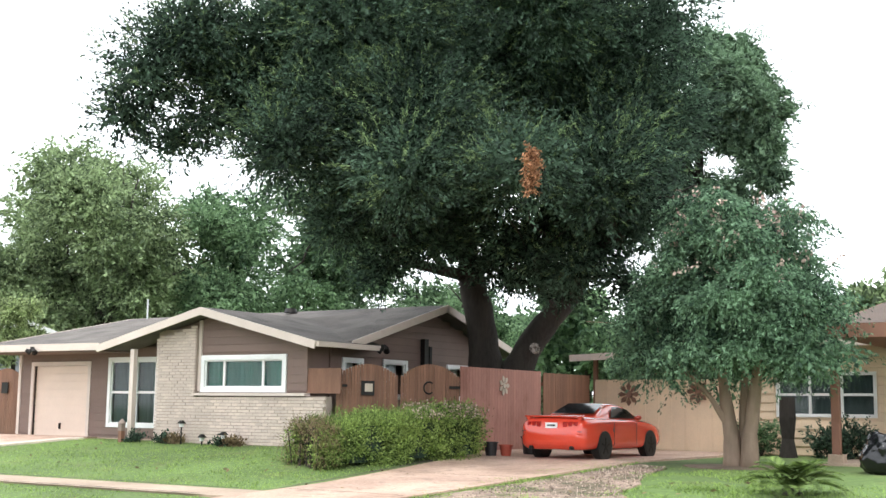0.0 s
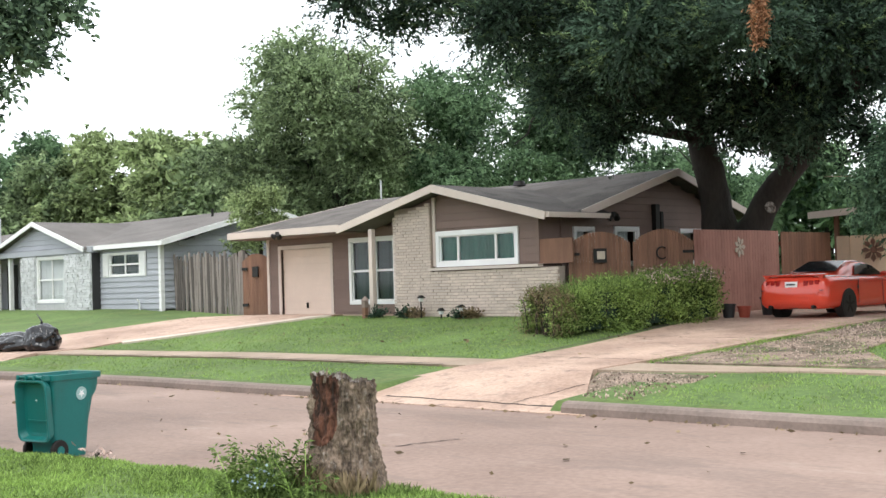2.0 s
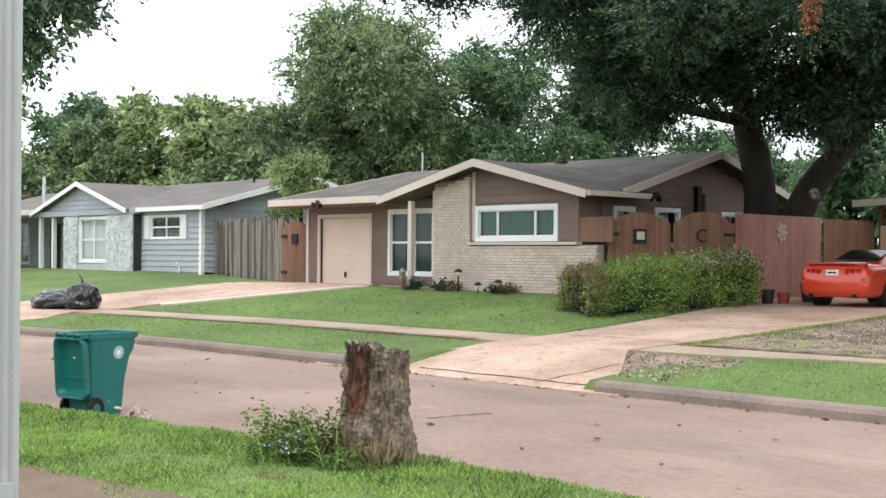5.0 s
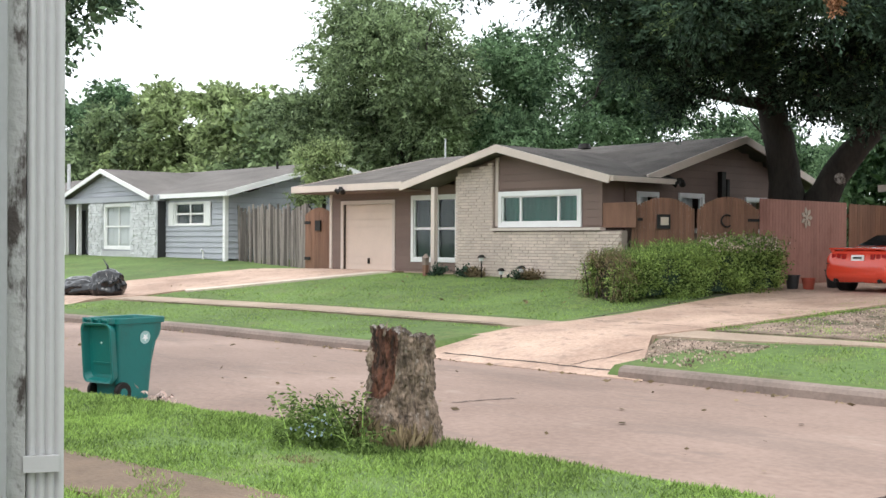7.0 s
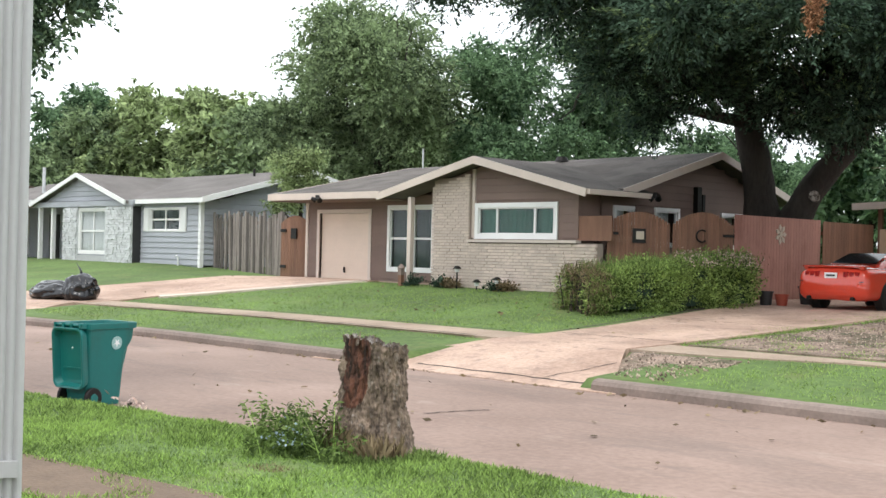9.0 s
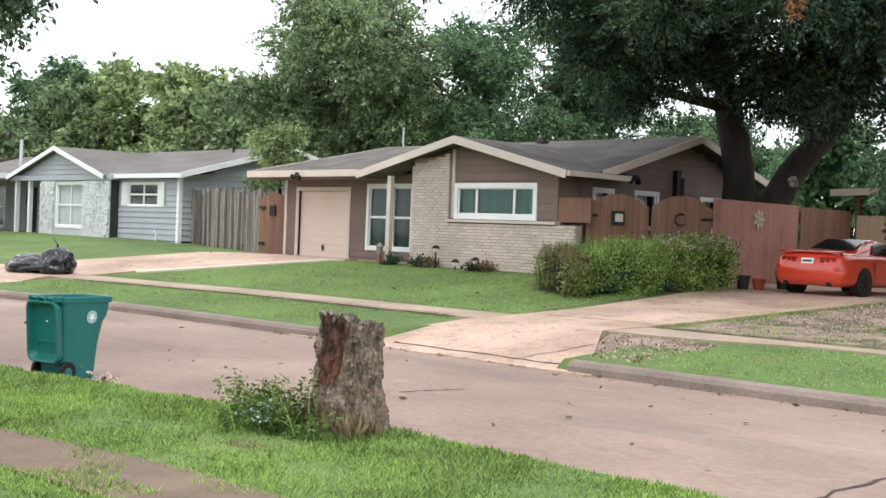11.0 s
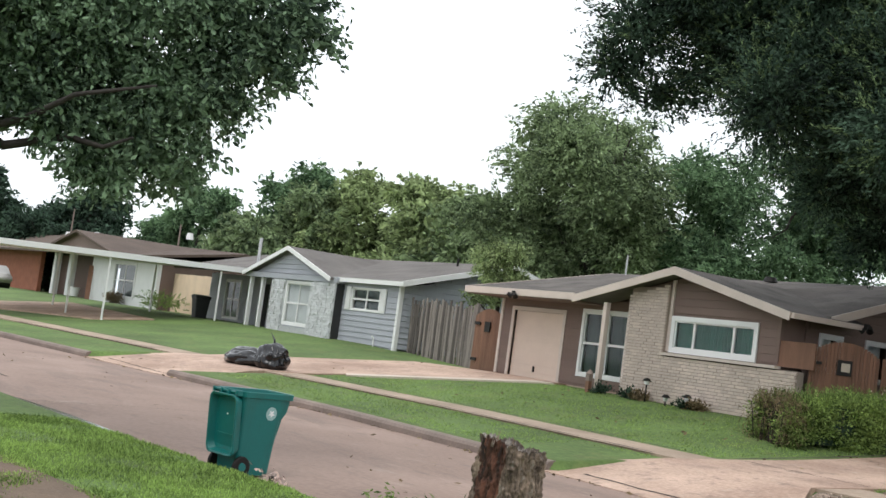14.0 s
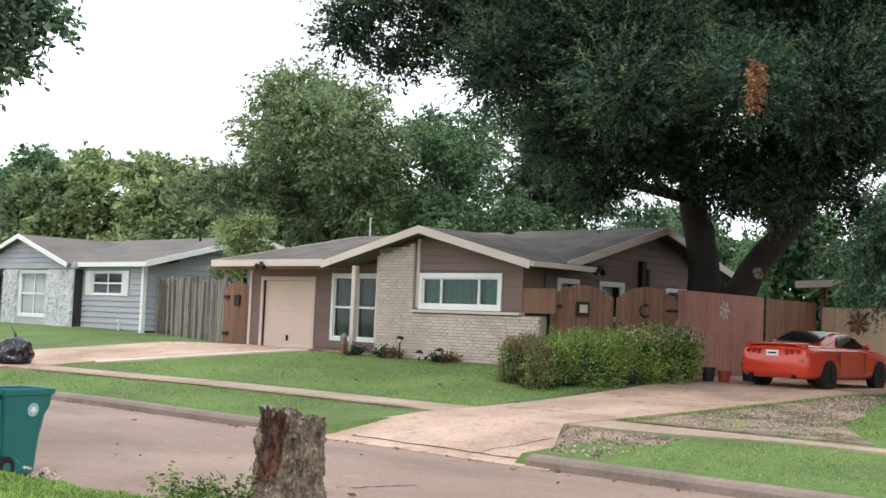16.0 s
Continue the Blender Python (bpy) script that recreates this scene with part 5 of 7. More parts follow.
# the tree over the near verge
def street_tree():
    lobes = []
    for x, y, z, r in ((-14.3, 3.9, 4.9, 0.8), (-14.0, 4.7, 5.1, 0.75), (-13.7, 5.4, 5.3, 0.7), (-13.5, 6.0, 5.4, 0.55), (-13.1, 6.8, 5.55, 0.5), (-13.4, 6.4, 5.0, 0.4), (-13.6, 6.0, 4.6, 0.5), (-13.9, 5.4, 4.2, 0.6), (-14.1, 4.8, 4.4, 0.7), (-14.3, 4.2, 4.2, 0.6),
                       (-13.9, 5.7, 3.8, 0.42), (-14.0, 5.4, 3.4, 0.32), (-13.9, 5.8, 3.3, 0.3), (-14.4, 4.0, 3.8, 0.45), (-14.1, 4.9, 3.8, 0.5), (-13.78, 5.02, 3.07, 0.33), (-13.48, 5.86, 3.11, 0.26), (-13.64, 5.26, 3.61, 0.45), (-13.31, 5.95, 4.08, 0.40), (-12.94, 6.54, 4.68, 0.40), (-12.66, 6.89, 5.17, 0.35), (-13.90, 4.41, 3.67, 0.40), (-13.37, 6.02, 3.52, 0.26), (-13.86, 4.75, 3.17, 0.30), (-13.16, 6.30, 4.14, 0.25), (-14.8, 3.0, 5.0, 1.2), (-15.5, 4.5, 6.6, 1.3), (-14.5, 6, 6.8, 1.0)):
        lobes.append((x, y, z, r, r, r * 0.85))
    lobes += lobes_in(17, (-15.8, 3.0, 7.0), (2.4, 2.4, 1.6), 14, 0.9)
    return tree("street_tree", (-17, 1.2, -0.1), "leafy tree overhanging the near verge", [([(-17.0, 1.2, -0.2), (-17.0, 1.2, 1.3), (-16.8, 1.3, 2.6), (-16.4, 1.8, 5.5)], (0.34, 0.27, 0.22, 0.12))],
        [((-16.9, 1.3, 2.3), (-14.1, 5.0, 4.05), 0.19), ((-16.6, 1.5, 4), (-14, 5.5, 5.6), 0.12), ((-16.5, 1.6, 5), (-16, 3, 8), 0.12)],
        lobes, L_STREET, 27, 8200, 18, 0.05, droop=0.6, shell=0.35, spread=0.26, slim=0.44, bend=0.05, core=0.12, thick=0.15)


street_tree()

# woods along the horizon
def woods():
    rows = [(-75, 49, 14.5, L_YELLOW, 50), (-84, 45, 13.5, L_TREE, 51), (-65, 45, 11.5, L_TREE, 52), (-80, 46, 14.2, L_YELLOW, 31), (-69, 44, 12.5, L_YELLOW, 32), (-90, 47, 15, L_DEEP, 33), (-61, 46, 12.0, L_TREE, 34), (-54, 46, 11.2, L_DEEP, 35), (-100, 42, 14, L_DEEP, 36), (-112, 36, 14, L_OAK, 37), (-126, 30, 14, L_OAK, 38), (-48, 48, 10.5, L_TREE, 44), (-96, 52, 12, L_TREE, 45), (-118, 46, 12, L_DEEP, 46), (-135, 40, 11, L_OAK, 47), (-106, 30, 8.5, L_OAK, 48), (-85, 40, 9, L_TREE, 49),
            (-20, 60, 8, L_DEEP, 39), (-12, 60, 8, L_TREE, 40), (-3, 62, 8, L_TREE, 41), (6, 60, 9, L_TREE, 42), (-30, 62, 9, L_DEEP, 43)]
    for x, y, top, leaf, seed in rows:
        z = height(x, y)
        tree("background_tree", (x, y, z), "leafy green tree in the woods behind the houses", [([(x, y, z - 0.2), (x, y, top * 0.4), (x + 0.3, y, top * 0.7)], (0.3, 0.22, 0.12))], [((x, y, 2), (x - 2.5, y, top * 0.6), 0.1), ((x, y, 2.4), (x + 2.5, y, top * 0.6), 0.1)],
             lobes_in(seed, (x, y, top * 0.53), (6.2, 3, top * 0.43), 36, 1.4, -0.95), leaf, seed, 1350, 12, 0.23, shell=0.4, spread=0.6, core=0.2)


woods()


# ---- hedge ----
def hedge():
    h = root("hedge", (-15.8, 23, 0.3), "trimmed green hedge with dry twigs at one end", "hedge")
    rng = np.random.default_rng(51)
    a, b = np.array((-16.42, 20.65)), np.array((-15.15, 25.5))
    d = b - a
    nrm = np.array((d[1], -d[0])) / np.linalg.norm(d)

    def leaves(n, u0, u1, size, jitter):
        u = u0 + (u1 - u0) * rng.random(n)
        v, w = rng.random(n), rng.random(n)
        face = rng.integers(0, 5, n)
        v = np.where(face == 0, 0.0, np.where(face == 1, 1.0, v))
        u = np.where((face == 4) & (u0 == 0), 0.0 + 0.02 * rng.random(n), u)
        w = np.where((face == 2) | (face == 3), 1.0, w)
        bump = 0.10 * np.sin(u * 23) + 0.09 * np.sin(u * 57 + w * 9) + 0.08 * np.sin(u * 131 + v * 11 + w * 5)
        p = a + d * u[:, None] + nrm * ((v - 0.5) * (1.15 + 0.15 * np.sin(w * 3)) + bump)[:, None]
        base = np.interp(u, (0, 1), (0.26, 0.47))
        z = base + 0.04 + w * (np.interp(u, (0, 0.25, 1), (0.9, 1.02, 1.12)) + 0.07 * np.sin(u * 31) + 0.07 * np.sin(u * 77 + v * 7) + 0.05 * np.sin(u * 170 + v * 13))
        c = np.column_stack((p, z)) + rng.normal(size=(n, 3)) * jitter
        al = directions(rng, n) * (size * (0.7 + 0.6 * rng.random(n)))[:, None]
        ac = np.cross(al, directions(rng, n)) * 0.75
        return c, al, ac

    lobes = []
    for k in range(260):
        u, v, w = 0.02 + 0.97 * rng.random(), rng.random() - 0.5, rng.random()
        side = k % 3
        if side == 0:
            w = 1.0
        else:
            v = 0.5 if side == 1 else -0.5
        tall = np.interp(u, (0, 0.25, 1), (0.84, 0.98, 1.1))
        q = a + d * u + nrm * v * 0.95
        r = 0.13 + 0.13 * rng.random()
        lobes.append((q[0], q[1], np.interp(u, (0, 1), (0.26, 0.47)) + 0.12 + w * (tall - 0.2) + 0.06 * rng.normal(), r, r, r * 0.85))
    crown("foliage", foliage(52, lobes, 6200, 16, 0.03, droop=-0.25, shell=0.55, spread=0.13, slim=0.55, thick=0.3), L_HEDGE, h)
    sc, sa, sw = leaves(16000, 0.03, 1.0, 0.03, 0.06)
    up = sc[:, 2] > 1.22
    crown("new_growth", (sc[up] + [0, 0, 0.06], sa[up] * 0.6 + [0, 0, 0.035], sw[up] * 0.5), L_BRIGHT, h, "bright new shoots on the top")
    dc, da, dw = leaves(1900, -0.02, 0.07, 0.10, 0.09)
    crown("dry_growth", (dc, da + [0, 0, 0.05], dw * 0.09), L_DRY, h, "bare dry brown twigs")
    crown("blossom", (lambda q: (q[0][q[0][:, 2] > 1.42], q[1][q[0][:, 2] > 1.42], q[2][q[0][:, 2] > 1.42]))(leaves(4200, 0.55, 1.0, 0.03, 0.08)), L_BLOOM, h, "small white hedge blossoms")
    bm = bmesh.new()
    for i in range(90):
        t = rng.random() * (0.1 if i < 30 else 1)
        q = a + d * t + nrm * (rng.random() - 0.5) * 0.9
        z0 = float(np.interp(t, (0, 1), (0.26, 0.46)))
        tube(bm, [(q[0], q[1], z0 - 0.05), (q[0] + rng.normal() * 0.12, q[1] + rng.normal() * 0.12, z0 + 0.9)], [0.018, 0.006], 4)
    tagged(part("stem_tuft", bm, M_BARK, h), kind="stuff")
    # added solid block in dark oak-leaf colour, for the shade between the leaves
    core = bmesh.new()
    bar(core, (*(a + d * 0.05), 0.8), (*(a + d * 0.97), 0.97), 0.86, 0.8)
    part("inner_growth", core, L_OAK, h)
    return h


hedge()


# ---- stump ----
def stump():
    cx, cy, zb = -6.875, 6.415, -0.16
    s = root("tree_stump", (cx, cy, -0.12), "weathered tree stump with peeling bark and rotten heart", "stump")
    bm = bmesh.new()
    sides, rows = 180, 90
    view = math.atan2(-7.0, 7.9)
    def radius(a, u):
        flare = 0.262 + 0.035 * (1 - u) + 0.09 * (1 - u) ** 4
        ridge = 0.012 * math.sin(a * 9 + 2.2 * noise.noise((u * 2.5, a, 3))) + 0.018 * noise.noise((math.cos(a) * 3, math.sin(a) * 3, u * 2.2)) + 0.018 * noise.noise((math.cos(a) * 7, math.sin(a) * 7, u * 6.0))
        ridge += 0.034 * noise.noise((math.cos(a) * 14, math.sin(a) * 14, u * 8.0)) + 0.022 * noise.noise((math.cos(a) * 30, math.sin(a) * 30, u * 34.0))
        foot = 0.06 * max(0, math.sin(a * 3 + 1)) * (1 - u) ** 3
        return flare + ridge + foot
    def top(a):
        return 0.985 + 0.04 * math.cos(a - view + 1.57) + 0.05 * noise.noise((math.cos(a) * 4, math.sin(a) * 4, 7)) + 0.03 * noise.noise((math.cos(a) * 15, math.sin(a) * 15, 7))
    hollow = lambda a, u: max(0.0, 1 - ((((a - view + 0.95 + math.pi) % (2 * math.pi)) - math.pi) / (0.95 + 0.3 * noise.noise((u * 5, 2, 2)))) ** 2) * max(0.0, min(1.0, (u - 0.3) * 2.2))
    rings = []
    for k in range(rows + 1):
        u = k / rows
        ring = []
        for i in range(sides):
            a = 2 * math.pi * i / sides
            r = radius(a, u) - 0.085 * hollow(a, u) ** 0.5
            ring.append(bm.verts.new((cx + r * math.cos(a), cy + r * math.sin(a), zb + u * top(a))))
        rings.append(ring)
    red = bmesh.new()
    for r0, r1, k in zip(rings, rings[1:], range(rows)):
        for i in range(sides):
            a = 2 * math.pi * (i + 0.5) / sides
            quad = (r0[i], r0[(i + 1) % sides], r1[(i + 1) % sides], r1[i])
            if hollow(a, (k + 0.5) / rows) > 0.25:
                red.faces.new([red.verts.new(v.co) for v in quad])
            else:
                bm.faces.new(quad)
    part("bark", bm, M_STUMP, s, smooth=True)
    bmesh.ops.remove_doubles(red, verts=red.verts, dist=1e-4)
    part("heartwood", red, M_STUMP_RED, s, "rotten reddish-brown heartwood", smooth=True)
    cap = bmesh.new()
    inner = []
    for q in range(6):
        f = 1 - q / 6
        inner.append([cap.verts.new((cx + (radius(2 * math.pi * i / sides, 1) - 0.085 * hollow(2 * math.pi * i / sides, 1) ** 0.5) * f * math.cos(2 * math.pi * i / sides), cy + (radius(2 * math.pi * i / sides, 1) - 0.085 * hollow(2 * math.pi * i / sides, 1) ** 0.5) * f * math.sin(2 * math.pi * i / sides),
            zb + top(2 * math.pi * i / sides) * f + 0.94 * (1 - f) - (0.0 if q == 0 else 0.035) + 0.03 * noise.noise((f * 9, i * 0.3, 5)))) for i in range(0, sides)])
    for r0, r1 in zip(inner, inner[1:]):
        for i in range(sides):
            cap.faces.new((r0[i], r0[(i + 1) % sides], r1[(i + 1) % sides], r1[i]))
    cap.faces.new(inner[-1])
    part("cut_top", cap, M_STUMP_TOP, s, "splintered partly bleached top", smooth=True)
    # splinters along the rim
    sp = bmesh.new()
    rng = np.random.default_rng(9)
    for i in range(22):
        a = rng.random() * 6.283
        r = radius(a, 1) - 0.02 - 0.05 * rng.random()
        p = Vector((cx + r * math.cos(a), cy + r * math.sin(a), zb + top(a) - 0.06))
        tube(sp, [p, p + Vector((rng.normal() * 0.015, rng.normal() * 0.015, 0.05 + 0.03 * rng.random()))], [0.008, 0.002], 4)
    tagged(part("splinters", sp, M_STUMP, s), kind="stuff")
    return s


stump()


# ---- wheelie bin ----
def rounded(w, l, r, steps=4):
    """Corners of a rounded rectangle 2w by 2l."""
    out = []
    for k, (sx, sy) in enumerate(((1, 1), (-1, 1), (-1, -1), (1, -1))):
        for q in range(steps + 1):
            a = math.pi / 2 * (k + q / steps)
            out.append((sx * (w - r) + r * math.cos(a), sy * (l - r) + r * math.sin(a)))
    return out


def loft(bm, rings, first=True, last=True):
    rows = [[bm.verts.new(p) for p in ring] for ring in rings]
    n = len(rows[0])
    for r0, r1 in zip(rows, rows[1:]):
        for i in range(n):
            bm.faces.new((r0[i], r0[(i + 1) % n], r1[(i + 1) % n], r1[i]))
    if first:
        bm.faces.new(rows[0][::-1])
    if last:
        bm.faces.new(rows[-1])
    bmesh.ops.recalc_face_normals(bm, faces=bm.faces)


def wheelie_bin():
    cx, cy, z0 = -12.40, 6.765, height(-12.45, 6.9) + 0.005
    b = root("wheelie_bin", (cx, cy, z0), "green plastic wheelie bin with its lid hanging open", "bin")
    green = stained(material("green_plastic", (0.004, 0.135, 0.125), 0.38, 0.10, 2.0, 30.0, 0.05), (0.02, 0.10, 0.09), 3.0, 0.55, 0.8, (1, 1, 0.4))
    turn = pose(cx, cy, z0, 0, 0, 10) @ Matrix.Diagonal((0.93, 0.93, 0.965, 1))

    def put(name, bm, mat, parent=b, label="", smooth=False):
        bmesh.ops.transform(bm, matrix=turn, verts=bm.verts)
        return part(name, bm, mat, parent, label, smooth)

    # stations: height, half width, back, front
    st = [(0.02, 0.215, -0.27, 0.25), (0.06, 0.222, -0.275, 0.257), (0.35, 0.24, -0.295, 0.275), (0.64, 0.262, -0.315, 0.295), (0.70, 0.267, -0.318, 0.31), (0.77, 0.275, -0.322, 0.365), (0.82, 0.279, -0.324, 0.395), (0.88, 0.284, -0.327, 0.408), (0.965, 0.288, -0.33, 0.415),
          (0.97, 0.31, -0.35, 0.445), (1.035, 0.314, -0.354, 0.45), (1.045, 0.305, -0.345, 0.44), (1.04, 0.282, -0.32, 0.41), (0.12, 0.205, -0.25, 0.23)]
    bm = bmesh.new()
    loft(bm, [[(x, y + (y0 + y1) / 2, z) for x, y in rounded(w, (y1 - y0) / 2, 0.06)] for z, w, y0, y1 in st])
    put("body", bm, green)
    # lid: a shallow tray swung right over, its hollow side outwards
    lean = Matrix.Translation((0, -0.43, 0.61)) @ Matrix.Rotation(radians(4), 4, "X") @ Matrix.Rotation(radians(90), 4, "X")
    bm = bmesh.new()
    tray = [(0.24, 0.31, -0.115), (0.275, 0.345, -0.10), (0.298, 0.372, -0.03), (0.302, 0.376, 0.0), (0.294, 0.368, 0.008), (0.272, 0.346, 0.0), (0.262, 0.336, -0.03), (0.245, 0.318, -0.085), (0.2, 0.275, -0.095)]
    loft(bm, [[lean @ Vector((x, y, z)) for x, y in rounded(w, l, 0.085)] for w, l, z in tray])
    lid = put("lid", bm, green, b, "hollow lid hanging open behind the bin")
    bm = bmesh.new()
    bar(bm, lean @ Vector((-0.2, -0.13, -0.09)), lean @ Vector((0.2, -0.13, -0.09)), 0.02, 0.02)
    put("lid_rib", bm, green, lid)
    bm = bmesh.new()
    bmesh.ops.create_icosphere(bm, subdivisions=1, radius=0.014, matrix=Matrix.Translation(lean @ Vector((0.0, 0.12, -0.085))))
    put("rivet", bm, M_WHITE, lid)
    bm = bmesh.new()
    tube(bm, [(-0.28, -0.42, 1.02), (0.28, -0.42, 1.02)], [0.017, 0.017], 8)
    put("handle", bm, green)
    for sx in (-0.25, -0.08, 0.08, 0.25):
        bm = bmesh.new()
        bar(bm, (sx, -0.45, 1.015), (sx, -0.33, 1.01), 0.035, 0.06)
        put("hinge", bm, green)
    for sx in (-1, 1):
        bm = bmesh.new()
        bmesh.ops.create_cone(bm, cap_ends=True, segments=28, radius1=0.13, radius2=0.13, depth=0.055, matrix=pose(sx * 0.27, -0.23, 0.125, 0, 90, 0))
        bmesh.ops.bevel(bm, geom=bm.edges[:], offset=0.012, segments=1, affect="EDGES")
        wheel = put("wheel", bm, M_IRON)
        bm = bmesh.new()
        bmesh.ops.create_cone(bm, cap_ends=True, segments=16, radius1=0.06, radius2=0.05, depth=0.03, matrix=pose(sx * 0.297, -0.23, 0.125, 0, 90, 0))
        put("hub", bm, green, wheel)
    # round emblem on the side
    bm = bmesh.new()
    bmesh.ops.create_cone(bm, cap_ends=True, segments=28, radius1=0.082, radius2=0.082, depth=0.006, matrix=pose(0.2825, 0.12, 0.79, 0, 94.6, 0))
    disc = put("emblem", bm, material("pale_emblem", (0.30, 0.47, 0.46), 0.5, 0.1, 30.0, 90.0, 0), b, "round pale emblem with a white star")
    bm = bmesh.new()
    bm.faces.new([bm.verts.new((0.2885 + 0.08 * (0.056 if i % 2 else 0.024) * math.cos(i * math.pi / 5), 0.12 + (0.056 if i % 2 else 0.024) * math.sin(i * math.pi / 5), 0.79 + (0.056 if i % 2 else 0.024) * math.cos(i * math.pi / 5))) for i in range(10)])
    put("star", bm, M_WHITE, disc)
    return b


wheelie_bin()


# ---- rubbish bags ----
M_BAG = material("black_bag_plastic", (0.008, 0.008, 0.010), 0.16, 0.3, 3.0, 7.0, 0.08)


def rubbish_bag(x, y, rx, ry, rz, seed, knot=True):
    z = height(x, y)
    b = root("rubbish_bag", (x, y, z), "full black plastic rubbish bag tied at the top", "bag", "rubbish bags")
    bm = bmesh.new()
    bmesh.ops.create_icosphere(bm, subdivisions=5, radius=1)
    for v in bm.verts:
        n = v.co.normalized()
        w = noise.noise(n * 1.6 + Vector((seed, 0, 0))) * 0.22 + abs(noise.noise(Vector((n.x * 3.0, n.y * 3.0, n.z * 1.4)) + Vector((0, seed, 0)))) * 0.17 + abs(noise.noise(Vector((n.x * 6, n.y * 6, n.z * 2)) + Vector((0, 0, seed)))) * 0.05
        pinch = 0.30 * max(0, n.z) ** 6
        q = n * (0.88 + w + pinch)
        v.co = Vector((x + q.x * rx, y + q.y * ry, z + max(0.0, 0.42 + q.z * 0.55) * rz * 1.55))
    part("sack", bm, M_BAG, b, smooth=True)
    if knot:
        bm = bmesh.new()
        tube(bm, [(x, y, z + rz * 1.5), (x + 0.02, y, z + rz * 1.85), (x - 0.1, y, z + rz * 2.05), (x - 0.22, y - 0.02, z + rz * 2.3)], [0.05, 0.03, 0.02, 0.008], 7)
        part("tie", bm, M_BAG, b)
    return b


rubbish_bag(-30.45, 16.0, 0.66, 0.52, 0.46, 3)
rubbish_bag(-31.6, 15.75, 1.0, 0.6, 0.33, 8, False)
rubbish_bag(-5.2, 25.6, 0.55, 0.5, 0.5, 12, False)


# ---- red coupe ----
def coupe():
    ox, oy = -12.88, 25.55
    oz = height(ox, oy + 1.2) + 0.05
    red = material("red_car_paint", (0.62, 0.055, 0.028), 0.22, 0.04, 2.0, 20.0, 0)
    red.node_tree.nodes["Principled BSDF"].inputs["Coat Weight"].default_value = 0.6
    black = material("black_trim", (0.012, 0.012, 0.013), 0.45, 0.1, 3.0, 20.0, 0)
    tint = material("tinted_car_glass", (0.012, 0.013, 0.015), 0.06, 0.1, 3.0, 20.0, 0)
    c = root("car", (ox, oy, oz), "shiny red two-door coupe with black wheels parked on the drive", "car")
    turn = Matrix.Translation((ox, oy, oz)) @ Matrix.Rotation(radians(-1.5), 4, "Z")

    def put(name, bm, mat, parent=c, label="", smooth=False):
        bmesh.ops.transform(bm, matrix=turn, verts=bm.verts)
        return part(name, bm, mat, parent, label, smooth)

    # body, lofted along its length: s, half width, sill height, belt height, deck height
    st = [(0.0, 0.70, 0.36, 0.62, 0.66), (0.05, 0.80, 0.30, 0.66, 0.78), (0.12, 0.86, 0.24, 0.78, 0.93), (0.35, 0.90, 0.22, 0.86, 0.985), (0.9, 0.925, 0.21, 0.90, 0.985), (1.5, 0.925, 0.20, 0.90, 0.96), (2.2, 0.91, 0.20, 0.88, 0.94), (3.0, 0.905, 0.20, 0.86, 0.93),
          (3.5, 0.90, 0.21, 0.83, 0.90), (4.0, 0.87, 0.22, 0.76, 0.82), (4.4, 0.80, 0.24, 0.66, 0.72), (4.6, 0.68, 0.30, 0.56, 0.60), (4.65, 0.58, 0.36, 0.50, 0.52)]
    bm = bmesh.new()
    rings = []
    for s, w, z0, zb, zt in st:
        half = [(0, z0), (w * 0.82, z0), (w * 0.97, z0 + 0.09), (w, z0 + 0.26), (w * 0.985, (z0 + zb) / 2 + 0.1), (w * 0.975, zb), (w * 0.90, (zb + zt) / 2 + 0.015), (w * 0.72, zt), (0, zt + 0.02)]
        loop = [(x, z) for x, z in half] + [(-x, z) for x, z in half[-2:0:-1]]
        rings.append([bm.verts.new((x, s, z)) for x, z in loop])
    n = len(rings[0])
    for r0, r1 in zip(rings, rings[1:]):
        for i in range(n):
            bm.faces.new((r0[i], r0[(i + 1) % n], r1[(i + 1) % n], r1[i]))
    bm.faces.new(rings[0][::-1])
    bm.faces.new(rings[-1])
    bmesh.ops.recalc_face_normals(bm, faces=bm.faces)
    bmesh.ops.subdivide_edges(bm, edges=bm.edges[:], cuts=1, use_grid_fill=True, smooth=0.3)
    put("body", bm, red, smooth=True)
    # cabin
    cab = [(0.92, 0.70, 0.97, 0.0), (1.15, 0.70, 0.97, 0.09), (1.8, 0.59, 0.95, 0.345), (2.1, 0.57, 0.95, 0.375), (2.5, 0.57, 0.93, 0.365), (2.75, 0.59, 0.93, 0.30), (3.3, 0.70, 0.92, 0.01)]
    bm = bmesh.new()
    rings = []
    for s, w, zb, hgt in cab:
        wb = 0.76
        half = [(wb, zb - 0.03), (wb + (w - wb) * 0.5, zb + hgt * 0.5), (w + 0.03, zb + hgt * 0.88), (w - 0.06, zb + hgt), (0, zb + hgt + 0.02)]
        rings.append([bm.verts.new((x, s, z)) for x, z in half + [(-x, z) for x, z in half[-2::-1]]])
    n = len(rings[0])
    for r0, r1 in zip(rings, rings[1:]):
        for i in range(n - 1):
            bm.faces.new((r0[i], r0[i + 1], r1[i + 1], r1[i]))
    bmesh.ops.recalc_face_normals(bm, faces=bm.faces)
    cabin = put("cabin", bm, red, smooth=True)
    # glass, a little proud of the cabin
    bm = bmesh.new()
    f = [bm.verts.new(p) for p in ((-0.57, 1.08, 1.085), (0.57, 1.08, 1.085), (0.48, 1.76, 1.332), (-0.48, 1.76, 1.332))]
    bm.faces.new(f)
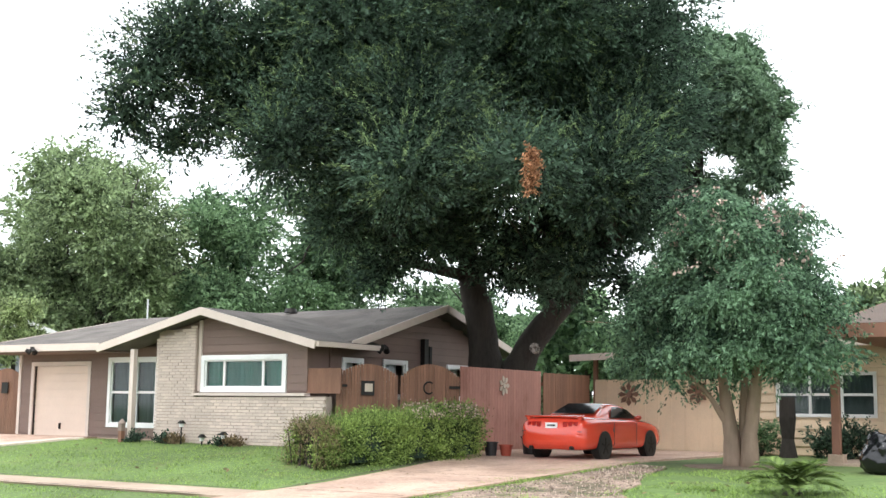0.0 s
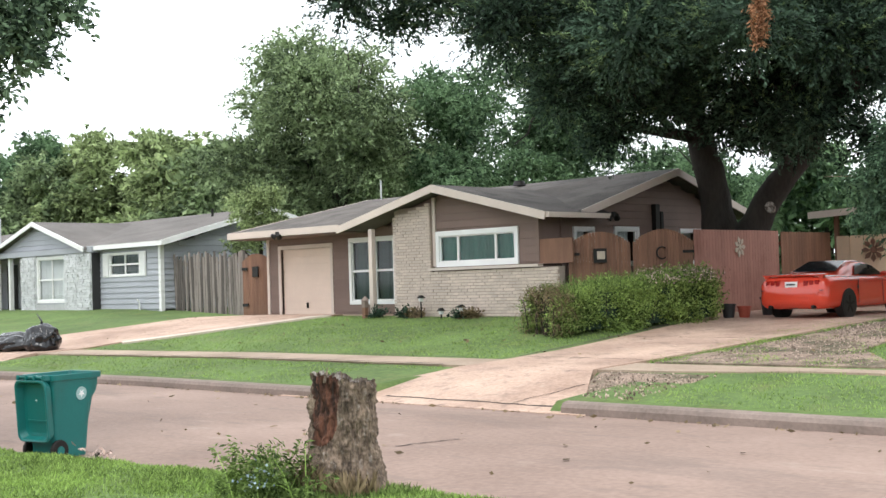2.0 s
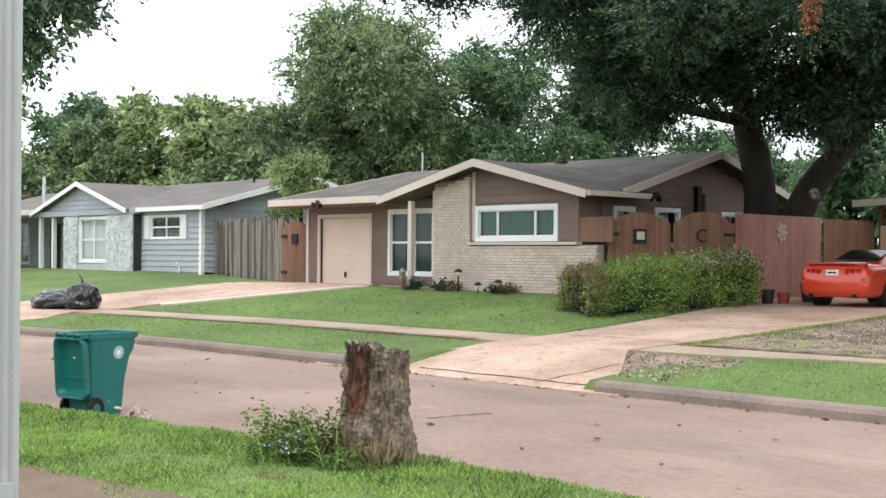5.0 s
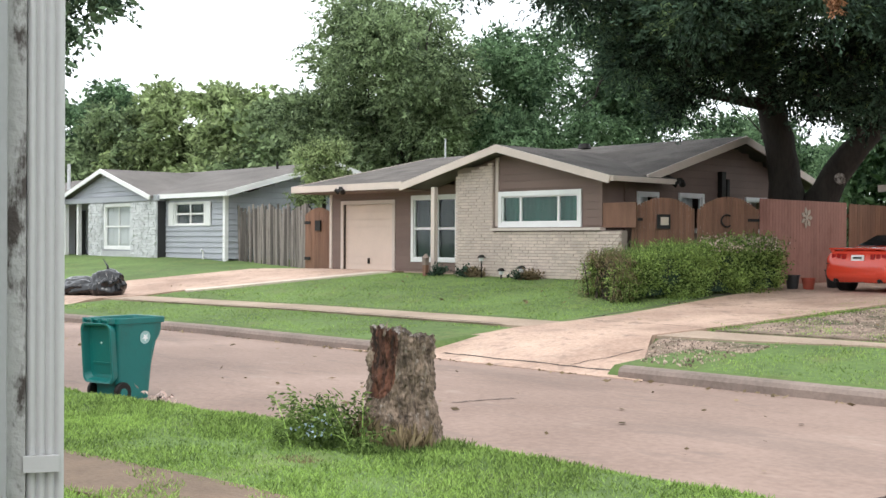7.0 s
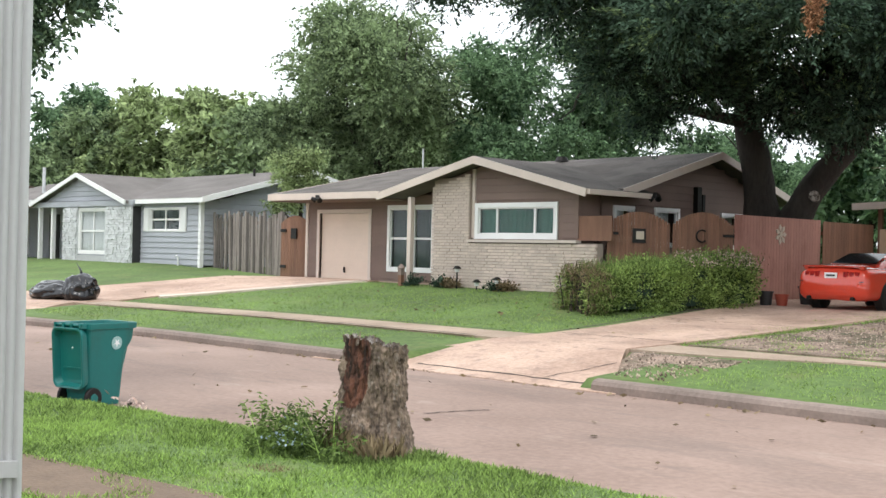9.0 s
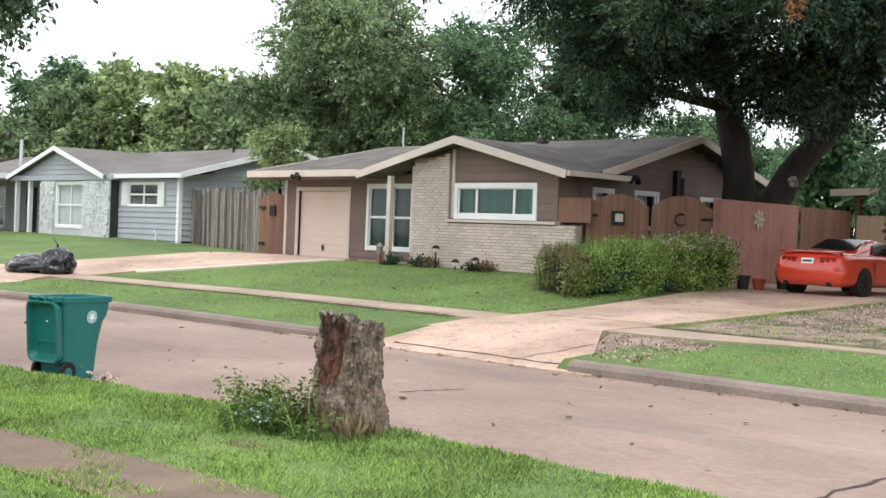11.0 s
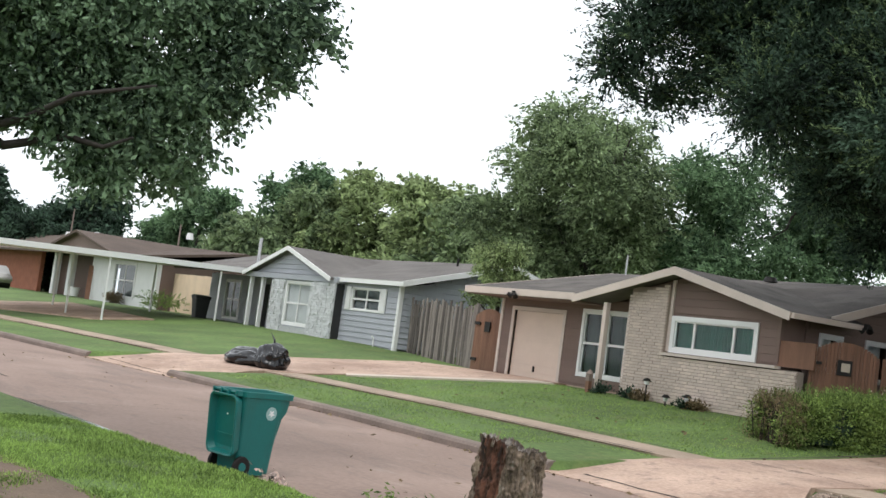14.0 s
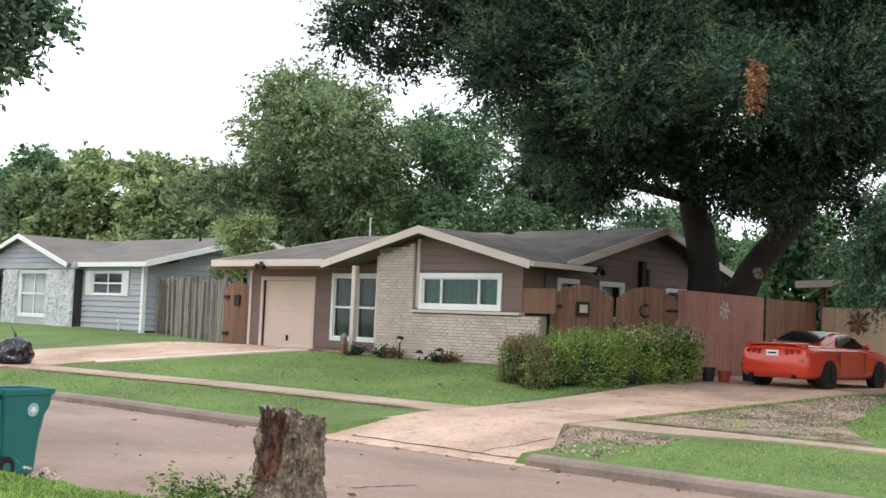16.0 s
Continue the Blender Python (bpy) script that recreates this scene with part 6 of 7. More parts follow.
    put("rear_window", bm, tint, c, "dark tinted rear window")
    bm = bmesh.new()
    bm.faces.new([bm.verts.new(p) for p in ((0.62, 3.24, 0.99), (-0.62, 3.24, 0.99), (-0.5, 2.8, 1.25), (0.5, 2.8, 1.25))])
    put("windscreen", bm, tint)
    for sx in (-1, 1):
        bm = bmesh.new()
        pts = [(1.62, 0.768, 0.985), (3.0, 0.768, 0.965), (2.68, 0.682, 1.19), (2.12, 0.655, 1.262), (1.86, 0.667, 1.24)]
        bm.faces.new([bm.verts.new((sx * x, s, z)) for s, x, z in pts])
        put("side_window", bm, tint)
        bm = bmesh.new()
        bmesh.ops.create_icosphere(bm, subdivisions=2, radius=1, matrix=Matrix.Translation((sx * 0.95, 2.78, 0.99)) @ Matrix.Diagonal((0.10, 0.06, 0.065, 1)))
        put("mirror", bm, red, smooth=True)
        bm = bmesh.new()
        bar(bm, (sx * 0.921, 1.52, 0.32), (sx * 0.921, 1.52, 0.88), 0.008, 0.012, (0, 1, 0))
        put("door_gap", bm, black)
        bm = bmesh.new()
        bar(bm, (sx * 0.912, 2.78, 0.32), (sx * 0.912, 2.78, 0.86), 0.008, 0.012, (0, 1, 0))
        put("door_gap", bm, black)
        bm = bmesh.new()
        bm.faces.new([bm.verts.new((sx * 0.932, s, z)) for s, z in ((1.42, 0.72), (1.5, 0.76), (1.5, 0.66), (1.44, 0.64))])
        put("side_scoop", bm, black)
        for s in (1.02, 3.60):
            bm = bmesh.new()
            bmesh.ops.create_cone(bm, cap_ends=True, segments=30, radius1=0.358, radius2=0.358, depth=0.04, matrix=pose(sx * (0.91 if s < 2 else 0.885), s, 0.315, 0, 90, 0))
            put("wheel_arch", bm, black)
            bm = bmesh.new()
            bmesh.ops.create_cone(bm, cap_ends=True, segments=32, radius1=0.335, radius2=0.335, depth=0.24, matrix=pose(sx * (0.822 if s < 2 else 0.8), s, 0.31, 0, 90, 0))
            bmesh.ops.bevel(bm, geom=bm.edges[:], offset=0.02, segments=2, affect="EDGES")
            wheel = put("wheel", bm, black)
            bm = bmesh.new()
            for k in range(5):
                a = 2 * math.pi * k / 5 + 0.3
                bar(bm, (sx * (0.944 if s < 2 else 0.922), s, 0.30), (sx * (0.944 if s < 2 else 0.922), s + 0.21 * math.cos(a), 0.30 + 0.21 * math.sin(a)), 0.05, 0.012, (1, 0, 0))
            put("rim", bm, M_IRON, wheel, "dark five-spoke rim")
    # tail: lamps, plate, bumper line, spoiler, exhausts
    lamp = material("tail_lamp", (0.30, 0.012, 0.01), 0.15, 0.2, 9.0, 30.0, 0)
    for sx in (-1, 1):
        for k in range(3):
            x = sx * (0.36 + k * 0.135)
            bm = boxes((x - 0.055, x + 0.055, 0.035 + 0.012 * k, 0.12, 0.72, 0.88))
            bmesh.ops.bevel(bm, geom=bm.edges[:], offset=0.01, segments=1, affect="EDGES")
            put("tail_light", bm, lamp, c, "dark red three-bar tail light")
        bm = bmesh.new()
        tube(bm, [(sx * 0.55, -0.02, 0.27), (sx * 0.55, 0.3, 0.27)], [0.045, 0.045], 10)
        put("exhaust", bm, M_IRON)
    bm = boxes((-0.155, 0.155, 0.015, 0.05, 0.73, 0.86))
    plate = put("number_plate", bm, M_WHITE, c, "white number plate with dark bars")
    put("plate_bar", boxes((-0.11, 0.11, 0.009, 0.015, 0.775, 0.815)), black, plate)
    bm = bmesh.new()
    for a, b2 in (((-0.80, 0.035, 0.655), (0.80, 0.035, 0.655)),):
        bar(bm, a, b2, 0.03, 0.018)
    put("bumper_gap", bm, black)
    bm = boxes((-0.45, 0.45, -0.008, 0.05, 0.40, 0.47))
    put("bumper_inset", bm, red)
    bm = bmesh.new()
    prof = [(0.08, 1.02), (0.30, 1.035), (0.30, 1.0), (0.1, 0.985)]
    rg = [[bm.verts.new((x, s + 0.05 * abs(x) ** 3, z)) for s, z in prof] for x in (-0.78, -0.4, 0, 0.4, 0.78)]
    for r0, r1 in zip(rg, rg[1:]):
        for i in range(4):
            bm.faces.new((r0[i], r0[(i + 1) % 4], r1[(i + 1) % 4], r1[i]))
    bm.faces.new(rg[0]), bm.faces.new(rg[-1][::-1])
    for x in (-0.7, 0.7):
        box(bm, x - 0.05, x + 0.05, 0.14, 0.28, 0.93, 1.01)
    bmesh.ops.recalc_face_normals(bm, faces=bm.faces)
    put("spoiler", bm, red)
    return c


coupe()


def far_car():
    silver = material("silver_paint", (0.42, 0.40, 0.37), 0.3, 0.05, 2.0, 20.0, 0, metal=0.5)
    c = root("car", (-81.7, 20.6, 0.5), "silver car parked far off by the red brick wall", "car")
    z = height(-81.5, 20.6)
    bm = bmesh.new()
    prof = [(0, 0.35), (0.05, 0.85), (0.9, 0.98), (1.5, 1.42), (3.0, 1.45), (3.8, 1.0), (4.4, 0.85), (4.5, 0.35)]
    a = [bm.verts.new((-84.1 + s, 19.8, z + h)) for s, h in prof]
    b = [bm.verts.new((-84.1 + s, 21.5, z + h)) for s, h in prof]
    bm.faces.new(a), bm.faces.new(b[::-1])
    for i in range(len(prof)):
        j = (i + 1) % len(prof)
        bm.faces.new((a[i], b[i], b[j], a[j]))
    bmesh.ops.recalc_face_normals(bm, faces=bm.faces)
    bmesh.ops.bevel(bm, geom=bm.edges[:], offset=0.12, segments=2, affect="EDGES")
    part("body", bm, silver, c, smooth=True)
    for s in (0.85, 3.6):
        bm = bmesh.new()
        bmesh.ops.create_cone(bm, cap_ends=True, segments=20, radius1=0.34, radius2=0.34, depth=1.75, matrix=pose(-84.1 + s, 20.65, z + 0.33, 90, 0, 0))
        part("wheel", bm, M_IRON, c)
    part("window", boxes((-82.8, -80.8, 19.77, 19.8, z + 1.0, z + 1.35)), M_DARK, c)
    return c


far_car()


# ---- porch post and downspout beside the camera ----
M_PEEL = stained(material("peeling_white_paint", (0.36, 0.36, 0.35), 0.7, 0.12, 4.0, 60.0, 0.3), (0.05, 0.04, 0.035), 26.0, 0.50, 0.60, (1, 1, 0.4))
M_PORCH = material("grey_porch_paint", (0.30, 0.31, 0.31), 0.6, 0.06, 3.0, 60.0, 0.08)
M_SPOUT = material("white_downspout_paint", (0.45, 0.45, 0.45), 0.45, 0.06, 3.0, 60.0, 0.05)


def porch_corner():
    # axes: f runs from the eye to the spout, r to its right
    f = Vector((-0.893, 0.421, 0)).normalized()
    r = Vector((f.y, -f.x, 0))
    eye = Vector((1.067, -0.509, 0))
    at = lambda depth, side, z: eye + f * depth + r * side + Vector((0, 0, z))

    def block(bm, s0, s1, d0, d1, z0, z1):
        v = [bm.verts.new(at(d, s, z)) for z in (z0, z1) for d in (d0, d1) for s in (s0, s1)]
        for q in ((0, 2, 3, 1), (4, 5, 7, 6), (0, 1, 5, 4), (2, 6, 7, 3), (0, 4, 6, 2), (1, 3, 7, 5)):
            bm.faces.new([v[i] for i in q])
        bmesh.ops.recalc_face_normals(bm, faces=bm.faces)

    base = at(2.0, -0.1, -0.1)
    p = root("porch_post", base, "grey porch post with peeling paint along its edge", "post")
    bm = bmesh.new()
    block(bm, -0.22, -0.065, 1.96, 2.12, -0.12, 3.4)
    part("post", bm, M_PORCH, p)
    bm = bmesh.new()
    block(bm, -0.065, -0.038, 1.985, 2.10, -0.12, 3.4)
    part("edge_board", bm, M_PEEL, p, "edge board with flaking paint")
    d = root("downspout", at(2.0, 0, -0.1), "ribbed white metal downspout fixed to the porch post", "downspout")
    bm = bmesh.new()
    outline = []
    for k in range(25):
        u = k / 24
        outline.append((-0.037 + 0.056 * u, 1.99 + 0.0045 * (1 - abs(math.sin(u * math.pi * 4)))))
    outline += [(0.019, 2.045), (-0.037, 2.045)]
    low = [bm.verts.new(at(dd, s, -0.12)) for s, dd in outline]
    top = [bm.verts.new(at(dd, s, 3.4)) for s, dd in outline]
    for i in range(len(outline)):
        j = (i + 1) % len(outline)
        bm.faces.new((low[i], low[j], top[j], top[i]))
    bmesh.ops.recalc_face_normals(bm, faces=bm.faces)
    part("pipe", bm, M_SPOUT, d)
    bm = bmesh.new()
    block(bm, -0.041, 0.012, 1.979, 1.99, 1.235, 1.26)
    part("strap", bm, M_SPOUT, d)
    return p


porch_corner()


# added house shells, never in view, that shape window reflections and bounced light
def unseen_house(x0, x1, y0, y1, porch):
    h = root("house", ((x0 + x1) / 2, (y0 + y1) / 2, -0.1), "unseen plain house added behind the camera for reflections and bounced light", "house")
    part("wall_front", boxes((x0, x1, y1 - 0.2, y1, -0.2, 2.7)), M_GREY, h)
    part("wall_back", boxes((x0, x1, y0, y0 + 0.2, -0.2, 2.7)), M_GREY, h)
    for x in (x0, x1 - 0.2):
        part("wall_side", boxes((x, x + 0.2, y0 + 0.2, y1 - 0.2, -0.2, 2.7)), M_GREY, h)
    ym = (y0 + y1) / 2
    roof_part("roof", h, [(x0 - 0.4, y1 + 0.5, 2.75), (x0 - 0.4, ym, 4.4), (x1 + 0.4, ym, 4.4), (x1 + 0.4, y1 + 0.5, 2.75)][::-1], M_SHINGLE, 0.12)
    roof_part("roof", h, [(x0 - 0.4, ym, 4.4), (x0 - 0.4, y0 - 0.5, 2.75), (x1 + 0.4, y0 - 0.5, 2.75), (x1 + 0.4, ym, 4.4)][::-1], M_SHINGLE, 0.12)
    if porch:
        part("porch_floor", boxes((x0, x1, y1, y1 + 2.2, -0.3, -0.03)), M_WALK, h)


unseen_house(-0.6, 13, -12, -2.6, True)
unseen_house(-19, -4, -16, -5.5, False)
unseen_house(-42, -26, -18, -7.5, False)


# ---- ornaments and small things round the house ----
def petals(name, place, axis, radius, count, mat, label, hub=0.25, thick=0.02, category="ornament"):
    """A flat flower or sun of separate petals on a wall."""
    o = root(name, place, label, category)
    x, y, z = place
    uv = (lambda a, r: (x, y + r * math.cos(a), z + r * math.sin(a))) if axis == "x" else (lambda a, r: (x + r * math.cos(a), y, z + r * math.sin(a)))
    for k in range(count):
        a = 2 * math.pi * k / count
        bm = bmesh.new()
        w = math.pi / count * 0.75
        pts = [uv(a - w * 0.5, radius * hub), uv(a - w, radius * 0.72), uv(a, radius), uv(a + w, radius * 0.72), uv(a + w * 0.5, radius * hub)]
        off = Vector((thick, 0, 0)) if axis == "x" else Vector((0, -thick, 0))
        f0 = [bm.verts.new(Vector(q)) for q in pts]
        f1 = [bm.verts.new(Vector(q) + off) for q in pts]
        bm.faces.new(f0), bm.faces.new(f1[::-1])
        for i in range(5):
            bm.faces.new((f0[i], f1[i], f1[(i + 1) % 5], f0[(i + 1) % 5]))
        bmesh.ops.recalc_face_normals(bm, faces=bm.faces)
        part("petal", bm, mat, o)
    bm = bmesh.new()
    rot = (0, 90, 0) if axis == "x" else (90, 0, 0)
    bmesh.ops.create_cone(bm, cap_ends=True, segments=16, radius1=radius * hub * 1.1, radius2=radius * hub, depth=0.05, matrix=pose(x, y, z, *rot))
    part("hub", bm, mat, o)
    return o


M_PLASTER = material("pale_plaster", (0.55, 0.47, 0.38), 0.8, 0.15, 6.0, 40.0, 0.2)
M_RUST = material("rusty_metal", (0.17, 0.085, 0.055), 0.7, 0.3, 6.0, 40.0, 0.2)
petals("flower_ornament", (-15.76, 28.25, 2.30), "x", 0.28, 7, M_PLASTER, "pale plaster flower hung on the red fence")
petals("sun_ornament", (-14.46, 33.46, 2.16), "y", 0.36, 8, M_RUST, "rusty metal sun ornament on the tan fence")
petals("sun_ornament", (-12.27, 33.46, 2.25), "y", 0.36, 8, M_RUST, "rusty metal sun ornament on the tan fence")


def gate_ironwork():
    d = Vector((0.94, 1.28, 0)).normalized()
    n = Vector((d.y, -d.x, 0))
    a = Vector((-17.75, 23.45, 0))

    def plate(name, label, u, z, w, h, mat, parent=None, off=0.05):
        c = a + d * u + n * off
        bm = bmesh.new()
        bar(bm, (*(c - d * w / 2).xy, z), (*(c + d * w / 2).xy, z), 0.02, h)
        if parent:
            return part(name, bm, mat, parent)
        o = root(name, (*c.xy, z), label, "ornament")
        part("plate", bm, mat, o)
        return o

    m = plate("gate_window", "small dark iron-framed opening in the gate", 0.80, 2.15, 0.34, 0.36, M_IRON)
    plate("inset", "", 0.82, 2.16, 0.2, 0.2, M_PLASTER, m, 0.065)
    for u, z in ((0.12, 2.2), (3.12, 2.2)):
        plate("hinge", "black iron strap hinge", u, z, 0.3, 0.07, M_IRON)
    c = a + d * 2.42 + n * 0.06
    o = root("letter_ornament", (*c.xy, 2.18), "round black iron letter C on the gate", "ornament")
    bm = bmesh.new()
    pts = []
    for k in range(15):
        t = radians(50 + 260 * k / 14)
        pts.append((*(c + d * 0.14 * math.cos(t)).xy, 2.18 + 0.15 * math.sin(t)))
    tube(bm, pts, [0.02] * 15, 6)
    part("letter", bm, M_IRON, o)
    s = root("gate_window", (-31.4, 24.12, 1.9), "small dark opening in the side gate", "ornament")
    part("plate", boxes((-31.55, -31.25, 24.10, 24.14, 1.98, 2.32)), M_IRON, s)
    for z in (1.05, 2.25):
        hg = root("hinge", (-32.0, 24.13, z), "black iron strap hinge", "ornament")
        part("plate", boxes((-32.15, -31.85, 24.12, 24.15, z - 0.05, z + 0.05)), M_IRON, hg)


gate_ironwork()


def path_lamp(x, y, h):
    z = height(x, y)
    l = root("garden_lamp", (x, y, z), "small dark garden lamp on a stake", "lamp", "garden lamps")
    bm = bmesh.new()
    tube(bm, [(x, y, z - 0.05), (x, y, z + h)], [0.02, 0.02], 6)
    part("stake", bm, M_IRON, l)
    bm = bmesh.new()
    bmesh.ops.create_cone(bm, cap_ends=True, segments=12, radius1=0.13, radius2=0.05, depth=0.08, matrix=pose(x, y, z + h + 0.03))
    part("cap", bm, M_IRON, l)
    bm = bmesh.new()
    bmesh.ops.create_cone(bm, cap_ends=True, segments=12, radius1=0.06, radius2=0.075, depth=0.1, matrix=pose(x, y, z + h - 0.05))
    part("lens", bm, M_BLIND, l)


path_lamp(-22.45, 22.9, 0.55)
path_lamp(-20.85, 22.8, 0.3)
path_lamp(-21.6, 22.8, 0.22)


def shrub(x, y, r, h, leaf, seed, label, n=160, size=0.045):
    z = height(x, y)
    s = root("shrub", (x, y, z), label, "shrub")
    bm = bmesh.new()
    for k in range(5):
        a = k * 1.26
        tube(bm, [(x, y, z - 0.03), (x + r * 0.5 * math.cos(a), y + r * 0.5 * math.sin(a), z + h * 0.7)], [0.015, 0.006], 4)
    tagged(part("stem_tuft", bm, M_BARK, s), kind="stuff")
    crown("foliage", foliage(seed, [(x, y, z + h * 0.5, r, r, h * 0.5)], n, 16, size, droop=-0.3, shell=0.2, spread=0.16, slim=0.45), leaf, s)
    return s


for k, x in enumerate((-23.1, -22.7, -21.0, -20.6, -24.2)):
    shrub(x, 22.9, 0.15, 0.16, L_DRY if k % 2 else L_OAK, 80 + k, "low dark plant in the bed by the brick wall", 40)
shrub(-10.2, 32.8, 0.6, 1.1, L_DEEP, 90, "rounded green shrub against the tan house")
shrub(-8.3, 32.6, 0.55, 0.8, L_OAK, 91, "dark green shrub under the window")
shrub(-7.4, 31.5, 0.6, 1.0, L_OAK, 92, "dark shrub behind the porch post")
shrub(-71.4, 25.4, 0.5, 0.7, L_DRY, 93, "low dry shrub under the far window")
shrub(-63.6, 25.4, 1.3, 1.0, L_BRIGHT, 94, "bright bush by the far fence")


def pot(x, y, r, h, mat, label):
    z = height(x, y)
    p = root("plant_pot", (x, y, z), label, "pot")
    bm = bmesh.new()
    prof = [(r * 0.72, 0), (r * 0.95, h * 0.9), (r * 1.06, h * 0.9), (r * 1.06, h), (r * 0.88, h), (r * 0.8, h * 0.75)]
    rings = [[bm.verts.new((x + q * math.cos(2 * math.pi * k / 20), y + q * math.sin(2 * math.pi * k / 20), z + 0.05 + w)) for k in range(20)] for q, w in prof]
    for r0, r1 in zip(rings, rings[1:]):
        for k in range(20):
            bm.faces.new((r0[k], r0[(k + 1) % 20], r1[(k + 1) % 20], r1[k]))
    bm.faces.new(rings[0][::-1])
    bm.faces.new(rings[-1])
    part("pot", bm, mat, p, smooth=False)


M_TERRA = material("red_pot", (0.38, 0.075, 0.045), 0.6, 0.2, 4.0, 30.0, 0.1)
M_BLACKPOT = material("black_pot", (0.018, 0.018, 0.02), 0.5, 0.2, 4.0, 30.0, 0.1)
pot(-14.75, 25.9, 0.18, 0.34, M_BLACKPOT, "black plastic plant pot by the fence")
pot(-14.55, 26.3, 0.17, 0.28, M_TERRA, "red plant pot by the fence")
pot(-14.6, 27.6, 0.22, 0.46, M_BLACKPOT, "dark planter by the fence")


def far_clutter():
    """A dark bin by the carport, a plank and a bucket against the pale wall."""
    x, y = -53.71, 23.5
    z = height(x, y)
    c = root("wheelie_bin", (x, y, z), "black wheelie bin standing under the carport", "bin")
    bm = bmesh.new()
    loft(bm, [[(x + a, y + q, z + h) for a, q in rounded(w, l, 0.06)] for h, w, l in ((0.0, 0.25, 0.28), (0.9, 0.3, 0.36), (0.92, 0.33, 0.39), (1.0, 0.33, 0.39))])
    part("body", bm, M_BLACKPOT, c)
    bm = bmesh.new()
    loft(bm, [[(x + a, y + q, z + h) for a, q in rounded(w, l, 0.08)] for h, w, l in ((1.0, 0.34, 0.4), (1.05, 0.34, 0.4), (1.1, 0.26, 0.32))])
    part("lid", bm, M_BLACKPOT, c)
    x, y = -77.05, 25.6
    z = height(x, y)
    k = root("leaning_plank", (x, y, z), "brown plank leaning on the pale house wall", "plank")
    bm = bmesh.new()
    bar(bm, (x, y, z), (x - 0.9, 25.9, z + 2.2), 0.3, 0.06)
    part("board", bm, M_GATE, k)
    pot(-79.18, 25.4, 0.35, 0.6, M_WHITE, "white bucket on the porch of the pale house")


far_clutter()
shrub(-10.85, 6.36, 0.05, 0.1, L_BLOOM, 97, "small weed with pale petals beside the bin", 3, 0.03)


def yard_figure():
    """A small lantern on a post before the tall window."""
    x, y = -24.55, 22.75
    z = height(x, y)
    o = root("yard_lantern", (x, y, z), "small weathered lantern on a short wooden post", "lantern")
    part("post", boxes((x - 0.06, x + 0.06, y - 0.06, y + 0.06, z - 0.05, z + 0.3)), M_GATE, o)
    part("lantern_body", boxes((x - 0.07, x + 0.07, y - 0.07, y + 0.07, z + 0.3, z + 0.5)), M_KERB, o)
    bm = bmesh.new()
    bmesh.ops.create_cone(bm, cap_ends=True, segments=10, radius1=0.12, radius2=0.02, depth=0.13, matrix=pose(x, y, z + 0.56))
    part("lantern_cap", bm, M_KERB, o)


yard_figure()


def sago_palm(x, y):
    z = height(x, y)
    p = root("sago_palm", (x, y, z), "low sago palm with arching green fronds", "palm")
    bm = bmesh.new()
    tube(bm, [(x, y, z - 0.05), (x, y, z + 0.12)], [0.2, 0.16], 10)
    part("trunk", bm, M_BARK, p)
    rng = np.random.default_rng(77)
    for k in range(52):
        a, el = rng.random() * 6.283, 0.35 + 0.75 * rng.random()
        L = 1.0 + 0.25 * rng.random()
        base = Vector((x, y, z + 0.1))
        d = Vector((math.cos(a) * math.cos(el), math.sin(a) * math.cos(el), math.sin(el)))
        pts = [base + d * L * t + Vector((0, 0, -0.45 * L * t * t)) for t in np.linspace(0, 1, 22)]
        c, al, ac = [], [], []
        for i in range(2, 21):
            tan = (pts[i + 1] - pts[i - 1]).normalized()
            side = tan.cross(Vector((0, 0, 1))).normalized()
            ln = 0.13 * math.sin(math.pi * (0.12 + 0.85 * i / 21))
            for s in (-1, 1):
                v = (side * s + tan * 0.5 + Vector((0, 0, 0.25))).normalized() * ln
                c.append(pts[i] + v), al.append(v), ac.append(tan * 0.022)
        crown("frond", (np.array(c), np.array(al), np.array(ac)), L_BRIGHT, p)


sago_palm(-5.75, 21.2)


# pale garden column and dark totem by the tan house
def totem():
    x, y = -9.2, 32.0
    z = height(x, y)
    t = root("garden_totem", (x, y, z), "dark carved wooden post by the tan house", "post")
    bm = bmesh.new()
    tube(bm, [(x, y, z - 0.05), (x, y, z + 0.5), (x, y, z + 1.0), (x, y, z + 1.6)], [0.26, 0.16, 0.22, 0.2], 10)
    part("shaft", bm, M_BARK, t)


totem()


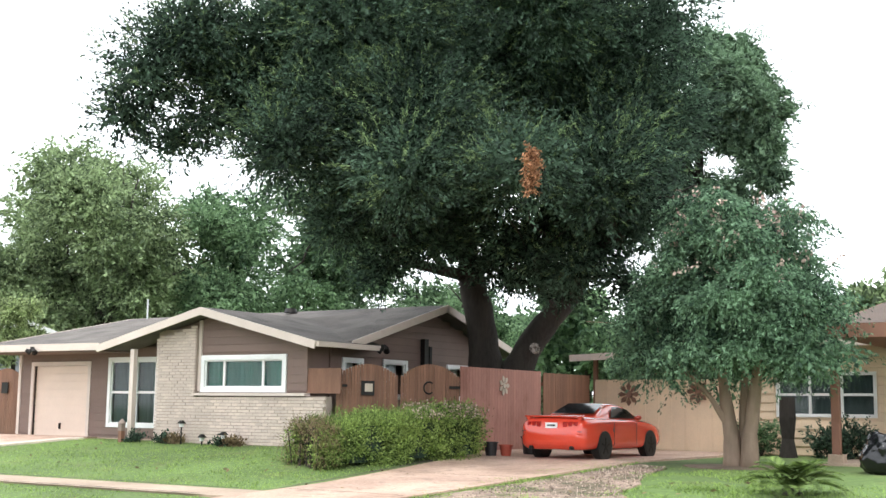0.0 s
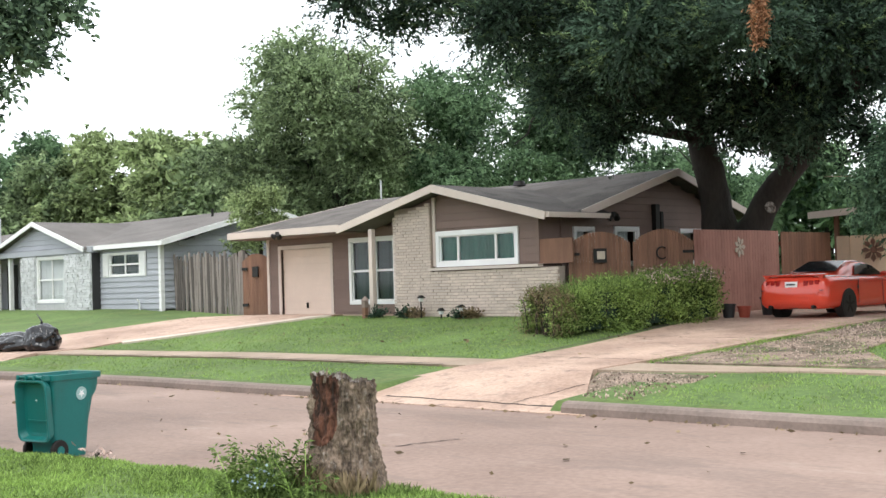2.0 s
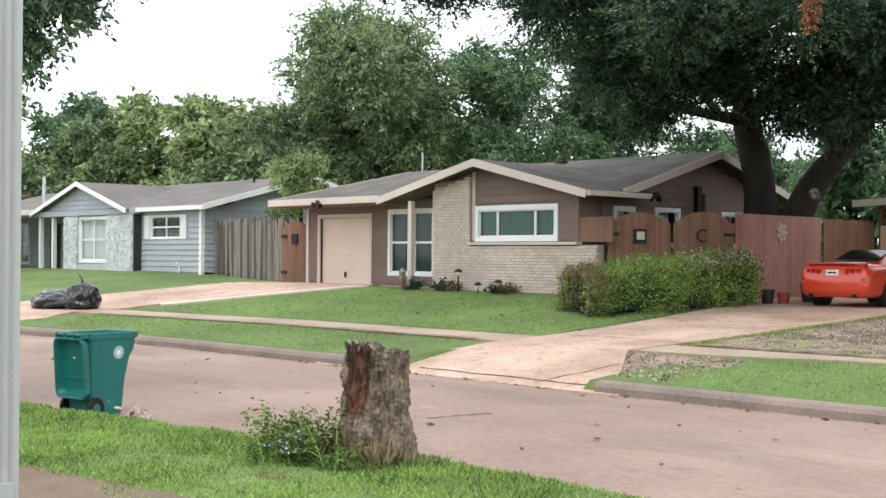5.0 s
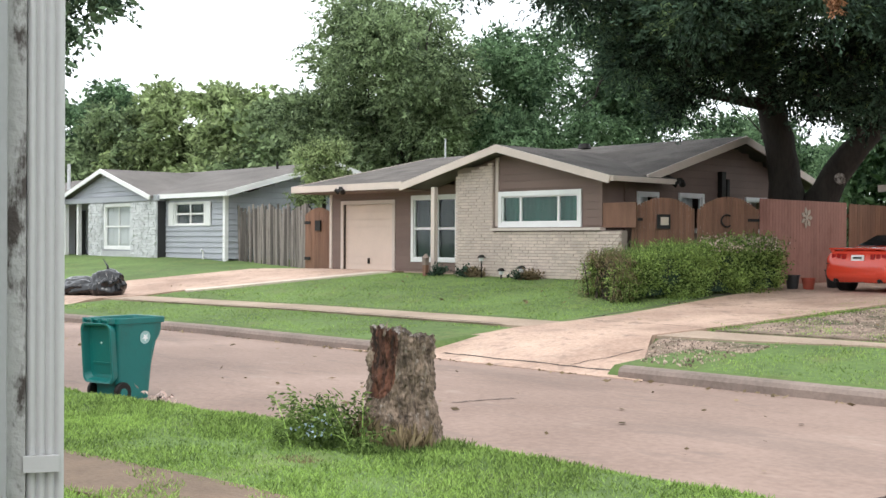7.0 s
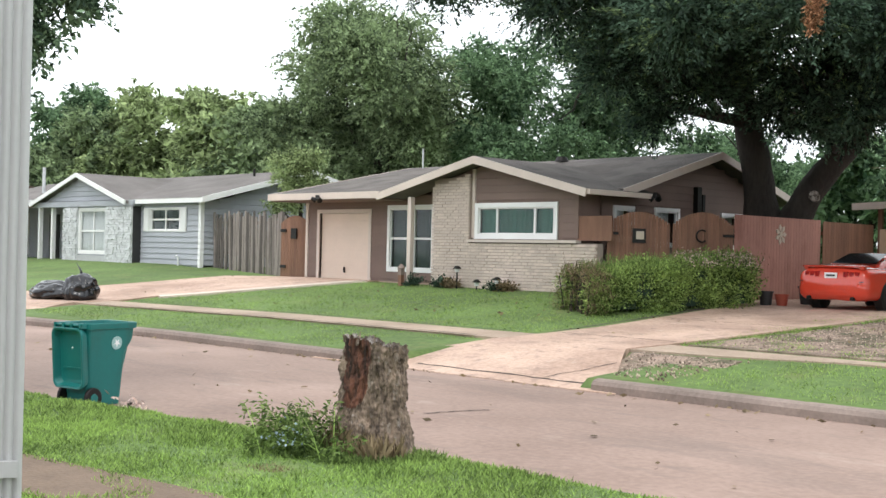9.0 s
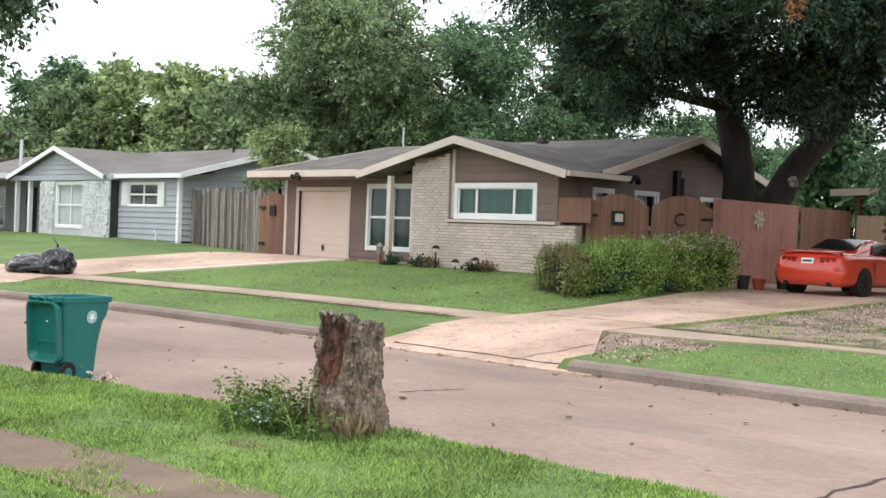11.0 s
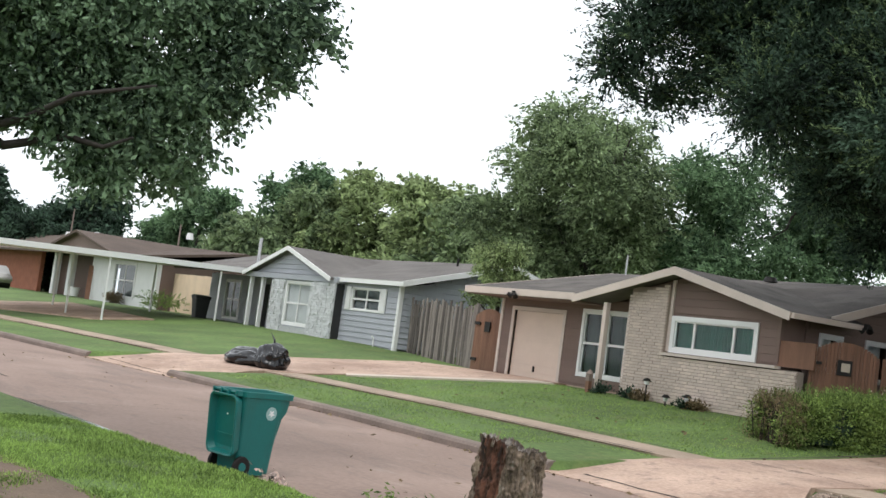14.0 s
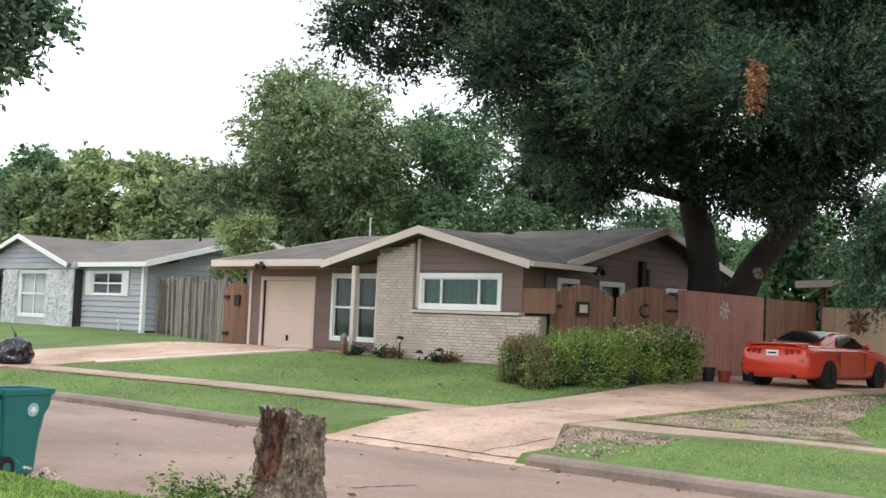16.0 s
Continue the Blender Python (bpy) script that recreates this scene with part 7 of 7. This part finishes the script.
# weeds by the stump
def weeds():
    x, y = -7.0, 5.72
    z = height(x, y)
    w = root("weed_clump", (x, y, z), "tall leafy weed clump with tiny pale blue flowers", "weed")
    bm = bmesh.new()
    rng = np.random.default_rng(31)
    tips = []
    for k in range(46):
        p = Vector((x + rng.normal() * 0.2, y + rng.normal() * 0.17, z - 0.02))
        e = p + Vector((rng.normal() * 0.2 - 0.08, rng.normal() * 0.18, 0.1 + 0.36 * rng.random()))
        tube(bm, [p, p.lerp(e, 0.5) + Vector((0, 0, 0.05)), e], [0.006, 0.005, 0.002], 4)
        tips += [p.lerp(e, u) for u in np.linspace(0.25, 1, 9)]
    tagged(part("stem_tuft", bm, L_GRASS, w), kind="stuff")
    c = np.repeat(np.array(tips), 8, axis=0)
    c = c + rng.normal(size=c.shape) * 0.03
    al = directions(rng, len(c), 0.6) * (0.016 + 0.022 * rng.random(len(c)))[:, None]
    ac = np.cross(al, directions(rng, len(c))) * 0.4
    crown("leaves", (c + al, al, ac), L_BRIGHT, w)
    blue = leaf_material("pale_blue_petal", (0.35, 0.45, 0.60), (0.5, 0.6, 0.75))
    fc = np.array((x + 0.05, y - 0.18, z + 0.2)) + rng.normal(size=(60, 3)) * (0.09, 0.09, 0.06)
    fa = directions(rng, 60) * 0.014
    crown("bloom", (fc, fa, np.cross(fa, directions(rng, 60))), blue, w, "tiny pale blue flowers", kind="stuff")


weeds()


# ---- grass ----
def grass(name, seed, n, x0, x1, y0, y1, size, lean, label, mat=None, keep=None):
    rng = np.random.default_rng(seed)
    x, y = x0 + (x1 - x0) * rng.random(n), y0 + (y1 - y0) * rng.random(n)
    patch = np.array([noise.noise((a * 1.3, b * 1.3, 2)) for a, b in zip(x, y)])
    ok = np.array([keep(a, b) for a, b in zip(x, y)]) if keep else np.ones(n, bool)
    ok &= rng.random(n) < 1.0 + patch
    x, y, patch = x[ok], y[ok], patch[ok]
    n = len(x)
    z = np.array([height(a, b) for a, b in zip(x, y)])
    up = np.column_stack((rng.normal(size=n) * lean, rng.normal(size=n) * lean, np.ones(n)))
    up /= np.linalg.norm(up, axis=1, keepdims=True)
    s = size * (0.5 + 0.9 * rng.random(n)) * (1 + 0.5 * patch)
    side = np.cross(up, directions(rng, n))
    side /= np.linalg.norm(side, axis=1, keepdims=True) + 1e-6
    c = np.column_stack((x, y, z)) + up * s[:, None] * 0.9
    ob = new(name, leaf_mesh(name, c, up * s[:, None], side * (s * 0.1 + 0.0015)[:, None], mat or L_GRASS))
    return tagged(ob, label, "grass", kind="stuff")


def near_lawn(x, y):
    k = near_kerb(x)
    off = k - y
    return off > 0.30 - 0.2 * noise.noise((x * 2.0, 0, 4)) and not (2.95 < off < 3.7 and noise.noise((x * 1.4, y * 3.0, 0)) < 0.12)


def far_lawn(x, y):
    v = y - far_kerb(x)
    if v < 0.35 or (2.75 if x < -9.5 else 3.45) < v < 4.05 or -15.0 < x < -11.0 or (-16.7 < x < -14 and y < 15.8) or (x > -11.4 and 17.4 < y and noise.noise((x, y, 1)) < 0.15 and x < -6.5):
        return False
    if -11.7 < x < -9.15 + 0.25 * noise.noise((x, y * 2.0, 3)) and 13.5 < y < 16.3:
        return False
    if -36.2 < x < -26.8 and y > 15 and not (x > -29.3 + (y - 17.8) * 0.52 or (x < -35.2 + (y - 16.6) * 0.56 and y > 16.6)):
        return False
    return not (-34.7 < x < -28.8 and y < 16)


grass("grass_blades", 1, 190000, -15, -1.0, 2.0, 7.2, 0.025, 0.8, "fresh green grass blades on the near verge", keep=near_lawn)
grass("grass_blades", 2, 90000, -32, -3.0, 13.6, 23.1, 0.026, 0.7, "short mown grass of the far lawns", keep=far_lawn)
grass("grass_blades", 3, 9000, -7.7, -5.9, 5.4, 6.7, 0.042, 0.9, "long grass and creepers round the stump foot", mat=L_BRIGHT, keep=lambda x, y: math.hypot(x + 6.8, y - 6.35) < 0.72 + 0.3 * noise.noise((x * 3, y * 3, 6)))
grass("grass_blades", 7, 900, -7.0, -6.3, 5.98, 6.3, 0.12, 0.35, "dry creeper stalks against the stump", mat=L_DRY)
grass("grass_blades", 4, 420, -6.75, -6.4, 5.0, 5.25, 0.03, 0.8, "patch of dead brown grass", mat=L_DRY)
grass("grass_blades", 6, 16000, -11.2, -6.4, 17.7, 25, 0.03, 0.7, "tufts of grass growing through the gravel", keep=lambda x, y: noise.noise((x * 0.9, y * 0.9, 8)) > 0.05 - 0.25 * (x > -8.6))
grass("grass_blades", 5, 26000, -12.4, -10.0, 17.6, 27, 0.03, 0.7, "weeds between driveway and gravel", keep=lambda x, y: -11.75 < x + noise.noise((x, y, 3)) * 0.5 < -10.85)


def pebbles():
    rng = np.random.default_rng(44)
    bm = bmesh.new()
    me = bpy.data.meshes.new("pebbles")
    pts, faces = [], []
    base = [(1, 0, 0), (-1, 0, 0), (0, 1, 0), (0, -1, 0), (0, 0, 1), (0, 0, -1)]
    tri = [(0, 2, 4), (2, 1, 4), (1, 3, 4), (3, 0, 4), (2, 0, 5), (1, 2, 5), (3, 1, 5), (0, 3, 5)]
    for k in range(2400):
        if k < 700:
            x, y = -11.2 + 2.1 * rng.random(), 13.8 + 2.3 * rng.random()
            if x < -10.0 - (y - 13.8) * 0.6:
                continue
        else:
            y = 17.8 + 7.4 * rng.random()
            x = -10.9 + rng.random() * float(np.interp(y, (17.8, 19.4, 22.4, 25.2), (3.6, 2.6, 1.8, 1.1)))
        s = 0.01 + 0.022 * rng.random() ** 2
        z = height(x, y) + 0.035
        r = Euler(rng.random(3) * 6).to_matrix()
        o = len(pts)
        for v in base:
            q = r @ Vector((v[0] * s, v[1] * s * 0.8, v[2] * s * 0.6))
            pts.append((x + q.x, y + q.y, z + q.z))
        faces += [tuple(o + i for i in t) for t in tri]
    bm.free()
    me.from_pydata(pts, [], faces)
    me.materials.append(M_STONE)
    tagged(new("pebbles", me), "loose pale pebbles of the gravel strip", "gravel", kind="stuff")


pebbles()


def litter():
    """Fallen leaves on the kerb, road and lawn."""
    rng = np.random.default_rng(55)
    n = 420
    x = -34 + 33 * rng.random(n)
    lane = rng.integers(0, 4, n)
    y = np.array([far_kerb(a) - 0.1 - 0.25 * rng.random() if l < 2 else 8 + 5 * rng.random() if l == 2 else 18 + 4.5 * rng.random() for a, l in zip(x, lane)])
    z = np.array([height(a, b) + 0.02 + (0.03 if b > 14 else 0) for a, b in zip(x, y)])
    al = directions(rng, n, 0.2) * (0.025 + 0.05 * rng.random(n))[:, None]
    ac = np.cross(al, directions(rng, n, 3)) * 0.5
    ob = new("fallen_leaves", leaf_mesh("fallen_leaves", np.column_stack((x, y, z)), al, ac, L_DRY))
    tagged(ob, "scattered dry fallen leaves on street and lawn", "leaves", kind="stuff")


litter()


def puddle():
    water = bpy.data.materials.new("puddle_water")
    water.use_nodes = True
    b = water.node_tree.nodes["Principled BSDF"]
    b.inputs["Base Color"].default_value = (0.05, 0.045, 0.04, 1)
    b.inputs["Roughness"].default_value = 0.06
    bm = bmesh.new()
    rng = np.random.default_rng(3)
    pts = []
    for k in range(40):
        a = 2 * math.pi * k / 40
        r = 1 + 0.28 * noise.noise((math.cos(a) * 2.2, math.sin(a) * 2.2, 0))
        x = -17.5 + 2.7 * r * math.cos(a)
        y = near_kerb(x) + 0.38 + 0.24 * r * math.sin(a)
        pts.append(bm.verts.new((x, y, height(-17.5, near_kerb(-17.5) + 0.5) + 0.012)))
    bm.faces.new(pts)
    return tagged(part("puddle", bm, water), "shallow rain puddle in the gutter", "puddle", kind="structure")


puddle()
